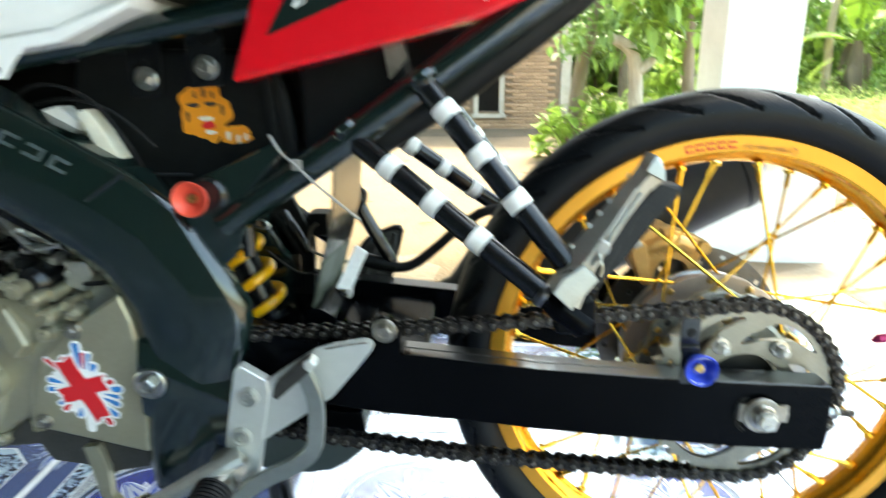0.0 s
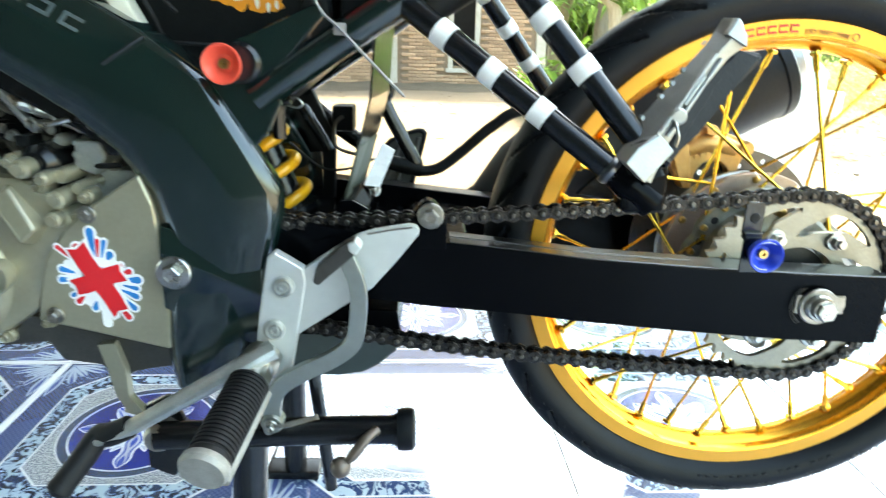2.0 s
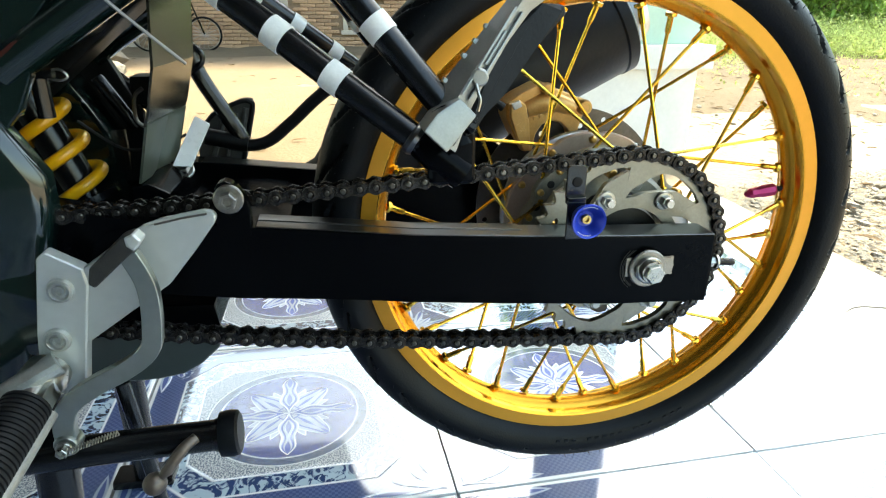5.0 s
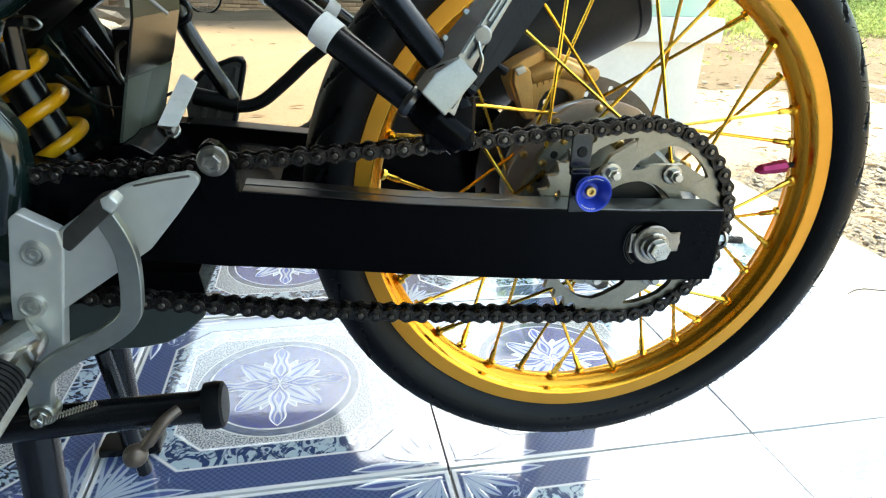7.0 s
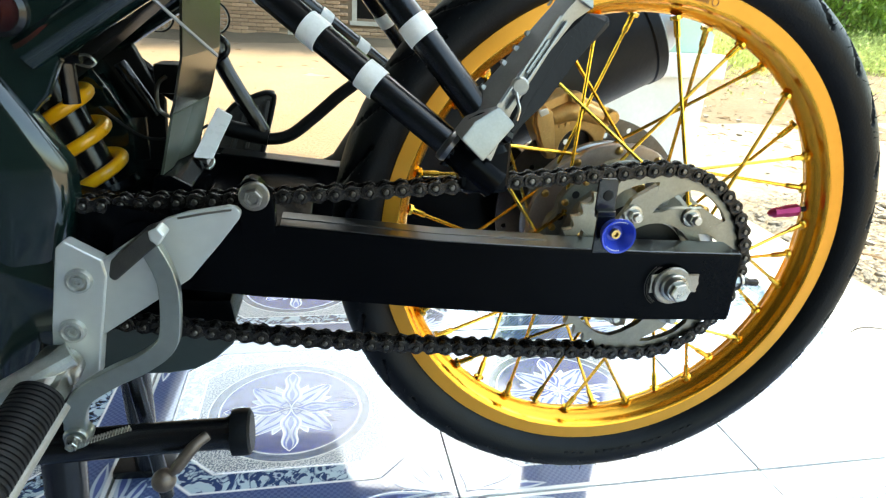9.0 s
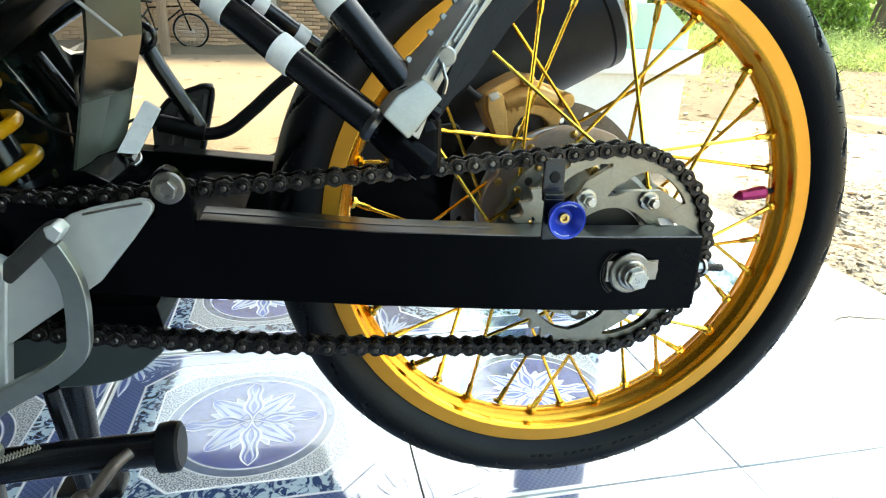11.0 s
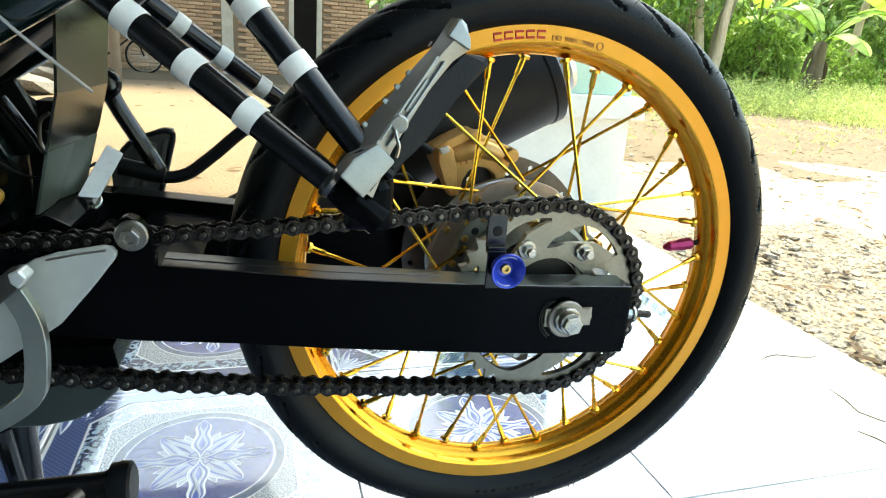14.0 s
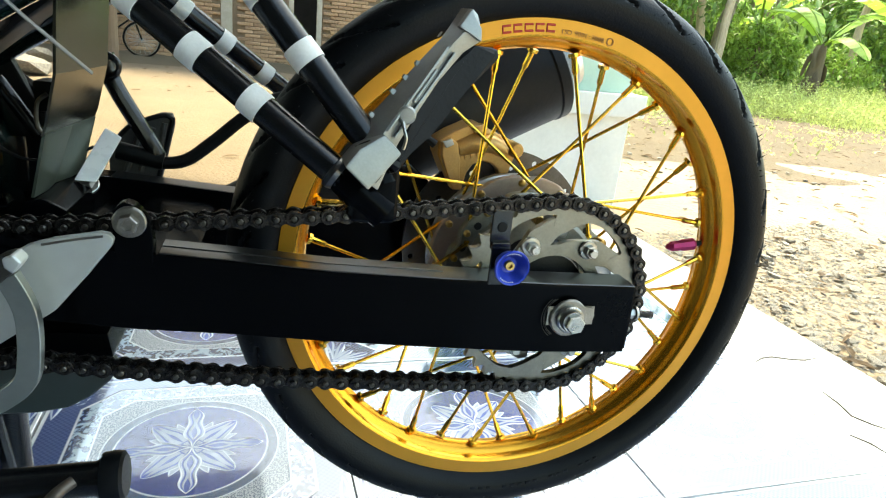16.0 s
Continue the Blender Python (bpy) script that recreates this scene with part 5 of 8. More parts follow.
# air box, tabs, connectors behind the frame
airbox = part("air_box", prism([(-0.60, 0.655), (-0.43, 0.655), (-0.413, 0.62), (-0.405, 0.57), (-0.418, 0.53), (-0.46, 0.51), (-0.58, 0.535), (-0.62, 0.58)], -0.040, 0.085, 0.010, 3), M_PLASTIC, bike, "black plastic air box")
part("air_box_rib", prism([(-0.438, 0.645), (-0.428, 0.645), (-0.420, 0.57), (-0.432, 0.535), (-0.440, 0.54), (-0.430, 0.58)], -0.046, -0.038, 0.002), M_PLASTIC, airbox)
part("tool_box", prism([(-0.40, 0.665), (-0.31, 0.672), (-0.30, 0.62), (-0.36, 0.575), (-0.40, 0.565)], -0.045, 0.06, 0.008), M_PLASTIC, airbox)
part("steel_tab", prism([(-0.326, 0.668), (-0.312, 0.668), (-0.302, 0.646), (-0.318, 0.628)], -0.062, -0.058, 0.001), M_DULL, airbox)
for x, z, y, hole in ((-0.5355, 0.629, -0.046, False), (-0.4725, 0.638, -0.068, True)):
    tab = part("mounting_tab", prism([(x - 0.015, z - 0.017), (x + 0.013, z - 0.015), (x + 0.016, z + 0.020), (x + 0.017, z + 0.042), (x - 0.018, z + 0.042), (x - 0.017, z + 0.020)], y, y + 0.004, 0.0012), M_BLACK, airbox, "black mounting tab")
    b_ = bolt(0.0066, 0.008, 1.55)
    b_.transform(Matrix.Translation((x, y, z)))
    part("tab_bolt", b_, M_STEEL, tab, "zinc bolt")
    part("tab_hole", lathe([(0, y - 0.0008), (0.0045, y - 0.0008), (0.0085, y - 0.0006), (0.0085, y + 0.001)], 20, (x + 0.002, 0, z + 0.026)) if hole else lathe([(0, y - 0.0006), (0.0028, y - 0.0006), (0.003, y)], 12, (x, 0, z + 0.0135)), M_PLASTIC, tab)
M_CREAM = surface("cream_plastic", (0.70, 0.68, 0.56), 0.45, second=(0.6, 0.58, 0.47), scale=70, bump=0.1)
part("relay", prism([(-0.643, 0.596), (-0.612, 0.606), (-0.594, 0.592), (-0.594, 0.560), (-0.61, 0.560)], -0.060, -0.030, 0.002), M_TAPE, bike, "white relay box")
part("connector", prism([(-0.590, 0.600), (-0.580, 0.604), (-0.566, 0.585), (-0.551, 0.556), (-0.556, 0.551), (-0.567, 0.556), (-0.578, 0.577)], -0.072, -0.052, 0.003), M_CREAM, bike, "cream wire connector")
part("second_connector", prism([(-0.592, 0.588), (-0.584, 0.584), (-0.568, 0.556), (-0.575, 0.548), (-0.590, 0.556)], -0.055, -0.040, 0.002), M_CREAM, bike)
part("pink_wire", tube([(-0.577, -0.066, 0.551), (-0.560, -0.070, 0.5515), (-0.548, -0.068, 0.553)], 0.0016, 8), surface("pink_wire", (0.7, 0.2, 0.3), 0.4, scale=50), bike)
for k, pts in enumerate(([(-0.645, -0.06, 0.585), (-0.640, -0.07, 0.612), (-0.61, -0.075, 0.624), (-0.575, -0.072, 0.612), (-0.548, -0.068, 0.575), (-0.540, -0.06, 0.548)],
                         [(-0.66, -0.05, 0.60), (-0.60, -0.064, 0.612), (-0.56, -0.062, 0.600), (-0.53, -0.055, 0.57)],
                         [(-0.59, -0.05, 0.54), (-0.54, -0.062, 0.546), (-0.50, -0.055, 0.545)])):
    part("wire", tube(smooth_line(pts, 5), 0.0016, 8), M_RUBBER, bike)
# the big cat's head sticker becomes a plain orange blot with pale and dark patches
M_ORANGE = surface("orange_sticker", (0.78, 0.30, 0.015), 0.45, second=(0.68, 0.22, 0.01), scale=90, amount=0.9)
M_CREAMINK = surface("pale_print", (0.78, 0.74, 0.66), 0.5, second=(0.70, 0.64, 0.55), scale=120)
M_INK = surface("dark_print", (0.025, 0.02, 0.018), 0.5, second=(0.04, 0.03, 0.025), scale=120)
M_REDINK = surface("red_print_bright", (0.62, 0.012, 0.02), 0.42, second=(0.55, 0.01, 0.016), scale=60)
M_BLUEINK = surface("blue_print", (0.02, 0.20, 0.52), 0.42, second=(0.015, 0.16, 0.45), scale=60)
M_WHITEINK = surface("white_print", (0.80, 0.80, 0.78), 0.42, second=(0.74, 0.74, 0.72), scale=60)


def blot(cx, cz, r, lobes, seed, y, thick=0.0005, sx=1.0, sz=1.0):
    rnd = random.Random(seed)
    ph = [rnd.uniform(0, 6.28) for _ in range(4)]
    out = []
    for k in range(48):
        a = 2 * math.pi * k / 48
        q = r * (1 + 0.10 * math.sin(lobes * a + ph[0]) + 0.05 * math.sin((lobes * 2 + 1) * a + ph[1]))
        out.append((cx + sx * q * math.cos(a), cz + sz * q * math.sin(a)))
    return prism(out, y - thick, y)


cat = part("orange_sticker", join(blot(-0.488, 0.600, 0.0245, 5, 3, -0.0405, 0.0006, 0.95, 1.05), blot(-0.462, 0.580, 0.012, 4, 5, -0.0405, 0.0008, 1.3, 0.7)), M_ORANGE, airbox, "plain orange sticker with dark and pale patches")
for k, (dx, dz, r, sx, sz) in enumerate(((-0.010, 0.006, 0.004, 1.4, 0.5), (0.006, 0.007, 0.004, 1.4, 0.5), (-0.016, -0.004, 0.003, 0.5, 1.6), (0.016, 0.002, 0.003, 0.5, 1.6), (0.0, 0.017, 0.003, 0.6, 1.5), (-0.008, 0.015, 0.002, 0.6, 1.6), (0.008, 0.015, 0.002, 0.6, 1.6))):
    part("sticker_patch", blot(-0.488 + dx, 0.600 + dz, r, 3, k, -0.0412, 0.0003, sx, sz), M_INK, cat)
for k, (dx, dz, r, sx, sz) in enumerate(((0.001, -0.006, 0.0050, 1.3, 0.5), (0.004, -0.018, 0.0038, 1.3, 0.5), (0.020, -0.021, 0.003, 0.6, 1.4), (0.029, -0.024, 0.0028, 0.6, 1.4), (0.036, -0.022, 0.0026, 0.6, 1.3))):
    part("sticker_patch", blot(-0.488 + dx, 0.600 + dz, r, 3, k + 20, -0.0414, 0.0003, sx, sz), M_CREAMINK, cat)
part("sticker_patch", blot(-0.4855, 0.5885, 0.0050, 3, 40, -0.0416, 0.0003, 1.2, 0.7), M_REDINK, cat)

# tank, seat, tail
tank = part("fuel_tank", prism([(-0.92, 0.775), (-0.778, 0.702), (-0.703, 0.664), (-0.640, 0.652), (-0.565, 0.664), (-0.515, 0.686), (-0.500, 0.712), (-0.515, 0.79), (-0.60, 0.86), (-0.92, 0.90)], -0.118, 0.118, 0.018, 4), M_WHITE, bike, "bare white steel fuel tank")
part("tank_seam", prism([(-0.92, 0.762), (-0.778, 0.692), (-0.703, 0.654), (-0.640, 0.643), (-0.560, 0.655), (-0.506, 0.680), (-0.500, 0.688), (-0.565, 0.664), (-0.640, 0.652), (-0.703, 0.664), (-0.778, 0.702), (-0.92, 0.775)], -0.124, 0.124, 0.0016), M_WHITE, tank, "welded seam flange")
part("tank_lug", prism([(-0.645, 0.648), (-0.628, 0.640), (-0.618, 0.628), (-0.608, 0.628), (-0.600, 0.640), (-0.585, 0.655)], -0.1245, -0.1215, 0.001), M_WHITE, tank)
# dark disc on the lug stands for the shaded hole
part("lug_hole_shade", lathe([(0, -0.1252), (0.0024, -0.1252), (0.0028, -0.1245)], 14, (-0.613, 0, 0.6355), "y"), M_INK, tank)
part("tank_emboss", prism([(-0.745, 0.712), (-0.700, 0.718), (-0.698, 0.711), (-0.742, 0.704)], -0.1194, -0.1150, 0.0012), M_WHITE, tank)
part("tank_recess", prism([(-0.682, 0.712), (-0.674, 0.686), (-0.640, 0.676), (-0.626, 0.680), (-0.622, 0.700), (-0.632, 0.712)], -0.1192, -0.1150, 0.0016), M_WHITE, tank, "pressed panel")
part("seat", prism([(-0.545, 0.735), (-0.532, 0.703), (-0.508, 0.692), (-0.45, 0.697), (-0.386, 0.708), (-0.28, 0.735), (-0.20, 0.77), (-0.20, 0.86), (-0.50, 0.82)], -0.124, 0.124, 0.014, 4), M_SEAT, bike, "black vinyl seat")
part("dark_lining", prism([(-0.74, 0.60), (-0.70, 0.68), (-0.55, 0.70), (-0.20, 0.71), (-0.22, 0.665), (-0.33, 0.60), (-0.45, 0.50), (-0.50, 0.46), (-0.60, 0.50)], 0.0, 0.05, 0.006), M_PLASTIC, bike)
tail = part("tail_panel", prism([(-0.440, 0.6245), (-0.34, 0.648), (-0.24, 0.6735), (-0.192, 0.694), (-0.160, 0.745), (-0.160, 0.84), (-0.30, 0.79), (-0.392, 0.735), (-0.418, 0.690)], -0.108, -0.060, 0.007, 3), M_RED, bike, "glossy red tail panel with dark stripe and pale flourish")
part("tail_edge", prism([(-0.200, 0.690), (-0.186, 0.688), (-0.125, 0.765), (-0.125, 0.84), (-0.150, 0.84), (-0.152, 0.762)], -0.100, -0.055, 0.004), M_PLASTIC, tail, "dark grey plastic edge")
part("tail_stripe", prism([(-0.408, 0.660), (-0.388, 0.694), (-0.330, 0.722), (-0.290, 0.738), (-0.268, 0.738), (-0.300, 0.708), (-0.352, 0.683)], -0.1088, -0.1075), M_FRAME, tail, "dark stripe")
part("tail_stripe", prism([(-0.389, 0.695), (-0.385, 0.703), (-0.318, 0.734), (-0.292, 0.739), (-0.330, 0.7225)], -0.1090, -0.1077), M_WHITEINK, tail, "white stripe")
for k in range(5):
    x, z = -0.381 + 0.0155 * k, 0.6855 + 0.0082 * k
    part("mark_bar", join(prism([(x - 0.005, z - 0.004), (x - 0.003, z - 0.005), (x + 0.003, z + 0.005), (x + 0.001, z + 0.006)], -0.1096, -0.1086), prism([(x - 0.004, z - 0.005), (x + 0.005, z - 0.0005), (x + 0.006, z + 0.001), (x - 0.003, z - 0.0035)], -0.1097, -0.1087)), M_WHITEINK, tail, smooth=0)
part("red_fastener", lathe([(0, -0.113), (0.005, -0.112), (0.0065, -0.108)], 16, (-0.402, 0, 0.712)), M_RED, tail)
M_PINK = surface("pale_pink_print", (0.75, 0.42, 0.42), 0.45, scale=60)
for k in range(13):
    a = k * 0.483
    c = Vector((-0.228 + (0.026 if k % 2 else 0.018) * math.cos(a), -0.1090, 0.716 + (0.023 if k % 2 else 0.015) * math.sin(a)))
    loop = [c + Vector((0.0085 * math.cos(t) * math.cos(a) - 0.0035 * math.sin(t) * math.sin(a), 0, 0.0085 * math.cos(t) * math.sin(a) + 0.0035 * math.sin(t) * math.cos(a))) for t in (2 * math.pi * j / 14 for j in range(14))]
    part("flourish_loop", tube(loop, 0.0013, 5, closed=True), M_PINK, tail, "pale looped flourish")
part("flourish_dot", blot(-0.228, 0.722, 0.004, 3, 9, -0.1088, 0.0006), M_BLUEINK, tail)

M_MARK = surface("grey_print", (0.075, 0.095, 0.095), 0.4, second=(0.04, 0.052, 0.052), scale=160, amount=0.9)
# blocks of a word mark along the frame beam, as plain bars
d_ = Vector((0.880, 0, -0.475))
up = Vector((0.475, 0, 0.880))


def on_band(p):
    """A point laid on the leaning upper band of the beam."""
    w = -((p.x + 0.70) * 0.495 + (p.z - 0.643) * 0.869)
    return Vector((p.x, -0.0938 - 0.53 * max(0, w), p.z))


for k in range(8):
    c = Vector((-0.7260, -0.1057, 0.6335)) + d_ * (0.0222 * k)
    def bar(u0, u1, v0, v1, c=c):
        bm = bmesh.new()
        bm.faces.new([bm.verts.new(on_band(c + d_ * u + up * v)) for u, v in ((u0, v0), (u1, v0), (u1, v1), (u0, v1))])
        ext = bmesh.ops.extrude_face_region(bm, geom=list(bm.faces))
        bmesh.ops.translate(bm, verts=[v for v in ext["geom"] if isinstance(v, bmesh.types.BMVert)], vec=(0, 0.0008, 0))
        return bm
    part("mark_bar", join(bar(-0.0080, 0.0068, 0.0024, 0.0046), bar(-0.0080, 0.0068, -0.0052, -0.0030), bar(-0.0080, -0.0050, -0.0032, 0.0026) if k % 2 else bar(0.0040, 0.0068, -0.0032, 0.0026)), M_MARK, frame_ob, smooth=0)

M_SUMP = surface("dark_grey_casting", (0.075, 0.072, 0.062), 0.4, 0.5, second=(0.05, 0.048, 0.042), scale=50, bump=0.15)
# engine
eng = part("crankcase", prism([(-0.79, 0.40), (-0.74, 0.43), (-0.64, 0.44), (-0.555, 0.44), (-0.545, 0.30), (-0.555, 0.275), (-0.66, 0.272), (-0.74, 0.278), (-0.79, 0.31)], -0.055, 0.09, 0.006, 2), M_CAST, bike, "dark cast crankcase")
CX, CZ = -0.738, 0.3535
cover = part("clutch_cover", join(
    lathe([(0.0, -0.107), (0.030, -0.1080), (0.046, -0.1078), (0.0475, -0.1065), (0.049, -0.1075), (0.056, -0.1050), (0.0625, -0.098), (0.0655, -0.090), (0.0660, -0.080), (0.0690, -0.078), (0.0690, -0.050)], 72, (CX, 0, CZ)),
    prism([(-0.790, 0.392), (-0.765, 0.419), (-0.715, 0.430), (-0.690, 0.443), (-0.655, 0.440), (-0.632, 0.424), (-0.612, 0.402), (-0.640, 0.372), (-0.658, 0.322), (-0.690, 0.300), (-0.72, 0.30)], -0.096, -0.050, 0.010, 4)), M_ENGINE, eng, "bronze-grey painted clutch cover")
def facet_block():
    """Raised block on the cover's shoulder, its front face leaning upwards."""
    bm = bmesh.new()
    lo = [bm.verts.new((x, -0.088, z)) for x, z in ((-0.688, 0.420), (-0.664, 0.440), (-0.634, 0.401), (-0.652, 0.379))]
    hi = [bm.verts.new((x, y, z)) for x, y, z in ((-0.6765, -0.103, 0.4235), (-0.6620, -0.101, 0.4320), (-0.6405, -0.110, 0.3990), (-0.6520, -0.112, 0.3880))]
    bm.faces.new(hi)
    bm.faces.new(lo)
    for k in range(4):
        j = (k + 1) % 4
        bm.faces.new((lo[k], lo[j], hi[j], hi[k]))
    bmesh.ops.recalc_face_normals(bm, faces=list(bm.faces))
    bmesh.ops.bevel(bm, geom=list(bm.edges), offset=0.003, segments=3, profile=0.5, affect="EDGES")
    return bm


part("cover_facet", facet_block(), M_ENGINE, cover, "raised bright-edged block")
part("inspection_cap", join(lathe([(0.0235, -0.104), (0.0258, -0.1105), (0.0244, -0.1130), (0.0222, -0.1130), (0.0212, -0.1090), (0.0, -0.1090)], 56, (CX - 0.001, 0, CZ)), box(CX - 0.009, CX + 0.009, -0.1102, -0.1085, CZ - 0.0012, CZ + 0.0012, 0.0004)), M_ENGINE, cover, "round inspection cap")
part("cap_groove", lathe([(0.0275, -0.1083), (0.0262, -0.1072), (0.0250, -0.1083)], 56, (CX - 0.001, 0, CZ)), M_SUMP, cover)
part("timing_cap", join(lathe([(0.0145, -0.094), (0.0158, -0.1085), (0.0150, -0.1110), (0.0130, -0.1110), (0.0124, -0.1070), (0.0, -0.1070)], 40, (-0.6845, 0, 0.3575)), box(-0.6905, -0.6785, -0.1084, -0.1066, 0.3565, 0.3585, 0.0004)), M_ENGINE, cover)
part("cover_seam", tube([(CX + 0.0535 * math.cos(radians(a)), -0.1068, CZ + 0.0535 * math.sin(radians(a))) for a in range(24, 150, 6)], 0.0010, 6), M_SUMP, cover)
for x, z, r in ((-0.6485, 0.4475, 0.0085), (-0.6240, 0.4230, 0.0080), (-0.6290, 0.4060, 0.0075), (-0.6330, 0.4400, 0.0060)):
    part("cover_boss", lathe([(0, -0.1060), (r * 0.55, -0.1060), (r * 0.62, -0.1030), (r * 0.9, -0.1020), (r, -0.097), (r, -0.05)], 24, (x, 0, z)), M_ENGINE, cover)
for x, z in ((-0.792, 0.405), (-0.765, 0.428), (-0.702, 0.440), (-0.640, 0.432), (-0.612, 0.407), (-0.622, 0.384), (-0.652, 0.312), (-0.690, 0.297), (-0.604, 0.424), (-0.660, 0.452)):
    b_ = bolt(0.0042, 0.008, 1.4)
    b_ = join(b_, lathe([(0, 0.0), (0.0066, 0.0), (0.0072, 0.012), (0, 0.012)], 16))
    b_.transform(Matrix.Translation((x, -0.092, z)))
    part("cover_bolt", b_, M_ENGINE, cover)
for k, (x, z, r) in enumerate(((-0.625, 0.440, 0.007), (-0.612, 0.430, 0.006), (-0.66, 0.446, 0.007))):
    part("cover_boss", lathe([(0, -0.090), (r * 0.8, -0.090), (r, -0.084), (r, -0.05)], 20, (x, 0, z)), M_ENGINE, cover)
spc = part("sprocket_cover", prism([(-0.606, 0.413), (-0.556, 0.446), (-0.547, 0.42), (-0.541, 0.36), (-0.546, 0.290), (-0.604, 0.304), (-0.656, 0.316), (-0.650, 0.345), (-0.642, 0.372), (-0.622, 0.398)], -0.102, -0.060, 0.004, 3), M_ENGINE, eng, "bronze-grey front sprocket cover")
for x, z in ((-0.6005, 0.412), (-0.640, 0.322)):
    b_ = bolt(0.005, 0.007, 1.5)
    b_.transform(Matrix.Translation((x, -0.102, z)))
    part("cover_bolt", b_, M_DULL, spc)


def flag_splash():
    """Sticker: a splash of red, white and blue drops round a red cross."""
    cx, cz, y = -0.5985, 0.3555, -0.1022
    white, redm, bluem = [], [], []

    def drop(a, r0, r1, w, ly):
        d1, s1 = Vector((math.cos(a), 0, math.sin(a))), Vector((-math.sin(a), 0, math.cos(a)))
        c = Vector((cx, 0, cz))
        out = [c + d1 * r0 - s1 * w * 0.35, c + d1 * (r1 - w) - s1 * w]
        out += [c + d1 * (r1 - w) + (d1 * math.sin(t) - s1 * math.cos(t)) * w for t in (math.pi * k / 6 for k in range(1, 6))]
        out += [c + d1 * (r1 - w) + s1 * w, c + d1 * r0 + s1 * w * 0.35]
        return prism([(p.x, p.z) for p in out], ly - 0.0003, ly)

    DROPS = ((93, 46, 5, 0), (85, 37, 3, 1), (76, 37, 3, 0), (62, 29, 5, 0), (34, 26, 3, 1), (16, 30, 4, 1), (0, 36, 5, 0), (-14, 34, 3, 0), (-27, 36, 4, 0), (-44, 40, 4, 0), (-59, 43, 4, 1), (-73, 36, 3, 1),
             (-87, 43, 4, 2), (-104, 30, 4, 0), (-134, 31, 4, 1), (-148, 30, 3, 0), (181, 34, 4, 0), (163, 34, 4, 0), (150, 30, 3, 2), (137, 44, 3, 1), (117, 36, 5, 1))
    n_ = len(DROPS)
    for k, (deg, ln_, wd_, tone) in enumerate(DROPS):
        a, r1, w = radians(deg), 0.001 * ln_, 0.001 * wd_
        white.append(drop(a, 0.004, r1 + 0.0012, w + 0.0004, y - 0.00001 * k))
        if tone < 2:
            (bluem if tone == 0 else redm).append(drop(a, 0.020, r1 - 0.0008, w * 0.62, y - 0.0004))
    white.append(blot(cx, cz, 0.025, 6, 4, y - 0.0003, 0.0003))
    for a, ln, wd in ((2.06, 0.033, 0.0082), (0.36, 0.022, 0.0078)):
        d1, s1 = Vector((math.cos(a), 0, math.sin(a))), Vector((-math.sin(a), 0, math.cos(a)))
        for grow, ly, bag in ((0.0022, y - 0.0008, white), (0.0, y - 0.0012 - 0.0001 * (a < 1), redm)):
            ol = [Vector((cx, 0, cz)) + d1 * u * (ln + grow) + s1 * v * (wd + grow) for u, v in ((-1, -0.8), (-0.6, -1), (0.55, -0.9), (1.0, -1.1), (0.92, 0.1), (1.03, 0.9), (0.5, 1), (-0.5, 0.9), (-1.05, 1), (-0.93, 0.2))]
            bag.append(prism([(p.x, p.z) for p in ol], ly - 0.0003, ly))
    st = part("splash_sticker", white[n_], M_WHITEINK, spc, "white, red and blue splash sticker", smooth=0)
    for k, w_ in enumerate(white):
        if k != n_:
            part("white_drop", w_, M_WHITEINK, st, smooth=0)
    for w_ in bluem:
        part("blue_drop", w_, M_BLUEINK, st, smooth=0)
    for w_ in redm:
        part("red_drop", w_, M_REDINK, st, smooth=0)


flag_splash()
cyl = part("cylinder", prism([(-0.838, 0.452), (-0.755, 0.484), (-0.705, 0.425), (-0.795, 0.398)], -0.058, 0.06, 0.004, 3), M_CAST, eng, "smooth cast alloy cylinder")
part("cylinder_seam", tube([(-0.800, -0.0585, 0.432), (-0.772, -0.0585, 0.442), (-0.748, -0.0585, 0.4545)], 0.0012, 6), M_DULL, cyl)
for a_, b_, r in (((-0.8261, 0.4524), (-0.8095, 0.410), 0.0045), ((-0.8120, 0.4560), (-0.7955, 0.413), 0.0030), ((-0.7513, 0.4765), (-0.7190, 0.425), 0.0045), ((-0.7400, 0.472), (-0.712, 0.428), 0.0030)):
    part("cylinder_flange", tube([(a_[0], -0.060, a_[1]), (b_[0], -0.060, b_[1])], r, 10), M_ALU, cyl)
head = part("cylinder_head", join(prism([(-0.93, 0.50), (-0.89, 0.56), (-0.835, 0.572), (-0.8097, 0.562), (-0.795, 0.549), (-0.779, 0.526), (-0.777, 0.503), (-0.8274, 0.478), (-0.91, 0.455)], -0.064, 0.06, 0.007, 3),
                                  prism([(-0.91, 0.47), (-0.80, 0.520), (-0.762, 0.515), (-0.745, 0.490), (-0.752, 0.480), (-0.835, 0.448), (-0.91, 0.44)], -0.058, 0.05, 0.006, 3),
                                  lathe([(0, -0.088), (0.018, -0.086), (0.026, -0.078), (0.028, -0.06)], 40, (-0.860, 0, 0.520))), M_CAST, eng, "cast alloy cylinder head")
for x, z in ((-0.8145, 0.5529), (-0.779, 0.5411), (-0.7717, 0.5068), (-0.8279, 0.4869)):
    b_ = join(bolt(0.0045, 0.007, 1.5), lathe([(0, 0.0), (0.0080, 0.0), (0.0090, 0.02), (0, 0.02)], 18))
    b_.transform(Matrix.Translation((x, -0.070, z)))
    part("head_bolt", b_, M_CAST, head)
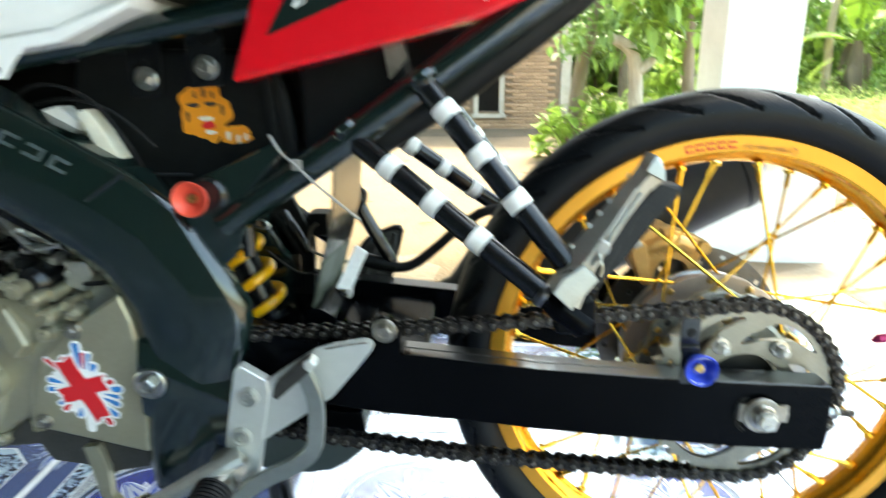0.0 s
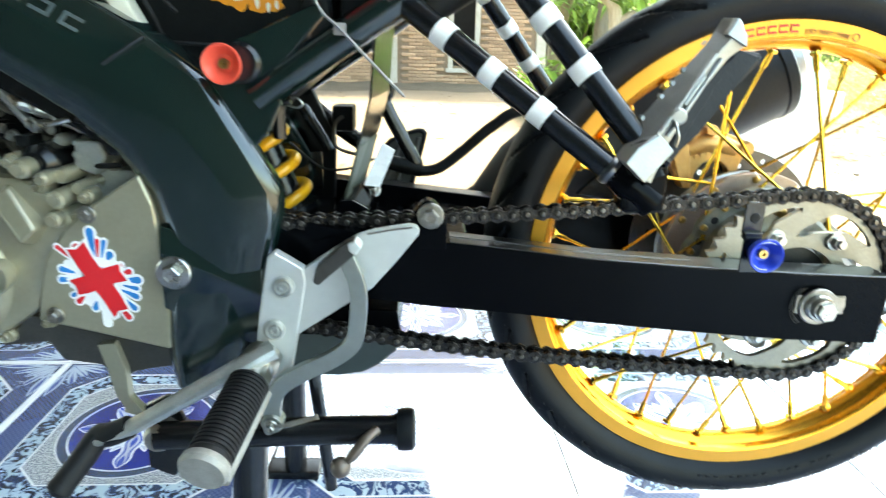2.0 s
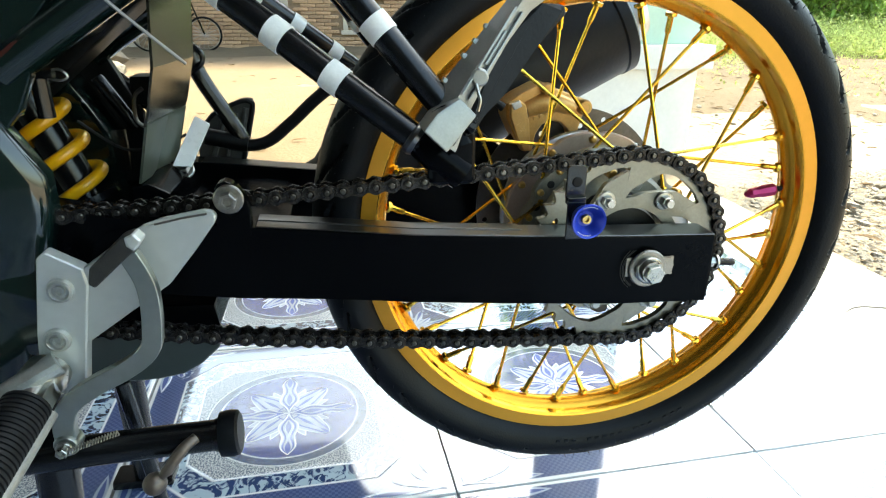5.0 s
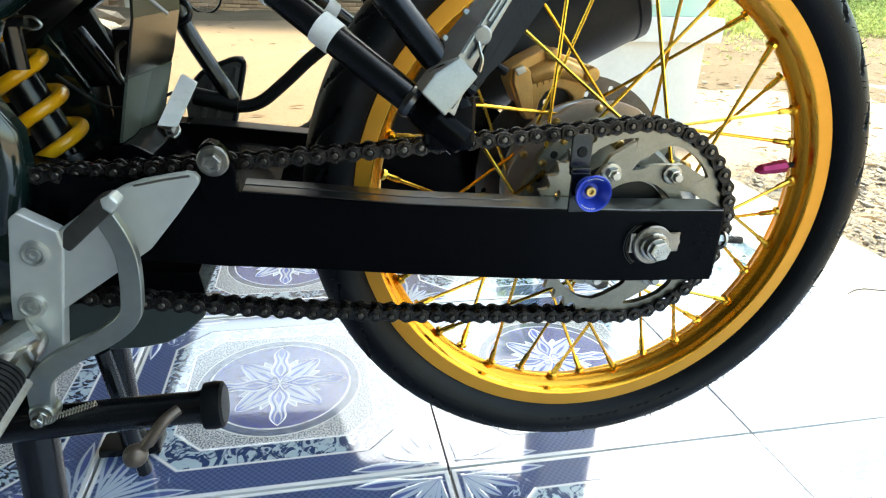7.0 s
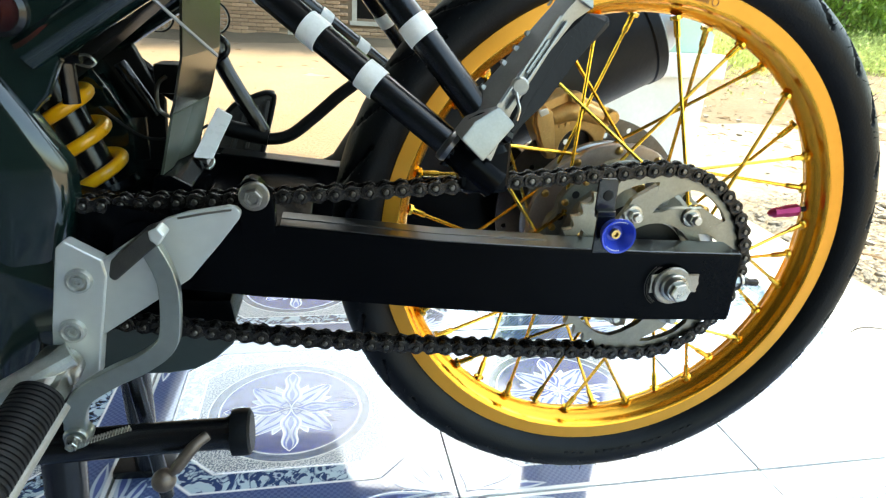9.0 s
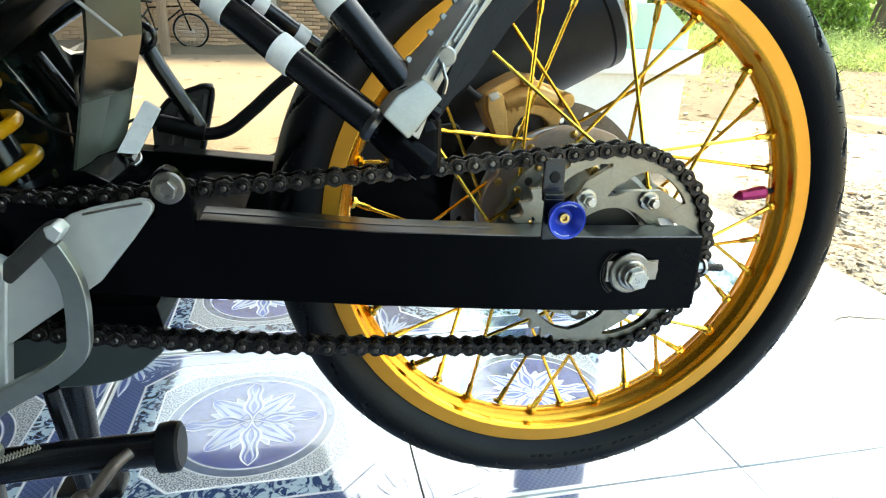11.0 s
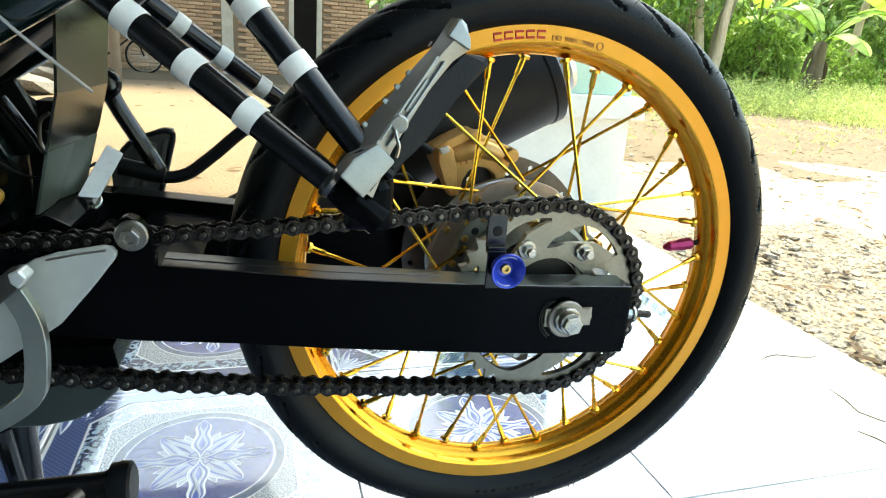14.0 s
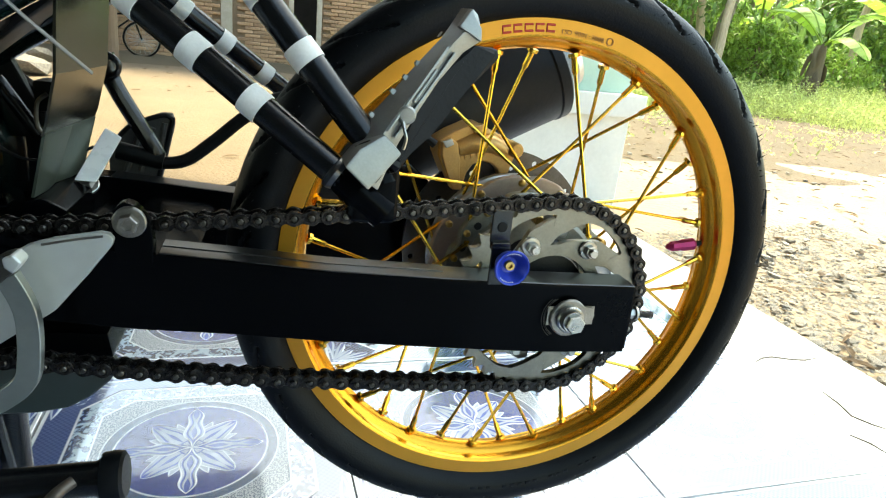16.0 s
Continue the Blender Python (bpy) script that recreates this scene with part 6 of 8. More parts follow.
for pts in ([(-0.786, -0.067, 0.541), (-0.781, -0.068, 0.528), (-0.777, -0.068, 0.513)], [(-0.772, -0.064, 0.536), (-0.765, -0.064, 0.520), (-0.760, -0.063, 0.508)], [(-0.800, -0.066, 0.549), (-0.790, -0.067, 0.540), (-0.784, -0.067, 0.530)]):
    part("head_rib", tube(smooth_line(pts, 4), 0.0030, 10), M_ALU, head)
part("intake_pipe", tube(smooth_line([(-0.748, -0.030, 0.545), (-0.744, -0.034, 0.518), (-0.735, -0.034, 0.492)], 4), 0.0135, 18), M_SUMP, head, "dull dark intake pipe")
part("intake_flange", prism([(-0.762, 0.503), (-0.726, 0.508), (-0.716, 0.494), (-0.722, 0.483), (-0.754, 0.486)], -0.056, -0.030, 0.003), M_CAST, head)
for x, z in ((-0.754, 0.498), (-0.728, 0.503), (-0.720, 0.488), (-0.738, 0.492)):
    b_ = bolt(0.0040, 0.007, 1.5)
    b_.transform(Matrix.Translation((x, -0.056, z)))
    part("flange_bolt", b_, M_STEEL, head)
part("head_step", lathe([(0.0285, -0.064), (0.0305, -0.074), (0.0345, -0.076), (0.0375, -0.072), (0.0385, -0.060)], 44, (-0.860, 0, 0.520)), M_CAST, head, "rounded cast collar")
for k in range(4):
    part("head_fin", tube(smooth_line([(-0.905 + 0.012 * k, -0.066, 0.552 + 0.007 * k), (-0.875 + 0.012 * k, -0.071, 0.562 + 0.004 * k), (-0.840 + 0.010 * k, -0.066, 0.566 + 0.001 * k)], 4), 0.0026, 8), M_CAST, head)
part("starter_motor", lathe([(0, -0.090), (0.011, -0.088), (0.016, -0.082), (0.017, -0.076), (0.017, -0.02)], 32, (-0.645, 0, 0.448)), M_BLACK, eng, "black starter motor")
part("starter_bracket", prism([(-0.620, 0.466), (-0.600, 0.466), (-0.596, 0.452), (-0.606, 0.436), (-0.624, 0.444)], -0.070, -0.03, 0.004, 3), M_CAST, eng)
part("bright_strut", tube([(-0.689, -0.05, 0.508), (-0.668, -0.052, 0.482), (-0.658, -0.052, 0.470)], 0.0042, 10), M_ALU, eng)
for x, z, r in ((-0.664, 0.494, 0.005), (-0.650, 0.490, 0.006), (-0.634, 0.482, 0.005), (-0.618, 0.476, 0.005)):
    part("hose_clip", tube([(x - 0.008, -0.056, z + 0.006), (x, -0.060, z), (x + 0.010, -0.056, z - 0.004)], r, 10), M_STEEL, eng)
rnd = random.Random(5)
for k in range(78):
    x, z = -0.742 + 0.150 * rnd.random(), 0.432 + 0.056 * rnd.random()
    z -= 0.10 * max(0, x + 0.66)
    kind = k % 6
    y = -0.084 + 0.04 * rnd.random()
    r = 0.0022 + 0.0036 * rnd.random()
    if kind in (0, 4):
        bm = lathe([(0, 0.0), (r * 0.7, 0.0), (r, 0.004), (r, 0.02), (0, 0.02)], 14, (x, y, z))
    elif kind in (1, 5):
        a = rnd.uniform(-1.2, 0.4)
        bm = tube(smooth_line([(x - 0.016 * math.cos(a), y + 0.01, z - 0.016 * math.sin(a)), (x, y, z), (x + 0.016 * math.cos(a), y + 0.004, z + 0.014 * math.sin(a))], 3), r * 0.6, 8)
    elif kind == 2:
        bm = bolt(r * 0.9, 0.008, 1.4)
        bm.transform(Matrix.Translation((x, y, z)))
    else:
        bm = box(x - r * 1.3, x + r * 1.3, y, y + 0.02, z - r, z + r, 0.0012)
    part("carburettor_part", bm, (M_CAST, M_STEEL, M_STEEL, M_PLASTIC, M_DULL, M_RUBBER)[kind], eng)
# black block added as the deep shade between carburettor parts
part("engine_shade_fill", prism([(-0.76, 0.49), (-0.70, 0.512), (-0.66, 0.494), (-0.60, 0.462), (-0.56, 0.44), (-0.58, 0.40), (-0.74, 0.42)], -0.030, 0.06, 0.004), M_PLASTIC, eng, "black filler for the shade behind the carburettor")
cable = part("clutch_cable", tube(smooth_line([(-0.95, -0.085, 0.438), (-0.87, -0.092, 0.454), (-0.80, -0.093, 0.468), (-0.728, -0.092, 0.4875)], 6), 0.0038, 10), M_RUBBER, eng, "black clutch cable")
part("cable_end", tube([(-0.730, -0.092, 0.487), (-0.712, -0.092, 0.4855), (-0.711, -0.092, 0.4855), (-0.690, -0.092, 0.4825), (-0.689, -0.092, 0.482), (-0.662, -0.090, 0.478)], [0.0042, 0.0042, 0.0028, 0.0028, 0.0040, 0.0040], 10), M_STEEL, cable, "bright cable end")
part("lower_case", prism([(-0.672, 0.316), (-0.55, 0.296), (-0.55, 0.268), (-0.585, 0.262), (-0.60, 0.25), (-0.615, 0.268), (-0.648, 0.272), (-0.658, 0.290), (-0.70, 0.285)], -0.090, -0.02, 0.003), M_SUMP, eng, "dark grey lower case")
part("cable_bracket", join(prism([(-0.612, 0.292), (-0.597, 0.294), (-0.590, 0.268), (-0.590, 0.240), (-0.578, 0.224), (-0.592, 0.222), (-0.602, 0.240), (-0.606, 0.266)], -0.098, -0.088, 0.002), tube(smooth_line([(-0.596, -0.095, 0.226), (-0.575, -0.096, 0.2215), (-0.545, -0.098, 0.2225)], 4), 0.0028, 8)), M_ENGINE, eng, "bent steel bracket")

# inside of the bike, dark parts between the frame halves
part("inner_body", prism([(-0.56, 0.27), (-0.47, 0.27), (-0.475, 0.40), (-0.50, 0.53), (-0.56, 0.50), (-0.60, 0.45)], 0.035, 0.09, 0.006), M_PLASTIC, bike)
part("inner_fender", prism([(-0.52, 0.54), (-0.455, 0.515), (-0.425, 0.45), (-0.428, 0.38), (-0.52, 0.38)], 0.088, 0.1, 0.004), M_PLASTIC, bike, "black inner fender")
part("swingarm_yoke", prism([(-0.45, 0.352), (-0.46, 0.385), (-0.36, 0.380), (-0.335, 0.37), (-0.335, 0.345), (-0.36, 0.340)], -0.070, 0.095, 0.004), M_ARM, bike, "black swingarm yoke")
part("mud_flap", prism([(-0.345, 0.385), (-0.285, 0.378), (-0.285, 0.335), (-0.345, 0.335)], -0.055, 0.095, 0.004), M_ARM, bike)

# shock absorber
sa, sb = Vector((-0.506, 0.0, 0.530)), Vector((-0.4565, 0.0, 0.395))
ax = (sb - sa).normalized()
e1 = Vector((0, -1, 0))
e2 = ax.cross(e1).normalized()
coil = []
for k in range(148):
    f = 0.004 + 0.136 * k / 147
    a = 2 * math.pi * f / 0.0285 + 1.32
    coil.append(sa + ax * f + 0.0215 * (math.cos(a) * e1 + math.sin(a) * e2))
shock = part("shock_absorber", join(tube([sa, sa.lerp(sb, 0.55)], 0.0135, 20), tube([sa.lerp(sb, 0.5), sb], 0.0085, 16), lathe([(0, 0), (0.027, 0), (0.027, 0.006), (0, 0.006)], 28, sb, ax), tube([sa, sa.lerp(sb, 0.96)], 0.0145, 24)), M_BLACK, bike, "black shock absorber")
part("spring", tube(coil, 0.0052, 12), M_YELLOW, shock, "yellow coil spring")
part("cotter_pin", tube(smooth_line([(-0.448, -0.06, 0.502), (-0.436, -0.062, 0.505), (-0.430, -0.062, 0.500), (-0.436, -0.062, 0.497), (-0.448, -0.06, 0.5005)], 4), 0.0010, 6), M_STEEL, shock)
part("linkage_bolt", join(tube([(-0.452, -0.055, 0.512), (-0.452, -0.055, 0.470)], 0.006, 12), tube([(-0.466, -0.06, 0.502), (-0.440, -0.06, 0.502)], 0.004, 10)), M_BLACK, shock)

# rider's foot bracket
fb_ = part("foot_bracket", prism([(-0.4525, 0.3835), (-0.4465, 0.3885), (-0.4240, 0.3745), (-0.4225, 0.362), (-0.431, 0.318), (-0.4375, 0.282), (-0.450, 0.272), (-0.470, 0.277), (-0.4635, 0.325)], -0.1205, -0.108, 0.0022, 3), M_GREYPAINT, bike, "silver-grey foot bracket")
for x, z in ((-0.4405, 0.3595), (-0.4500, 0.3205)):
    part("bracket_bolt", lathe([(0.0108, -0.1202), (0.0106, -0.1190), (0.0094, -0.1190), (0.0090, -0.1225), (0.0084, -0.1240), (0.0066, -0.1245), (0.0054, -0.1228), (0.0042, -0.1228), (0.0038, -0.1248), (0.0022, -0.1248), (0.0015, -0.1232), (0, -0.1232)], 32, (x, 0, z)), M_CAST, fb_, "ringed dull alloy bracket bolt")
hg = part("heel_guard", prism([(-0.4265, 0.3725), (-0.400, 0.391), (-0.380, 0.404), (-0.366, 0.4085), (-0.3380, 0.4135), (-0.3325, 0.4125), (-0.3298, 0.4090), (-0.3308, 0.4045), (-0.346, 0.3845), (-0.368, 0.358), (-0.400, 0.336), (-0.4335, 0.313), (-0.4290, 0.345)], -0.1185, -0.1120, 0.0020, 2), M_GREYPAINT, bike, "silver-grey heel guard plate")
part("guard_bead", tube([(-0.372, -0.1184, 0.4045), (-0.352, -0.1184, 0.4085), (-0.336, -0.1184, 0.4108)], 0.0009, 6), M_DULL, hg)


def flat_bar(pts, half, y0, y1, bevel, seg=3):
    """A flat bar of even width along points in x and z."""
    p = [Vector((q.x, 0, q.z)) for q in smooth_line([(x, 0, z) for x, z in pts], 5)]
    left, right_ = [], []
    for k in range(len(p)):
        d = (p[min(k + 1, len(p) - 1)] - p[max(k - 1, 0)]).normalized()
        w = half[0] + (half[1] - half[0]) * k / (len(p) - 1)
        left.append((p[k].x - d.z * w, p[k].z + d.x * w))
        right_.append((p[k].x + d.z * w, p[k].z - d.x * w))
    return prism(left + right_[::-1], y0, y1, bevel, seg)


lev = part("stand_lever", flat_bar([(-0.3865, 0.3905), (-0.3800, 0.3745), (-0.3775, 0.3600), (-0.3785, 0.3370), (-0.3830, 0.3170), (-0.3990, 0.3030), (-0.4240, 0.2900), (-0.4440, 0.2760), (-0.4515, 0.2590), (-0.4520, 0.2400)], (0.0064, 0.0076), -0.1405, -0.1320, 0.0026), M_LEVER, bike, "flat bent grey-green stand lever")
part("lever_boss", lathe([(0, -0.1435), (0.0078, -0.1430), (0.0092, -0.1405), (0.0092, -0.130), (0, -0.130)], 28, (-0.4520, 0, 0.2425)), M_LEVER, lev)
part("lever_pad", prism([(-0.4115, 0.3735), (-0.4075, 0.3705), (-0.3790, 0.3960), (-0.3745, 0.4040), (-0.3790, 0.4085), (-0.3860, 0.4060), (-0.4090, 0.3850)], -0.1480, -0.1340, 0.0022, 3), M_TREAD, lev, "worn dark tread plate")
part("pad_end", prism([(-0.3835, 0.3995), (-0.3785, 0.3955), (-0.3730, 0.4030), (-0.3775, 0.4085), (-0.3840, 0.4060)], -0.1490, -0.1345, 0.0024, 3), M_GREYPAINT, lev, "bare silver end of the tread")
b_ = bolt(0.0044, 0.0075, 1.35)
b_.transform(Matrix.Translation((-0.4520, -0.1445, 0.2430)))
part("lever_bolt", b_, M_STEEL, lev)
part("lever_spring", tube([(-0.4520 + 0.0007 * k, -0.150 + 0.002 * math.sin(2.1 * k), 0.2430 + 0.0025 * math.cos(2.1 * k) + 0.00022 * k) for k in range(60)], 0.0006, 5), M_STEEL, lev)
peg_a, peg_b = Vector((-0.4615, -0.130, 0.294)), Vector((-0.4775, -0.238, 0.263))
pd = (peg_b - peg_a).normalized()
peg = part("foot_peg", join(lathe([(0, -0.010), (0.0155, -0.010), (0.0165, 0.0), (0.0145, 0.008), (0.0105, 0.012), (0.0105, 0.026), (0, 0.026)], 32, peg_a, pd), box(-0.4665, -0.4535, -0.160, -0.138, 0.278, 0.296, 0.002)), M_STEEL, bike, "hinged steel foot peg")
up_ = pd.cross(Vector((1, 0, 0))).normalized()
for sx in (-1, 1):
    prong = box(-0.0026, 0.0026, -0.002, 0.026, -0.0085, 0.0085, 0.0012)
    prong.transform(Matrix.Translation(peg_a + pd * 0.006 + Vector((0.0105 * sx, 0, 0))) @ Matrix((Vector((1, 0, 0)), pd, up_)).transposed().to_4x4())
    part("clevis_prong", prong, M_STEEL, peg, "square steel hinge prong")
prof = [(0.010, 0.022)]
for k in range(19):
    h0 = 0.024 + 0.0037 * k
    prof += [(0.0166, h0), (0.0166, h0 + 0.0022), (0.0153, h0 + 0.0026), (0.0153, h0 + 0.0034)]
prof += [(0.0168, 0.096), (0.0172, 0.103), (0.012, 0.1035), (0, 0.1035)]
part("peg_grip", lathe(prof, 36, peg_a, pd), M_RUBBER, peg, "ribbed black rubber grip")
part("peg_end", join(lathe([(0, 0.101), (0.0180, 0.101), (0.0186, 0.106), (0.0165, 0.1095), (0, 0.1105)], 32, peg_a, pd), tube([peg_a + pd * 0.02 + Vector((0.012, 0, -0.012)), peg_a + pd * 0.104 + Vector((0.012, 0, -0.012))], 0.0045, 10)), surface("scuffed_alloy", (0.30, 0.29, 0.26), 0.5, 0.3, second=(0.20, 0.19, 0.17), scale=90, bump=0.1), peg, "worn pale peg end")
sh = part("shift_lever", tube(smooth_line([(-0.450, -0.128, 0.306), (-0.475, -0.140, 0.295), (-0.520, -0.152, 0.272), (-0.560, -0.158, 0.250), (-0.588, -0.160, 0.239)], 5), [0.0140 - 0.00028 * k for k in range(21)], 14, flat=0.62), M_CAST, bike, "dull grey gear shift lever")
sa_ = Vector((-0.588, -0.157, 0.240))
shd = Vector((-0.45, -0.62, -0.64)).normalized()
part("shift_rubber", join(tube(smooth_line([(-0.562, -0.1575, 0.2495), (-0.578, -0.159, 0.243), sa_, sa_ + shd * 0.02, sa_ + shd * 0.047], 4), 0.0096, 20), lathe([(0, 0.052), (0.005, 0.0515), (0.0098, 0.048), (0.0102, 0.044), (0.0092, 0.040)], 24, sa_, shd)), M_RUBBER, sh, "smooth black shift rubber")

M_HANGER = surface("slate_green_paint", (0.032, 0.044, 0.045), 0.35, second=(0.042, 0.056, 0.057), scale=14, bump=0.03)
# centre stand, carrying the bike
st = part("centre_stand", join(
    tube([(-0.560, -0.118, 0.214), (-0.50, -0.118, 0.217), (-0.40, -0.119, 0.2225), (-0.352, -0.12, 0.2245), (-0.342, -0.12, 0.225), (-0.3335, -0.12, 0.2255)], [0.0125, 0.0125, 0.0125, 0.0125, 0.0175, 0.0178], 20),
    tube([(-0.485, -0.085, 0.30), (-0.487, -0.090, 0.20), (-0.493, -0.110, 0.0)], [0.018, 0.017, 0.014], 14),
    tube([(-0.485, 0.085, 0.30), (-0.487, 0.090, 0.20), (-0.493, 0.110, 0.0)], [0.018, 0.017, 0.014], 14),
    tube([(-0.486, -0.088, 0.235), (-0.486, 0.088, 0.235)], 0.014, 14),
    tube([(-0.425, -0.09, 0.262), (-0.418, -0.088, 0.19), (-0.413, -0.086, 0.135)], 0.006, 10),
    box(-0.530, -0.46, -0.128, -0.094, 0.0, 0.012, 0.004), box(-0.530, -0.46, 0.094, 0.128, 0.0, 0.012, 0.004),
    prism([(-0.575, 0.235), (-0.555, 0.245), (-0.53, 0.20), (-0.555, 0.16), (-0.578, 0.17)], -0.105, -0.095, 0.003)), M_BLACK, bike, "black steel centre stand resting on the tiles")
part("stand_end", lathe([(0, 0.0032), (0.0150, 0.0030), (0.0178, 0.0012), (0.0186, -0.004), (0.0180, -0.012)], 28, (-0.3345, -0.12, 0.2255), Vector((1, 0, 0.05)).normalized()), M_TYRE, st, "matt black rubber end")
part("stand_pivot", lathe([(0, -0.128), (0.010, -0.127), (0.013, -0.122), (0.013, -0.10), (0, -0.10)], 28, (-0.558, 0, 0.2135)), M_DULL, st, "worn pivot cap")
part("stand_hook", tube(smooth_line([(-0.3640, -0.130, 0.2310), (-0.3730, -0.138, 0.2270), (-0.3850, -0.144, 0.2130), (-0.3925, -0.145, 0.2060)], 4), [0.0042] * 4 + [0.0046] * 5 + [0.0034] * 4, 12), M_BRONZE, st, "bent rod of the stand")
part("hook_ball", lathe([(0.0090 * math.cos(a), 0.0090 * math.sin(a)) for a in (-math.pi / 2 + math.pi * k / 14 for k in range(15))], 28, (-0.3946, -0.1455, 0.2035)), M_BRONZE, st, "bronze ball end")
part("stand_stop", prism([(-0.440, 0.290), (-0.352, 0.289), (-0.347, 0.296), (-0.350, 0.316), (-0.440, 0.320)], -0.068, 0.02, 0.003), M_ARM, bike, "black stop block")
part("hanger_plate", prism([(-0.465, 0.292), (-0.40, 0.295), (-0.358, 0.293), (-0.3490, 0.286), (-0.3500, 0.274), (-0.3670, 0.2585), (-0.383, 0.2495), (-0.405, 0.246), (-0.43, 0.246), (-0.47, 0.255)], -0.065, -0.045, 0.004, 3), M_HANGER, bike, "dark rounded hanger plate")

# far side: steel heat plate, clamp, hose, lugged rubber guard, silencer, caliper
M_PLATE = surface("polished_steel_plate", (0.105, 0.098, 0.070), 0.20, 0.9, second=(0.06, 0.058, 0.042), scale=26, bump=0.03, rough_var=0.10, stretch=(1, 1, 3), amount=0.9)
# grey-green here is the reflection on the plate's lower fold, put into the colour
M_FOLD = surface("reflection_tinted_steel", (0.145, 0.17, 0.135), 0.36, 0.65, second=(0.06, 0.075, 0.058), scale=40, bump=0.05, amount=0.9)
M_GREYRUBBER = surface("dusty_grey_rubber", (0.085, 0.083, 0.072), 0.7, second=(0.035, 0.034, 0.030), scale=50, bump=0.2, amount=0.9)
pl = []
for z, x, bow in ((0.585, -0.3640, 0.0), (0.505, -0.3708, 0.0), (0.470, -0.3800, 0.0), (0.461, -0.3835, 0.0), (0.415, -0.3965, 0.0)):
    edge = -0.055 + 0.12 * max(0, 0.50 - z)
    pl.append([(x - 0.0025 * (1 - f) + d_ + 0.006 * f, edge + (0.049 - edge) * f, z) for d_ in (0.0, -0.002) for f in (0, 0.25, 0.5, 0.75, 1.0)])


def bent_plate(rows_):
    bm = bmesh.new()
    vs = [[bm.verts.new(c) for c in r] for r in rows_]
    for p, q in zip(vs, vs[1:]):
        for j in (0, 1, 2, 3, 5, 6, 7, 8):
            bm.faces.new((p[j], p[j + 1], q[j + 1], q[j]))
        bm.faces.new((p[0], p[5], q[5], q[0]))
        bm.faces.new((p[4], p[9], q[9], q[4]))
    for p in (vs[0], vs[-1]):
        bm.faces.new(p[:5] + p[:4:-1])
    return bm


hp = part("heat_plate", bent_plate(pl[:4]), M_PLATE, bike, "polished steel bracket plate", smooth=8)
part("lower_plate", bent_plate([[(x + 0.0012, y, z + 0.0015) for x, y, z in pl[3]], [(x + 0.0012 - 0.004 * (k % 5 == 2), y, z) for k, (x, y, z) in enumerate(pl[4])]]), M_FOLD, hp, "lower fold of the steel plate, coloured like its grey-green reflection", smooth=8)
clamp = prism([(-0.3735, 0.4501), (-0.3591, 0.4435), (-0.3722, 0.4125), (-0.3888, 0.4135)], 0.038, 0.044, 0.0012)
for v in clamp.verts:
    v.co.y += 1.2 * (v.co.z - 0.43)
part("clamp", clamp, M_WHITE, hp, "white painted clamp")
b_ = bolt(0.0065, 0.009, 1.5)
b_.transform(Matrix.Translation((-0.3820, 0.030, 0.4060)) @ pose(0, 0, 0, -50))
part("clamp_bolt", b_, M_STEEL, hp)
part("plate_foot", prism([(-0.4080, 0.3860), (-0.3760, 0.3860), (-0.3770, 0.4060), (-0.3930, 0.4150), (-0.4060, 0.4130)], -0.046, 0.030, 0.003), M_ARM, hp, "black bracket foot")
guard = part("guard", prism([(-0.390, 0.380), (-0.390, 0.415), (-0.372, 0.442), (-0.340, 0.456), (-0.329, 0.456), (-0.327, 0.445), (-0.341, 0.390), (-0.350, 0.375)], 0.140, 0.150, 0.003), M_GREYRUBBER, bike, "dusty grey rubber guard with moulded ribs")
for k in range(3):
    part("guard_rib", tube([(-0.376 + 0.0155 * k, 0.139, 0.390 + 0.006 * k), (-0.359 + 0.0115 * k, 0.139, 0.436 + 0.005 * k)], 0.0030, 8), M_GREYRUBBER, guard)
part("guard_edge", tube(smooth_line([(-0.387, 0.140, 0.415), (-0.371, 0.140, 0.439), (-0.341, 0.140, 0.4525), (-0.331, 0.140, 0.4515), (-0.330, 0.140, 0.444), (-0.344, 0.140, 0.390)], 4), 0.0026, 8), M_RUBBER, guard)
hs = part("brake_hose", tube(smooth_line([(-0.160, 0.105, 0.485), (-0.222, 0.10, 0.484), (-0.256, 0.10, 0.464), (-0.288, 0.10, 0.436), (-0.315, 0.10, 0.4165), (-0.345, 0.10, 0.415), (-0.372, 0.10, 0.424)], 6), 0.0062, 12), M_RUBBER, bike, "black brake hose")
part("hose_sleeve", tube([(-0.332, 0.0985, 0.4155), (-0.372, 0.0985, 0.4245)], 0.0085, 14), M_PLASTIC, hs)
for pts, r in (([(-0.378, 0.1, 0.512), (-0.372, 0.1, 0.485), (-0.342, 0.1, 0.430), (-0.338, 0.1, 0.42)], 0.008), ([(-0.50, 0.095, 0.52), (-0.464, 0.1, 0.492), (-0.422, 0.1, 0.460), (-0.40, 0.1, 0.445)], 0.009), ([(-0.458, 0.08, 0.485), (-0.430, 0.08, 0.438)], 0.006), ([(-0.374, 0.085, 0.512), (-0.365, 0.085, 0.506), (-0.366, 0.085, 0.496), (-0.378, 0.085, 0.488)], 0.003)):
    part("far_tube", tube(smooth_line(pts, 5), r, 12), M_BLACK, bike)
part("thin_cable", tube(smooth_line([(-0.46, 0.02, 0.455), (-0.43, 0.03, 0.428), (-0.40, 0.04, 0.428), (-0.38, 0.05, 0.436)], 5), 0.0013, 6), M_RUBBER, bike)
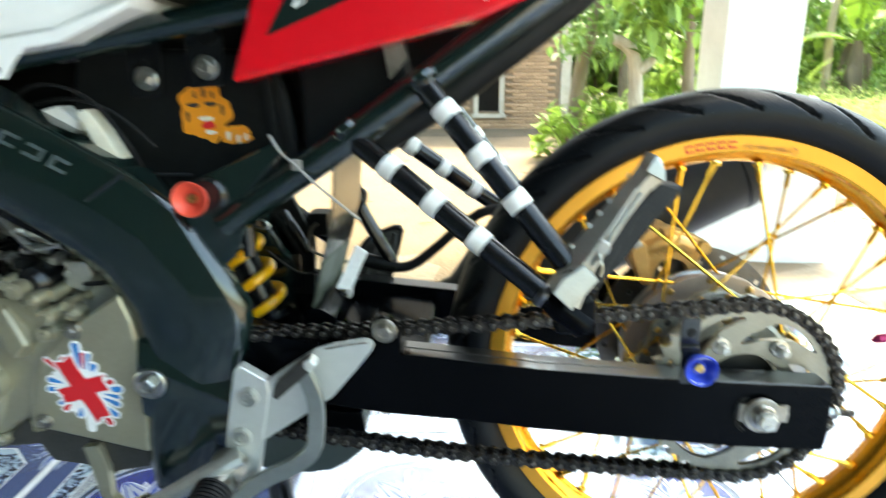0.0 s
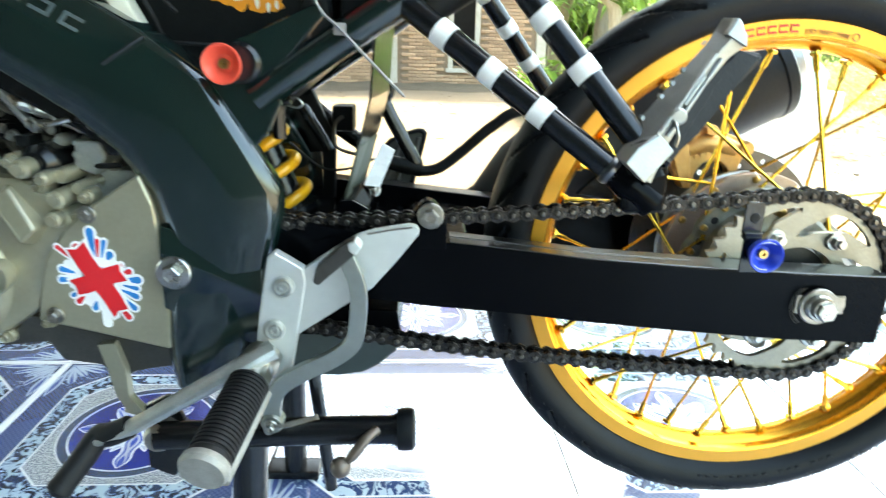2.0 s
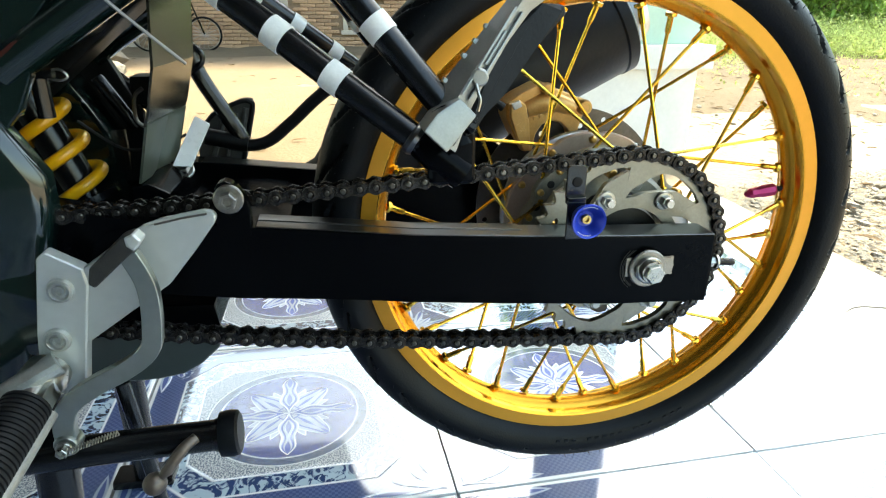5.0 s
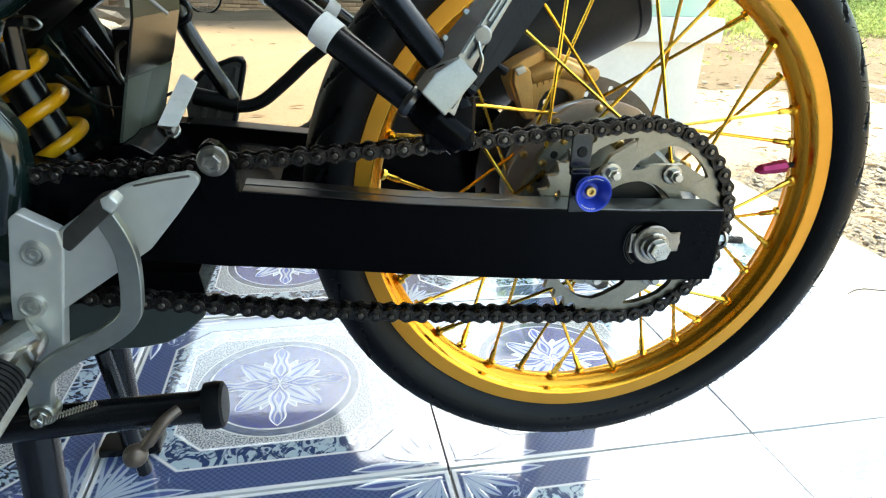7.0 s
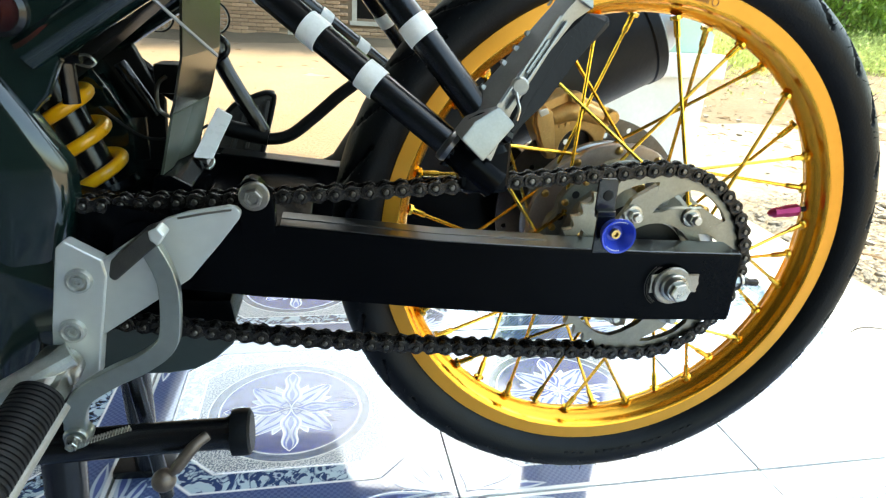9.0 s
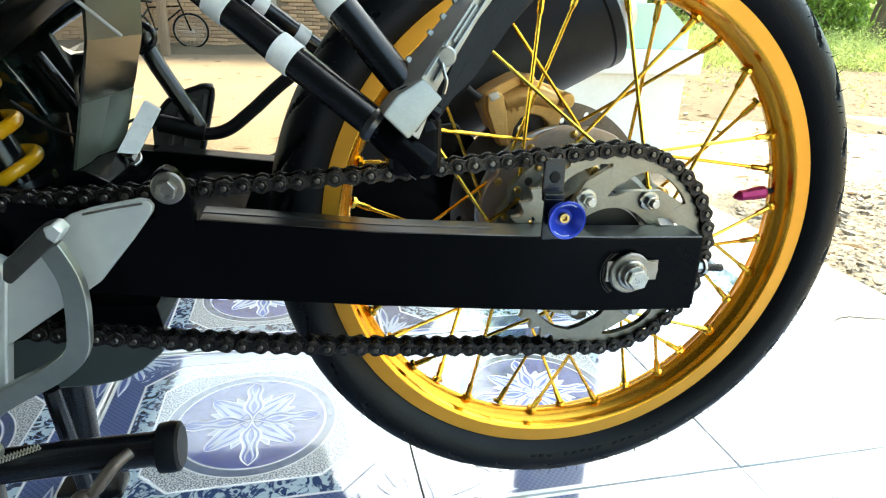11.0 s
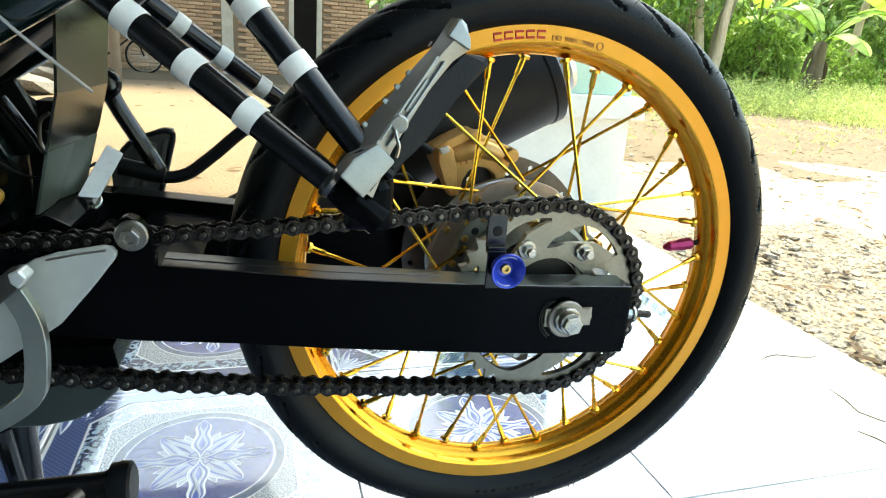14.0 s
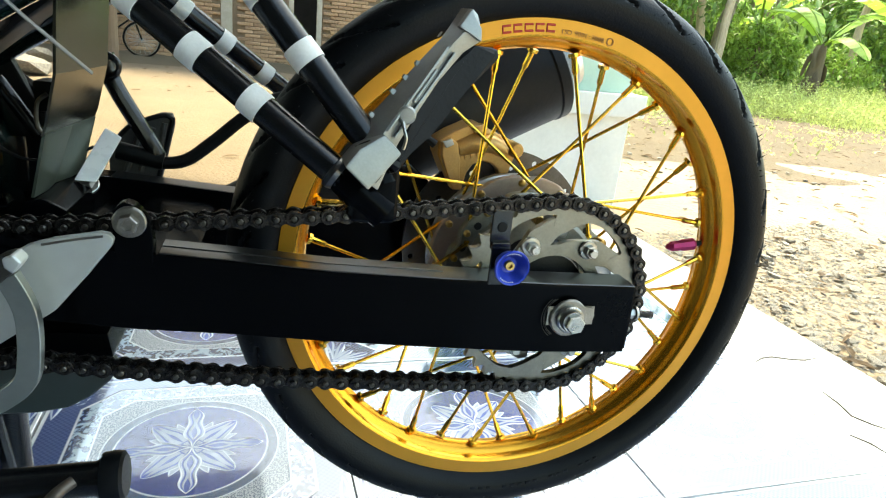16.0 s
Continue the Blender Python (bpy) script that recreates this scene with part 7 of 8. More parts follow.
part("wire_clip", tube(smooth_line([(-0.412, 0.05, 0.478), (-0.420, 0.05, 0.470), (-0.421, 0.05, 0.450), (-0.412, 0.05, 0.443), (-0.400, 0.05, 0.440)], 4), 0.0018, 8), M_DULL, bike)
part("switch_box", box(-0.424, -0.402, 0.055, 0.085, 0.462, 0.488, 0.003), M_PLASTIC, bike)
part("far_bracket", box(-0.452, -0.436, 0.06, 0.068, 0.400, 0.440, 0.002), M_BLACK, bike, "black far bracket")
mu_a, mu_b = Vector((0.080, 0.165, 0.538)), Vector((-0.37, 0.150, 0.308))
md = (mu_b - mu_a).normalized()
can = part("silencer", lathe([(0, 0.001), (0.044, 0.001), (0.058, 0.004), (0.0615, 0.007), (0.0615, 0.018), (0.0600, 0.020), (0.0600, 0.30), (0.052, 0.33), (0.024, 0.38), (0.020, 0.49)], 56, mu_a, md), surface("matt_black_coating", (0.006, 0.0068, 0.0075), 0.5, second=(0.010, 0.0105, 0.011), scale=30, bump=0.1, spec=0.3), bike, "matt black silencer")
part("silencer_tip", lathe([(0.030, 0.0), (0.036, -0.003), (0.037, -0.016), (0.033, -0.024), (0.020, -0.026), (0.018, 0.0)], 40, mu_a, md), M_ALU, can, "pale metal silencer tip")
cal = part("brake_caliper", prism([(-0.0765, 0.4600), (-0.0640, 0.4685), (-0.0453, 0.4777), (-0.0349, 0.4788), (-0.0290, 0.4745), (-0.0120, 0.4690), (0.0060, 0.4620), (0.0090, 0.4560), (0.0040, 0.4480), (0.0010, 0.4400), (-0.0020, 0.4250), (-0.0089, 0.4247), (-0.0120, 0.4340), (-0.0190, 0.4400), (-0.0300, 0.4425), (-0.0390, 0.4385), (-0.0450, 0.4290), (-0.0480, 0.4120), (-0.0580, 0.4120), (-0.0669, 0.4276), (-0.0760, 0.446)], 0.045, 0.080, 0.0022, 3), M_CALIPER, bike, "gold painted brake caliper")
part("caliper_block", prism([(-0.0745, 0.4600), (-0.0650, 0.4640), (-0.0588, 0.4600), (-0.0545, 0.4420), (-0.0520, 0.4150), (-0.0590, 0.4140), (-0.0665, 0.4290), (-0.0735, 0.4470)], 0.0375, 0.050, 0.0018, 3), M_CALIPER, cal, "raised block with cast emblem")
part("block_cap", prism([(-0.0738, 0.4605), (-0.0655, 0.4640), (-0.0625, 0.4585), (-0.0705, 0.4545)], 0.0362, 0.040, 0.001), M_ALU, cal, "bare worn metal corner")
part("cast_emblem", lathe([(0.0036, 0.0372), (0.0046, 0.0372), (0.0046, 0.0380), (0.0036, 0.0380)], 20, (-0.0628, 0, 0.4380), closed=True), M_CALIPER, cal)
part("caliper_bore", tube([(-0.056, 0.0475, 0.4535), (-0.040, 0.0465, 0.4600), (-0.022, 0.0465, 0.4600), (-0.006, 0.0475, 0.4545)], [0.0085, 0.0100, 0.0095, 0.0080], 18), M_CALIPER, cal, "rounded bore housing")
part("caliper_ear", prism([(-0.0440, 0.4770), (-0.0350, 0.4800), (-0.0300, 0.4760), (-0.0330, 0.4690), (-0.0420, 0.4700)], 0.036, 0.050, 0.0016), M_CALIPER, cal)
part("caliper_bolt", lathe([(0, 0.036), (0.0062, 0.036), (0.0075, 0.039), (0.0075, 0.06)], 20, (0.0025, 0, 0.4560)), M_CALIPER, cal)
part("bolt_socket", lathe([(0, 0.0365), (0.0032, 0.0365), (0.0036, 0.0355), (0.0046, 0.0355)], 16, (0.0025, 0, 0.4560)), M_BRASS, cal)
for k in range(5):
    part("embossed_bar", box(-0.0490 + 0.0060 * k, -0.0456 + 0.0060 * k, 0.0436, 0.046, 0.4435 + 0.0018 * k, 0.4475 + 0.0018 * k, 0.0005), M_CALIPER, cal)
part("bleed_nipple", tube([(-0.080, 0.045, 0.4565), (-0.0878, 0.045, 0.462), (-0.0926, 0.045, 0.4655)], [0.0045, 0.0035, 0.0042], 10), M_RUBBER, cal)
part("caliper_bracket", prism([(-0.16, 0.395), (-0.13, 0.425), (-0.095, 0.43), (-0.06, 0.40), (0.01, 0.39), (0.03, 0.36), (0.0, 0.335), (-0.04, 0.345), (-0.10, 0.385)], 0.078, 0.088, 0.003), M_BLACK, cal, "black caliper bracket")

# front wheel and mudguard, just in view
part("front_tyre", lathe([(0.215, -0.030), (0.235, -0.045), (0.262, -0.042), (0.280, -0.020), (0.284, 0), (0.280, 0.020), (0.262, 0.042), (0.235, 0.045), (0.215, 0.030)], 96, (-1.285, 0, 0.284)), M_TYRE, bike, "black front tyre")
part("front_hub", lathe([(0, -0.05), (0.03, -0.05), (0.03, -0.03), (0.205, -0.02), (0.215, -0.03), (0.215, 0.03), (0.205, 0.02), (0.03, 0.03), (0, 0.05)], 48, (-1.285, 0, 0.284)), M_BLACK, bike)
[]
bm = bmesh.new()
rows_ = []
for k in range(25):
    a = radians(115 - 112 * k / 24)
    rows_.append([bm.verts.new((-1.285 + (0.335 - 0.055 * abs(v) ** 2.2) * math.cos(a), 0.062 * v, 0.300 + (0.335 - 0.055 * abs(v) ** 2.2) * math.sin(a))) for v in [-1 + 2 * j / 12 for j in range(13)]])
for r0, r1 in zip(rows_, rows_[1:]):
    for j in range(12):
        bm.faces.new((r0[j], r0[j + 1], r1[j + 1], r1[j]))
bmesh.ops.solidify(bm, geom=list(bm.faces), thickness=0.004)
part("front_mudguard", bm, M_PLASTIC, bike, "black plastic front mudguard")

# ---- yard, plants and clutter ----
def leaf_material(name, c1, c2, rough=0.45):
    m = surface(name, c1, rough, second=c2, scale=3.0, bump=0.0, amount=1.0)
    n, l, b = m.node_tree.nodes, m.node_tree.links, m.node_tree.nodes["Principled BSDF"]
    geo = n.new("ShaderNodeNewGeometry")
    hsv = n.new("ShaderNodeHueSaturation")
    mr = n.new("ShaderNodeMapRange")
    mr.inputs["To Min"].default_value, mr.inputs["To Max"].default_value = 0.6, 1.5
    l.new(geo.outputs["Random Per Island"], mr.inputs["Value"])
    l.new(mr.outputs[0], hsv.inputs["Value"])
    old = b.inputs["Base Color"].links[0].from_socket
    l.new(old, hsv.inputs["Color"])
    l.new(hsv.outputs["Color"], b.inputs["Base Color"])
    tr = n.new("ShaderNodeBsdfTranslucent")
    l.new(hsv.outputs["Color"], tr.inputs["Color"])
    mx = n.new("ShaderNodeMixShader")
    mx.inputs[0].default_value = 0.45
    out = n["Material Output"]
    l.new(b.outputs[0], mx.inputs[1])
    l.new(tr.outputs[0], mx.inputs[2])
    l.new(mx.outputs[0], out.inputs["Surface"])
    return m


M_LEAF = leaf_material("light_green_leaf", (0.26, 0.39, 0.075), (0.17, 0.27, 0.05))
M_LEAF2 = leaf_material("dark_green_leaf", (0.20, 0.31, 0.085), (0.12, 0.21, 0.06))
M_BANANA = leaf_material("banana_leaf", (0.34, 0.50, 0.07), (0.26, 0.42, 0.06), 0.35)
M_GRASS = leaf_material("weed_leaves", (0.50, 0.55, 0.20), (0.36, 0.43, 0.13))
M_TANBARK = surface("flaking_tan_bark", (0.60, 0.47, 0.32), 0.85, second=(0.30, 0.22, 0.14), scale=11, bump=0.7, bump_scale=45, stretch=(1, 1, 0.3), amount=0.9, bump_dist=0.02)
M_DRY = leaf_material("dry_leaf", (0.20, 0.14, 0.085), (0.11, 0.075, 0.05), 0.8)
M_BARK = surface("pale_bark", (0.30, 0.24, 0.17), 0.85, second=(0.18, 0.14, 0.10), scale=7, bump=0.6, bump_scale=40, stretch=(1, 1, 0.3), bump_dist=0.02)
M_PALEBARK = surface("pale_grey_bark", (0.52, 0.48, 0.41), 0.85, second=(0.30, 0.26, 0.20), scale=9, bump=0.6, bump_scale=40, stretch=(1, 1, 0.3), bump_dist=0.02)
M_STALK = surface("brown_banana_sheath", (0.17, 0.125, 0.075), 0.8, second=(0.09, 0.065, 0.04), scale=9, bump=0.5, bump_scale=40, stretch=(1, 1, 0.25), amount=0.9, bump_dist=0.01)
M_WOOD = surface("weathered_wood", (0.24, 0.17, 0.11), 0.8, second=(0.17, 0.12, 0.08), scale=10, bump=0.4, stretch=(1, 1, 0.2))
M_STONE = surface("grey_rubble_stone", (0.32, 0.295, 0.255), 0.9, second=(0.15, 0.135, 0.115), scale=14, bump=0.5, bump_scale=70, random=0.3, bump_dist=0.01)


def add_leaf(verts, faces, p, d_, up_, length, width, droop=0.25):
    """One leaf of six faces, folded along its middle."""
    s_ = d_.cross(up_)
    if s_.length < 1e-4:
        s_ = d_.cross(Vector((1, 0, 0)))
    s_.normalize()
    u_ = s_.cross(d_).normalized()
    i0 = len(verts)
    for f, w in ((0.0, 0.0), (0.3, 0.85), (0.62, 0.9), (1.0, 0.0)):
        c = p + d_ * (length * f) - u_ * (droop * length * f * f)
        if w == 0.0:
            verts.append(c)
        else:
            verts.extend((c - s_ * (width / 2 * w) + u_ * 0.06 * length, c, c + s_ * (width / 2 * w) + u_ * 0.06 * length))
    faces.extend(((i0, i0 + 1, i0 + 2), (i0, i0 + 2, i0 + 3), (i0 + 1, i0 + 4, i0 + 5, i0 + 2), (i0 + 2, i0 + 5, i0 + 6, i0 + 3), (i0 + 4, i0 + 7, i0 + 5), (i0 + 5, i0 + 7, i0 + 6)))


def mesh_of(name, verts, faces, material, parent=None, label=""):
    me = bpy.data.meshes.new(name)
    me.from_pydata([tuple(v) for v in verts], [], faces)
    me.materials.append(material)
    me.update()
    ob = new(name, me)
    ob.parent = parent
    if label:
        tagged(ob, label)
    return ob


def rand_dir(rnd, up_bias=0.0):
    v = Vector((rnd.gauss(0, 1), rnd.gauss(0, 1), rnd.gauss(0, 1) + up_bias))
    return v.normalized()


def tree(x, y, height, crown_r, leaves, leaf_len, seed, material, label, trunk_r=0.11, base=-0.12, low=0.35, name="tree"):
    """A tapered trunk with limbs, and a crown of single leaves set in uneven clumps."""
    rnd = random.Random(seed)
    t = thing(name, label, "tree", "trees in the yard")
    t.location = (x, y, base)
    top = Vector((rnd.uniform(-0.3, 0.3), rnd.uniform(-0.3, 0.3), height * 0.75))
    pts = smooth_line([(0, 0, -0.05), (rnd.uniform(-0.08, 0.08), rnd.uniform(-0.08, 0.08), height * 0.2), (top.x * 0.6, top.y * 0.6, height * 0.5), top], 5)
    part("trunk", tube(pts, [trunk_r * (1.15 - 0.75 * i / (len(pts) - 1)) for i in range(len(pts))], 12), M_BARK, t)
    tips = []
    for k in range(7):
        s_ = pts[int(len(pts) * (low + (0.95 - low) * k / 7))]
        d_ = Vector((math.cos(k * 2.4 + seed), math.sin(k * 2.4 + seed), rnd.uniform(0.15, 0.9))).normalized()
        ln = crown_r * rnd.uniform(0.6, 1.0)
        e = s_ + d_ * ln + Vector((0, 0, -0.1 * ln))
        part("limb", tube(smooth_line([s_, s_ + d_ * ln * 0.5 + Vector((0, 0, 0.08 * ln)), e], 4), [trunk_r * 0.4 * (1 - 0.8 * i / 8) for i in range(9)], 7), M_BARK, t)
        tips += [s_.lerp(e, f) for f in (0.5, 0.8, 1.0)]
    tips += [top, top + Vector((0, 0, 0.15 * height))]
    verts, faces = [], []
    for k in range(leaves):
        c = tips[rnd.randrange(len(tips))]
        o = rand_dir(rnd) * crown_r * 0.42 * rnd.random() ** 0.6
        d_ = (rand_dir(rnd) + Vector((0, 0, -0.35))).normalized()
        add_leaf(verts, faces, c + o, d_, Vector((0, 0, 1)), leaf_len * rnd.uniform(0.6, 1.25), leaf_len * rnd.uniform(0.35, 0.6))
    mesh_of("crown", verts, faces, material, t)
    return t


# near tree with large pale leaves and a broken pale limb
tree(1.72, 5.05, 3.5, 0.95, 1250, 0.20, 3, M_LEAF, "yard tree with large light green leaves", 0.06, low=0.10)
old_tree = thing("old_tree", "pale old tree with a bent broken limb", "tree", "trees in the yard")
old_tree.location = (1.35, 5.0, -0.13)
part("trunk", tube(smooth_line([(0.02, 0, -0.04), (-0.02, 0, 0.30), (-0.10, 0, 0.54), (-0.12, 0, 0.78), (-0.16, 0, 1.00), (-0.27, 0, 1.10), (-0.38, 0, 1.13)], 4), [0.075 - 0.0012 * i for i in range(25)], 12), M_PALEBARK, old_tree)
part("limb", tube(smooth_line([(-0.14, 0, 0.82), (-0.06, -0.02, 0.90), (0.02, -0.03, 0.96)], 4), [0.05, 0.048, 0.046, 0.045, 0.044, 0.042, 0.04, 0.035, 0.02], 10), M_PALEBARK, old_tree, "broken pale stump")
part("second_trunk", tube(smooth_line([(-0.52, 0.7, -0.04), (-0.50, 0.7, 0.4), (-0.46, 0.7, 0.9), (-0.30, 0.7, 1.6)], 4), [0.085 - 0.002 * i for i in range(13)], 12), M_BARK, old_tree)
vs_, fs_ = [], []
rnd = random.Random(5)
for k in range(420):
    c = Vector((rnd.uniform(-0.75, 0.15), rnd.uniform(-0.1, 0.9), 1.0 + abs(rnd.gauss(0, 0.42))))
    add_leaf(vs_, fs_, c, (rand_dir(rnd) + Vector((0, 0, -0.3))).normalized(), Vector((0, 0, 1)), rnd.uniform(0.09, 0.18), rnd.uniform(0.04, 0.08))
mesh_of("crown", vs_, fs_, M_LEAF2, old_tree)
verts, faces = [], []
rnd = random.Random(77)
bush = thing("bush", "low leafy light green bush on the bare earth", "bush", "bushes in the yard")
bush.location = (0.98, 5.5, -0.12)
for k in range(420):
    a = rnd.uniform(0, 6.28)
    r = 0.55 * rnd.random() ** 0.5
    add_leaf(verts, faces, Vector((r * math.cos(a), r * math.sin(a), 0.08 + 0.62 * rnd.random() * (1.1 - r))), (rand_dir(rnd) + Vector((0, 0, 0.2))).normalized(), Vector((0, 0, 1)), rnd.uniform(0.10, 0.2), rnd.uniform(0.06, 0.11))
mesh_of("foliage", verts, faces, M_LEAF, bush)
part("stem", join(*[tube([(0.05 * k - 0.1, 0, -0.02), (0.14 * k - 0.28, 0.1 * (k % 2), 0.5)], 0.012, 6) for k in range(5)]), M_BARK, bush)

# low shrubs along the far side of the yard
shrubs = []
for kind, mat, words in ((0, M_LEAF, "rounded light green shrub with small leaves"), (1, M_LEAF2, "dense dark green shrub with small leaves")):
    rnd = random.Random(15 + kind)
    sh_ = thing("shrub", words, "shrub", "shrubs at the yard's edge")
    sh_.location = ((5.2, 11.4, -0.14), (11.0, 11.2, -0.14))[kind]
    vs_, fs_ = [], []
    for k in range(1500):
        a, r = rnd.uniform(0, 6.28), 0.75 * rnd.random() ** 0.5
        top_ = (0.95 - 0.75 * r * r) * (0.75 + 0.25 * math.sin(3 * a + kind))
        add_leaf(vs_, fs_, Vector((r * math.cos(a), r * math.sin(a), top_ * rnd.random() ** 0.45)), (rand_dir(rnd) + Vector((0, 0, 0.3))).normalized(), Vector((0, 0, 1)), rnd.uniform(0.05, 0.12), rnd.uniform(0.025, 0.05))
    mesh_of("foliage", vs_, fs_, mat, sh_)
    for k in range(5):
        part("stem", tube([(0.05 * k - 0.1, 0, -0.03), (0.12 * k - 0.24, 0.1 * (k % 2), 0.55)], 0.012, 6), M_BARK, sh_)
    shrubs.append(sh_)
rnd = random.Random(15)
for k in range(26):
    x, y = 3.6 + 0.62 * k + rnd.uniform(-0.3, 0.3), 11.2 + 2.4 * rnd.random()
    s_ = rnd.uniform(0.9, 1.6)
    copy_thing(shrubs[0 if k % 3 else 1], Matrix.Translation((x, y, -0.14)) @ pose(0, 0, 0, 0, 0, rnd.uniform(0, 360)) @ Matrix.Diagonal((s_, s_, s_ * 1.1, 1)))

# taller growth behind them
rnd = random.Random(51)
for k in range(22):
    x, y = -1.0 + 1.25 * k + rnd.uniform(-0.4, 0.4), 14.5 + 3.0 * rnd.random()
    s_ = rnd.uniform(2.6, 4.0)
    copy_thing(shrubs[k % 2], Matrix.Translation((x, y, -0.2)) @ pose(0, 0, 0, 0, 0, rnd.uniform(0, 360)) @ Matrix.Diagonal((s_, s_, s_ * 1.25, 1)))

# wood behind: a few kinds of trees, repeated
kinds = [tree(4.9, 12.6, 4.6, 1.5, 3000, 0.14, 21, M_LEAF, "yard tree with bright green foliage", 0.11),
         tree(8.4, 11.0, 6.0, 2.0, 3400, 0.16, 22, M_LEAF2, "tall tree with dark green foliage", 0.14, low=0.45),
         tree(4.0, 12.5, 5.2, 1.8, 3200, 0.15, 23, M_LEAF, "yard tree with bright green foliage", 0.12, low=0.4)]
rnd = random.Random(4)
spots = [(14.6, 12.4), (2.9, 11.6), (9.4, 13.6), (2.3, 15.0), (6.8, 15.5), (10.5, 16.0), (14.0, 14.5), (0.5, 18.0), (4.2, 19.0), (8.5, 20.0), (12.5, 19.5), (16.5, 17.0),
         (17.0, 22.0), (3.0, 24.0), (7.0, 24.0), (20.0, 14.0), (22.0, 19.0), (-2.5, 18.0), (-7.0, 17.0), (23.0, 10.5)]
for k, (x, y) in enumerate(spots):
    s_ = rnd.uniform(0.85, 1.35)
    copy_thing(kinds[k % 3], Matrix.Translation((x, y, -0.15)) @ pose(0, 0, 0, 0, 0, rnd.uniform(0, 360)) @ Matrix.Diagonal((s_, s_, s_, 1)))


def banana(x, y, seed, h=1.5, base=-0.12, spread=2.4, count=7, first=0.0):
    rnd = random.Random(seed)
    t = thing("banana_plant", "banana plant with broad torn light green leaves", "plant", "banana plants")
    t.location = (x, y, base)
    pts = smooth_line([(0, 0, -0.03), (0.02, 0.02, h * 0.45), (0.05, 0, h * 0.8)], 4)
    part("stalk", tube(pts, [0.17, 0.165, 0.16, 0.15, 0.14, 0.125, 0.105, 0.08, 0.05], 14), M_STALK, t, "brown sheathed stalk")
    for k in range(6):
        a, z0 = k * 1.9 + 0.4, h * (0.12 + 0.1 * k)
        dry = smooth_line([(0.13 * math.cos(a), 0.13 * math.sin(a), z0 + 0.25), (0.21 * math.cos(a), 0.21 * math.sin(a), z0 + 0.1), (0.23 * math.cos(a + 0.2), 0.23 * math.sin(a + 0.2), z0 - 0.15)], 4)
        part("dry_sheath", tube(dry, [0.05, 0.055, 0.06, 0.06, 0.055, 0.05, 0.045, 0.04, 0.02], 6, flat=0.25), M_STALK, t, "dry hanging leaf sheath")
    for k in range(count):
        a = first + k * spread + rnd.uniform(-0.2, 0.2)
        ln, w = h * rnd.uniform(0.8, 1.1), 0.42 * rnd.uniform(0.85, 1.2)
        out = Vector((math.cos(a), math.sin(a), 0))
        side = Vector((-math.sin(a), math.cos(a), 0))
        lift = rnd.uniform(0.7, 1.3)
        rib = [Vector((0.04, 0, h * 0.76)) + out * ln * f * 0.85 + Vector((0, 0, ln * (lift * f - 0.85 * f * f))) for f in [i / 14 for i in range(15)]]
        vs, fs = [], []
        for i in range(2, 14):
            ww = w * math.sin(math.pi * min(1, (i - 1.2) / 12.9)) ** 0.6 * 0.5
            w2 = w * math.sin(math.pi * min(1, (i - 0.2) / 12.9)) ** 0.6 * 0.5 if i < 13 else 0.02
            for sgn in (-1, 1):
                i0 = len(vs)
                n0, n1 = rib[i], rib[i + 1]
                gap = 0.02 if rnd.random() < 0.25 else 0.0
                vs += [n0, n1, n1 + side * sgn * w2 - Vector((0, 0, 0.3 * w2)) - out * gap, n0 + side * sgn * ww - Vector((0, 0, 0.3 * ww)) + out * gap]
                fs.append((i0, i0 + 1, i0 + 2, i0 + 3))
        lf = mesh_of("leaf", vs, fs, M_BANANA, t)
        part("midrib", tube(rib, [0.020 - 0.0012 * i for i in range(15)], 6), M_BANANA, lf)
    return t


b0 = banana(9.62, 9.8, 5, 1.6, count=4, spread=1.65, first=1.3)
for x, y, r, s_ in ((11.6, 9.7, 100, 1.1), (6.9, 11.6, 250, 1.2), (13.2, 10.4, 40, 1.2), (4.6, 11.4, 310, 1.0), (10.2, 12.2, 150, 1.35)):
    copy_thing(b0, Matrix.Translation((x, y, -0.14)) @ pose(0, 0, 0, 0, 0, r) @ Matrix.Diagonal((s_, s_, s_, 1)))

# thin bare trunks at the garden's edge
for x, y, lean, r, words in ((7.95, 11.0, -0.30, 0.095, "thin pale tan tree trunk with flaking bark"), (7.70, 10.3, 0.34, 0.085, "leaning thin brown tree trunk"), (6.6, 12.0, 0.1, 0.08, "thin pale tan tree trunk with flaking bark"), (12.4, 11.8, 0.15, 0.10, "thin pale tan tree trunk with flaking bark")):
    tk = thing("bare_tree", words, "tree", "thin trunks at the garden's edge")
    tk.location = (x, y, -0.16)
    line = smooth_line([(0, 0, -0.05), (lean * 0.25 + 0.03, 0, 0.9), (lean * 0.6 - 0.02, 0.04, 1.9), (lean * 1.1 + 0.05, 0, 3.2), (lean * 1.5, 0.05, 4.6)], 5)
    part("trunk", tube(line, [r * (1.1 - 0.5 * i / (len(line) - 1)) for i in range(len(line))], 12), M_TANBARK, tk)
    vs_, fs_ = [], []
    rnd = random.Random(int(x * 10))
    for k in range(700):
        c = Vector((lean * 1.4, 0, 4.0)) + rand_dir(rnd) * 1.2 * rnd.random() ** 0.5
        add_leaf(vs_, fs_, c, (rand_dir(rnd) + Vector((0, 0, -0.3))).normalized(), Vector((0, 0, 1)), rnd.uniform(0.1, 0.2), rnd.uniform(0.05, 0.09))
    mesh_of("crown", vs_, fs_, M_LEAF2, tk)

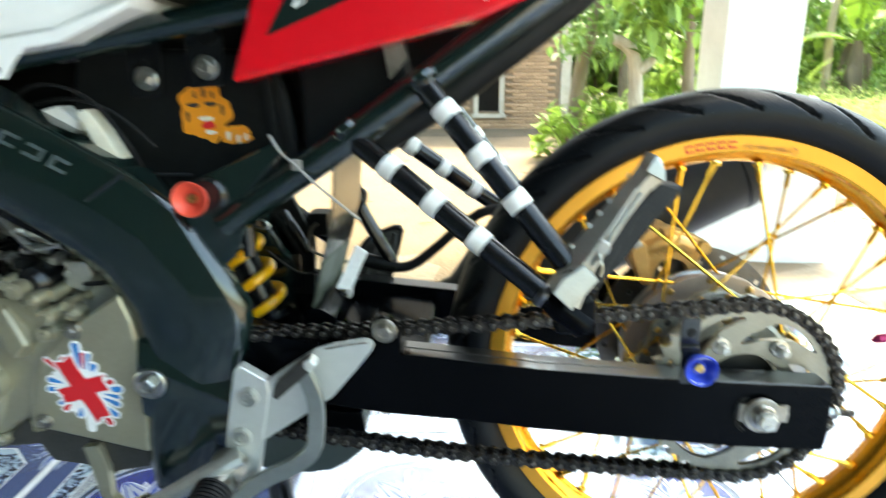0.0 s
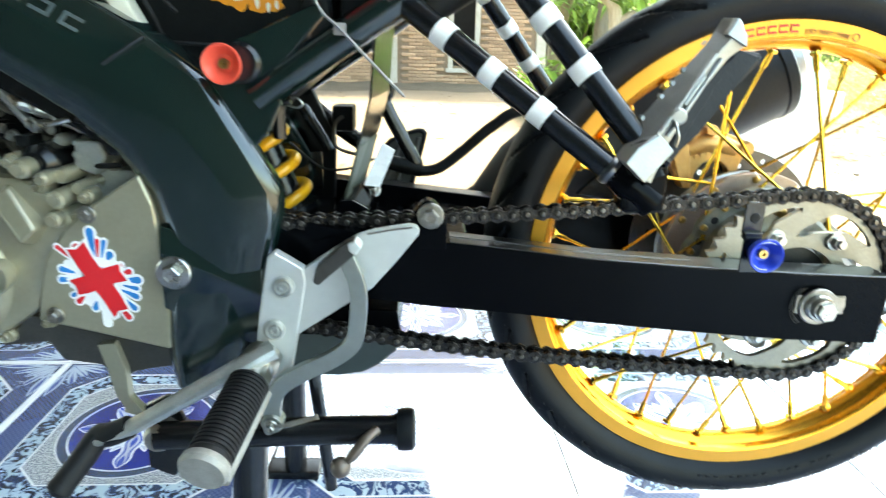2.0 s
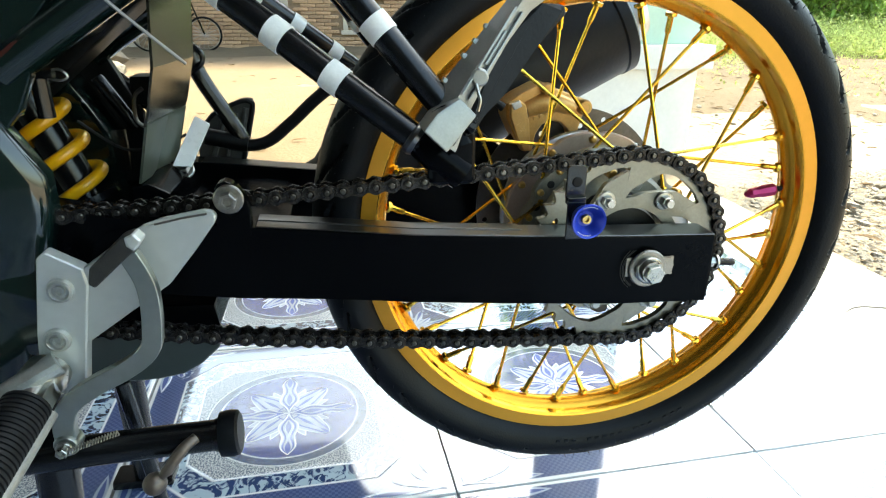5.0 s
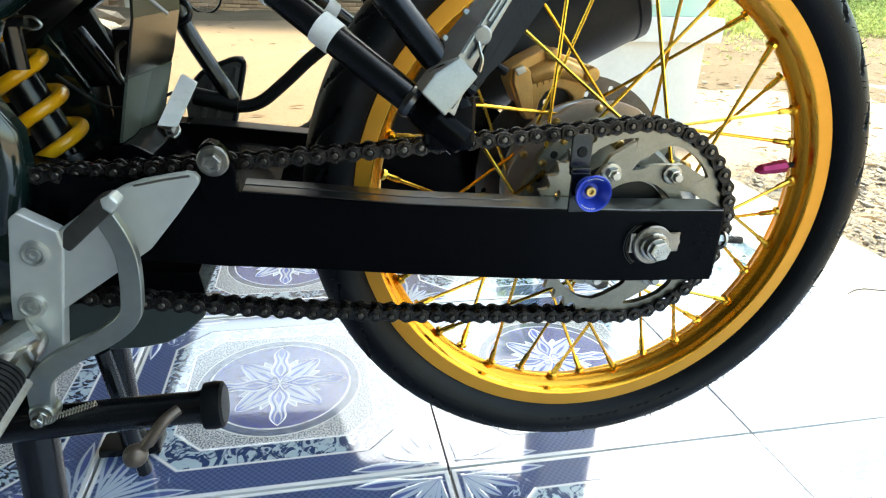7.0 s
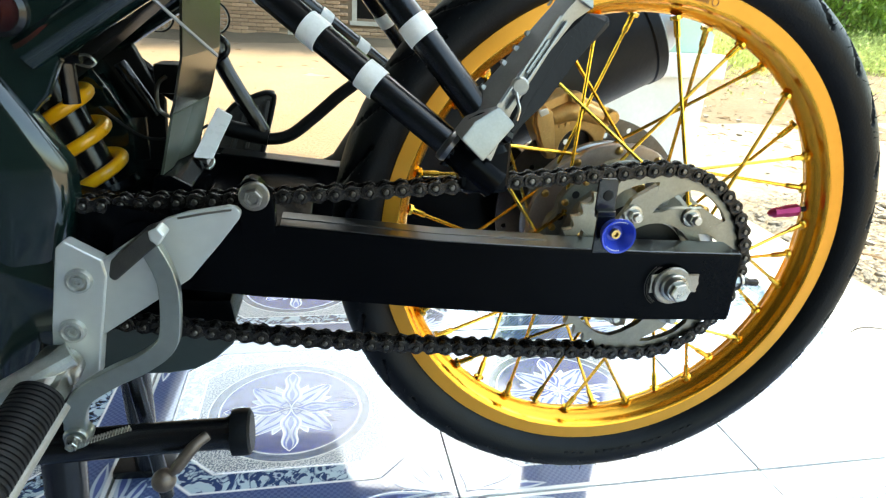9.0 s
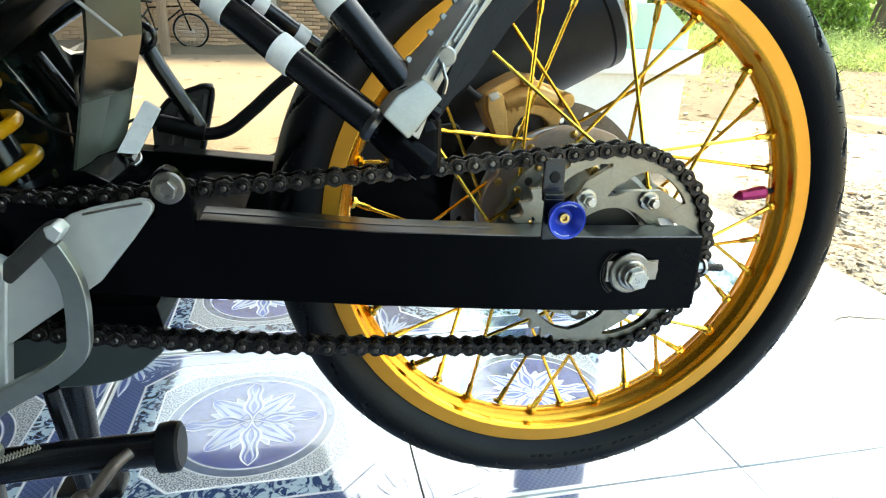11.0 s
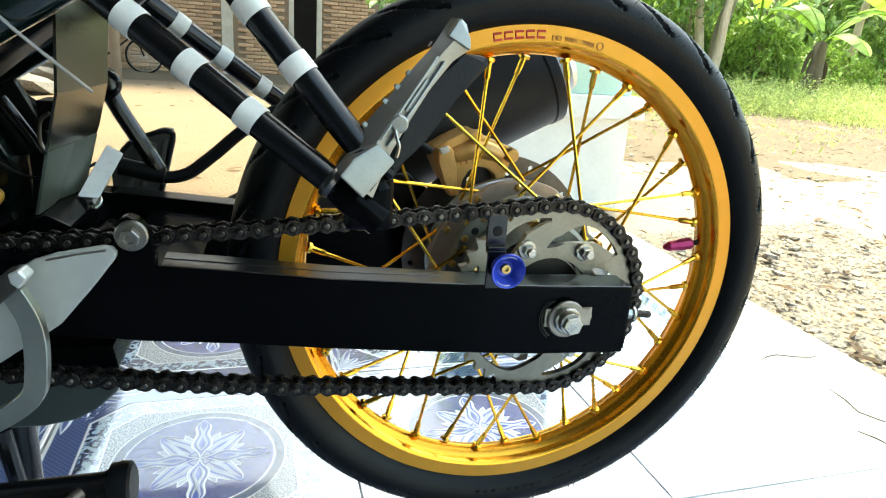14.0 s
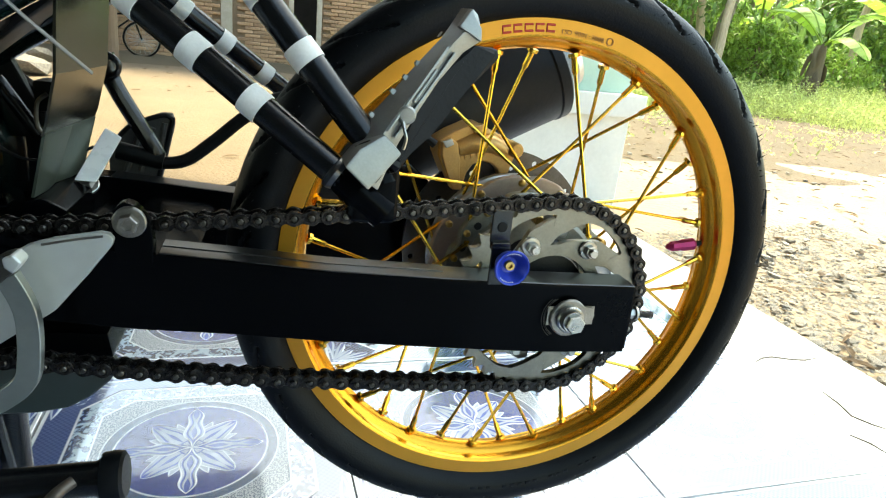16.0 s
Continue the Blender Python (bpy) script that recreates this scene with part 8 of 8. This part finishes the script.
# one dense dark bush of larger leaves
bush2 = thing("bush", "dense green bush with glossy leaves", "bush", "bushes in the yard")
bush2.location = (9.3, 11.0, -0.14)
vs_, fs_ = [], []
rnd = random.Random(61)
for k in range(2600):
    o = rand_dir(rnd)
    o = Vector((o.x * 0.85, o.y * 0.7, 0.95 + 0.72 * o.z)) * 1.0
    q = 0.55 + 0.45 * rnd.random() ** 0.4
    c = Vector((o.x * q, o.y * q, 0.95 + (o.z - 0.95) * q))
    add_leaf(vs_, fs_, c, (rand_dir(rnd) + Vector((0, 0, -0.1))).normalized(), Vector((0, 0, 1)), rnd.uniform(0.10, 0.19), rnd.uniform(0.045, 0.085))
mesh_of("foliage", vs_, fs_, M_LEAF, bush2)
for k in range(5):
    part("stem", tube([(0.05 * k - 0.1, 0, -0.03), (0.14 * k - 0.28, 0.1 * (k % 2), 0.7)], 0.014, 6), M_BARK, bush2)

# weeds and grass over the earth beyond the yard
rnd = random.Random(9)
verts, faces = [], []
for k in range(36000):
    x, y = rnd.uniform(2.0, 20), rnd.uniform(3.0, 13)
    edge = y - 6.6 - 1.1 * noise.noise((x * 0.7, y * 0.7, 1))
    patch = noise.noise((x * 1.3, y * 1.3, 3)) > 0.16
    den = min(1, max(0.0, edge / 1.3)) * (0.55 + 0.45 * (noise.noise((x * 0.9, y * 0.9, 3)) > -0.2)) + (0.03 + 0.22 * patch) * (y > 3.6)
    if rnd.random() > den:
        continue
    tall = min(1, max(0.0, edge / 1.6))
    h = rnd.uniform(0.03, 0.12) + (rnd.uniform(0.18, 0.50) + 0.40 * max(0, noise.noise((x * 0.8, y * 0.8, 8)))) * tall
    foot = Vector((x, y, -0.125 - 0.004 * max(0, y - 1.5)))
    tip = foot + Vector((rnd.gauss(0, 0.10) * h * 2, rnd.gauss(0, 0.10) * h * 2, h))
    i0 = len(verts)
    wd = 0.004
    verts += [foot + Vector((-wd, 0, 0)), foot + Vector((wd, 0, 0)), tip]
    faces.append((i0, i0 + 1, i0 + 2))
    for j in range(5 if tall < 0.4 else 9):
        f = 0.15 + 0.85 * rnd.random()
        d_ = (rand_dir(rnd) + Vector((0, 0, 0.35))).normalized()
        add_leaf(verts, faces, foot.lerp(tip, f) + rand_dir(rnd) * 0.05, d_, Vector((rnd.gauss(0, 0.6), rnd.gauss(0, 0.6), 1)).normalized(), rnd.uniform(0.030, 0.075), rnd.uniform(0.012, 0.028))
tagged(mesh_of("weeds", verts, faces, M_GRASS), "pale green weeds and grass over the earth", "grass", kind="stuff")
verts, faces = [], []
for k in range(1300):
    x, y = rnd.uniform(1.0, 8.5), rnd.uniform(0.4, 7.5)
    add_leaf(verts, faces, Vector((x, y, -0.075 - 0.004 * max(0, y - 1.5))), Vector((rnd.gauss(0, 1), rnd.gauss(0, 1), 0.05)).normalized(), Vector((0, 0, 1)), rnd.uniform(0.02, 0.10), rnd.uniform(0.008, 0.03), 0.1)
for k in range(2600):
    x, y = rnd.uniform(1.6, 9.0), rnd.uniform(2.3, 8.5)
    add_leaf(verts, faces, Vector((x, y, -0.070 - 0.004 * max(0, y - 1.5))), Vector((rnd.gauss(0, 1), rnd.gauss(0, 1), 0.03)).normalized(), Vector((rnd.gauss(0, 0.2), rnd.gauss(0, 0.2), 1)), rnd.uniform(0.012, 0.055), rnd.uniform(0.006, 0.022), 0.02)
for k in range(160):
    x, y = rnd.uniform(-3, 2.5), rnd.uniform(2.0, 8.5)
    add_leaf(verts, faces, Vector((x, y, -0.075 - 0.004 * max(0, y - 1.5))), Vector((rnd.gauss(0, 1), rnd.gauss(0, 1), 0.05)).normalized(), Vector((0, 0, 1)), rnd.uniform(0.03, 0.10), rnd.uniform(0.01, 0.03), 0.1)
tagged(mesh_of("leaf_litter", verts, faces, M_DRY), "dry brown leaf litter on the earth", "litter", kind="stuff")


def stone_mesh(seed):
    rnd = random.Random(seed)
    bm = bmesh.new()
    bmesh.ops.create_icosphere(bm, subdivisions=1, radius=1.0)
    for v in bm.verts:
        v.co *= rnd.uniform(0.7, 1.15)
        v.co.z *= 0.38
    return bm


# rubble along the porch edge, each stone a piece
rnd = random.Random(31)
stones = []
gr = bpy.data.objects["ground"]
for k in range(280):
    if k < 200:
        x = EDGE_X + 0.03 + 1.1 * rnd.random() ** 1.6
        y = rnd.uniform(-0.3, 1.3) + 0.25 * (x - EDGE_X)
        s_ = rnd.uniform(0.010, 0.030) * (1.4 if k % 11 == 0 else 1)
    else:
        x, y, s_ = rnd.uniform(1.2, 4.5), rnd.uniform(0.8, 4.5), rnd.uniform(0.008, 0.026)
    m = pose(x, y, -0.088 + s_ * 0.25, rnd.uniform(-20, 20), rnd.uniform(-20, 20), rnd.uniform(0, 360)) @ Matrix.Diagonal((s_, s_ * rnd.uniform(0.6, 1), s_, 1))
    if k < 5:
        o = part("stone", stone_mesh(k), M_STONE, gr, smooth=20)
        o.matrix_basis = m
        stones.append(o)
    else:
        again("stone", stones[k % 5], gr, m)
verts, faces = [], []
for k in range(11000):
    x = EDGE_X + 0.02 + 1.3 * rnd.random() ** 1.4
    y = rnd.uniform(-0.6, 1.5) + 0.2 * (x - EDGE_X)
    s_ = rnd.uniform(0.003, 0.013)
    c = Vector((x, y, -0.086 + s_ * 0.3))
    i0 = len(verts)
    verts += [c + Vector((math.cos(t), math.sin(t), rnd.uniform(-0.3, 0.3))) * s_ * rnd.uniform(0.6, 1.1) for t in (0, 1.5, 3.0, 4.5)] + [c + Vector((rnd.uniform(-0.3, 0.3) * s_, rnd.uniform(-0.3, 0.3) * s_, s_ * rnd.uniform(0.15, 0.5)))]
    faces += [(i0 + j, i0 + (j + 1) % 4, i0 + 4) for j in range(4)]
tagged(mesh_of("gravel", verts, faces, M_STONE), "loose grey gravel and broken rubble", "gravel", kind="stuff")

# cracks in the cement edge
M_CRACK = surface("dark_crack", (0.05, 0.045, 0.04), 0.9, second=(0.08, 0.07, 0.06), scale=60)
for pts in ([(0.716, 0.391), (0.742, 0.404), (0.768, 0.408), (0.806, 0.395), (0.836, 0.390), (0.875, 0.397)], [(0.769, 0.273), (0.766, 0.234), (0.755, 0.195), (0.772, 0.167), (0.790, 0.150)], [(0.700, 0.146), (0.716, 0.120), (0.722, 0.090)], [(0.71, -0.10), (0.78, -0.12), (0.85, -0.08)]):
    part("crack", tube([(x, y, -0.0012) for x, y in pts], [0.0012] + [0.002] * (len(pts) - 2) + [0.0008], 5), M_CRACK, slab)


def bicycle(x, y, turn):
    b = thing("bicycle", "small old bicycle leaning by the brick house", "bicycle")
    b.location, b.rotation_euler, b.scale = (x, y, -0.075), (radians(8), 0, radians(turn)), (0.7, 0.7, 0.7)
    for wx in (-0.5, 0.5):
        wh = part("wheel", lathe([(0.29, -0.015), (0.31, -0.018), (0.325, 0), (0.31, 0.018), (0.29, 0.015)], 40, (wx, 0, 0.325), closed=True), M_TYRE, b)
        part("wheel_rim", lathe([(0.272, -0.012), (0.291, -0.013), (0.291, 0.013), (0.272, 0.012)], 40, (wx, 0, 0.325), closed=True), M_STEEL, wh, "pale metal rim")
        part("wheel_spokes", join(*[tube([(wx, 0, 0.325), (wx + 0.3 * math.cos(a), 0, 0.325 + 0.3 * math.sin(a))], 0.003, 4) for a in (math.pi * k / 9 for k in range(18))]), M_STEEL, wh)
    for p, q_ in (((-0.5, 0.325), (-0.12, 0.32)), ((-0.12, 0.32), (-0.22, 0.80)), ((-0.5, 0.325), (-0.20, 0.70)), ((-0.20, 0.72), (0.34, 0.76)), ((-0.12, 0.32), (0.36, 0.70)), ((0.32, 0.90), (0.5, 0.325))):
        part("frame_tube", tube([(p[0], 0, p[1]), (q_[0], 0, q_[1])], 0.016, 8), M_BLACK, b)
    part("saddle", prism([(-0.34, 0.82), (-0.12, 0.80), (-0.10, 0.83), (-0.33, 0.87)], -0.06, 0.06, 0.02), M_SEAT, b)
    part("handlebar", tube([(0.24, -0.25, 0.95), (0.33, -0.1, 0.92), (0.33, 0.1, 0.92), (0.24, 0.25, 0.95)], 0.012, 8), M_STEEL, b)


bicycle(-2.27, 8.78, 4)
tagged(part("wooden_post", tube([(-2.1, 8.0, -0.2), (-2.08, 8.0, 1.0), (-2.12, 8.02, 2.0)], [0.06, 0.055, 0.05], 10), M_WOOD), "weathered brown wooden post standing in the yard", "post")
for k, (x, y, s_) in enumerate(((-2.35, 5.9, 0.30), (-2.75, 6.4, 0.36), (-3.2, 6.2, 0.30), (-2.6, 6.9, 0.26), (-3.5, 7.0, 0.4))):
    o = part("rock", stone_mesh(60 + k), M_STONE, None, smooth=25)
    o.matrix_basis = pose(x, y, -0.02, 10 * k, 5, 70 * k) @ Matrix.Diagonal((s_, s_ * 0.8, s_ * 0.9, 1))
    tagged(o, "broken pale grey rock lying in the yard", "rock", "rocks in the yard")

# an orange plastic crate on the far tiles
crate = thing("crate", "orange plastic crate with white lid on the porch tiles", "crate")
crate.location, crate.scale = (-1.80, 0.95, 0.0), (0.8, 0.8, 0.6)
M_CRATE = surface("orange_plastic", (0.70, 0.16, 0.03), 0.4, second=(0.62, 0.13, 0.025), scale=20)
part("body", join(box(-0.16, 0.16, -0.11, -0.10, 0.0, 0.16, 0.004), box(-0.16, 0.16, 0.10, 0.11, 0.0, 0.16, 0.004), box(-0.16, -0.15, -0.10, 0.10, 0.0, 0.16, 0.004), box(0.15, 0.16, -0.10, 0.10, 0.0, 0.16, 0.004), box(-0.15, 0.15, -0.10, 0.10, 0.0, 0.01)), M_CRATE, crate)
for ly in (-0.122, 0.108):
    part("lip", box(-0.172, 0.172, ly, ly + 0.014, 0.155, 0.172, 0.003), M_CRATE, crate)

part("lid", box(-0.175, 0.175, -0.125, 0.125, 0.172, 0.186, 0.004), M_TAPE, crate, "white lid")
part("band", box(-0.163, 0.163, -0.113, -0.109, 0.10, 0.125, 0.001), M_BLUE, crate, "blue band")

# bricks of the house: single pieces where the yard shows them best, the rest joined
rnd = random.Random(2)
BL, BH, JOINT = 0.205, 0.042, 0.008
brick = None
verts, faces = [], []
count = 0
for row in range(60):
    z = -0.10 + row * (BH + JOINT)
    x = -7.9 + (row % 2) * 0.11
    while x + BL < 1.22:
        xa, xb = x, x + BL
        x += BL + JOINT
        zc = z + BH / 2
        if xb > -0.08 and xa < 0.40 and 0.10 < zc < 1.72:
            continue
        if any(abs((xa + xb) / 2 - px) < 0.18 for px in (-5.2, -2.95, -0.9)):
            continue
        off = rnd.uniform(-0.008, 0.006)
        if -2.3 < xa and row < 31 and count < 300:
            count += 1
            m = pose((xa + xb) / 2, HOUSE_Y - 0.008 + off, zc, 0, rnd.uniform(-0.7, 0.7), rnd.uniform(-0.8, 0.8))
            if brick is None:
                brick = part("brick", box(-BL / 2, BL / 2, -0.022, 0.022, -BH / 2, BH / 2, 0.006, 1), M_BRICK, house, smooth=0)
                brick.matrix_basis = m
            else:
                again("brick", brick, house, m)
        elif row < 59:
            i0 = len(verts)
            y0 = HOUSE_Y - 0.03 + off
            w0, w1, w2, w3 = (rnd.uniform(-0.010, 0.010) for _ in range(4))
            verts += [(xa + w0, y0, z + w1 / 2), (xb + w2, y0, z + w3 / 2), (xb + w1, y0, z + BH + w0 / 2), (xa + w3, y0, z + BH + w2 / 2), (xa, HOUSE_Y + 0.01, z), (xb, HOUSE_Y + 0.01, z), (xb, HOUSE_Y + 0.01, z + BH), (xa, HOUSE_Y + 0.01, z + BH)]
            faces += [(i0, i0 + 1, i0 + 2, i0 + 3), (i0, i0 + 4, i0 + 5, i0 + 1), (i0 + 3, i0 + 2, i0 + 6, i0 + 7), (i0, i0 + 3, i0 + 7, i0 + 4), (i0 + 1, i0 + 5, i0 + 6, i0 + 2)]
tagged(mesh_of("brickwork", verts, faces, M_BRICK, house), kind="stuff")
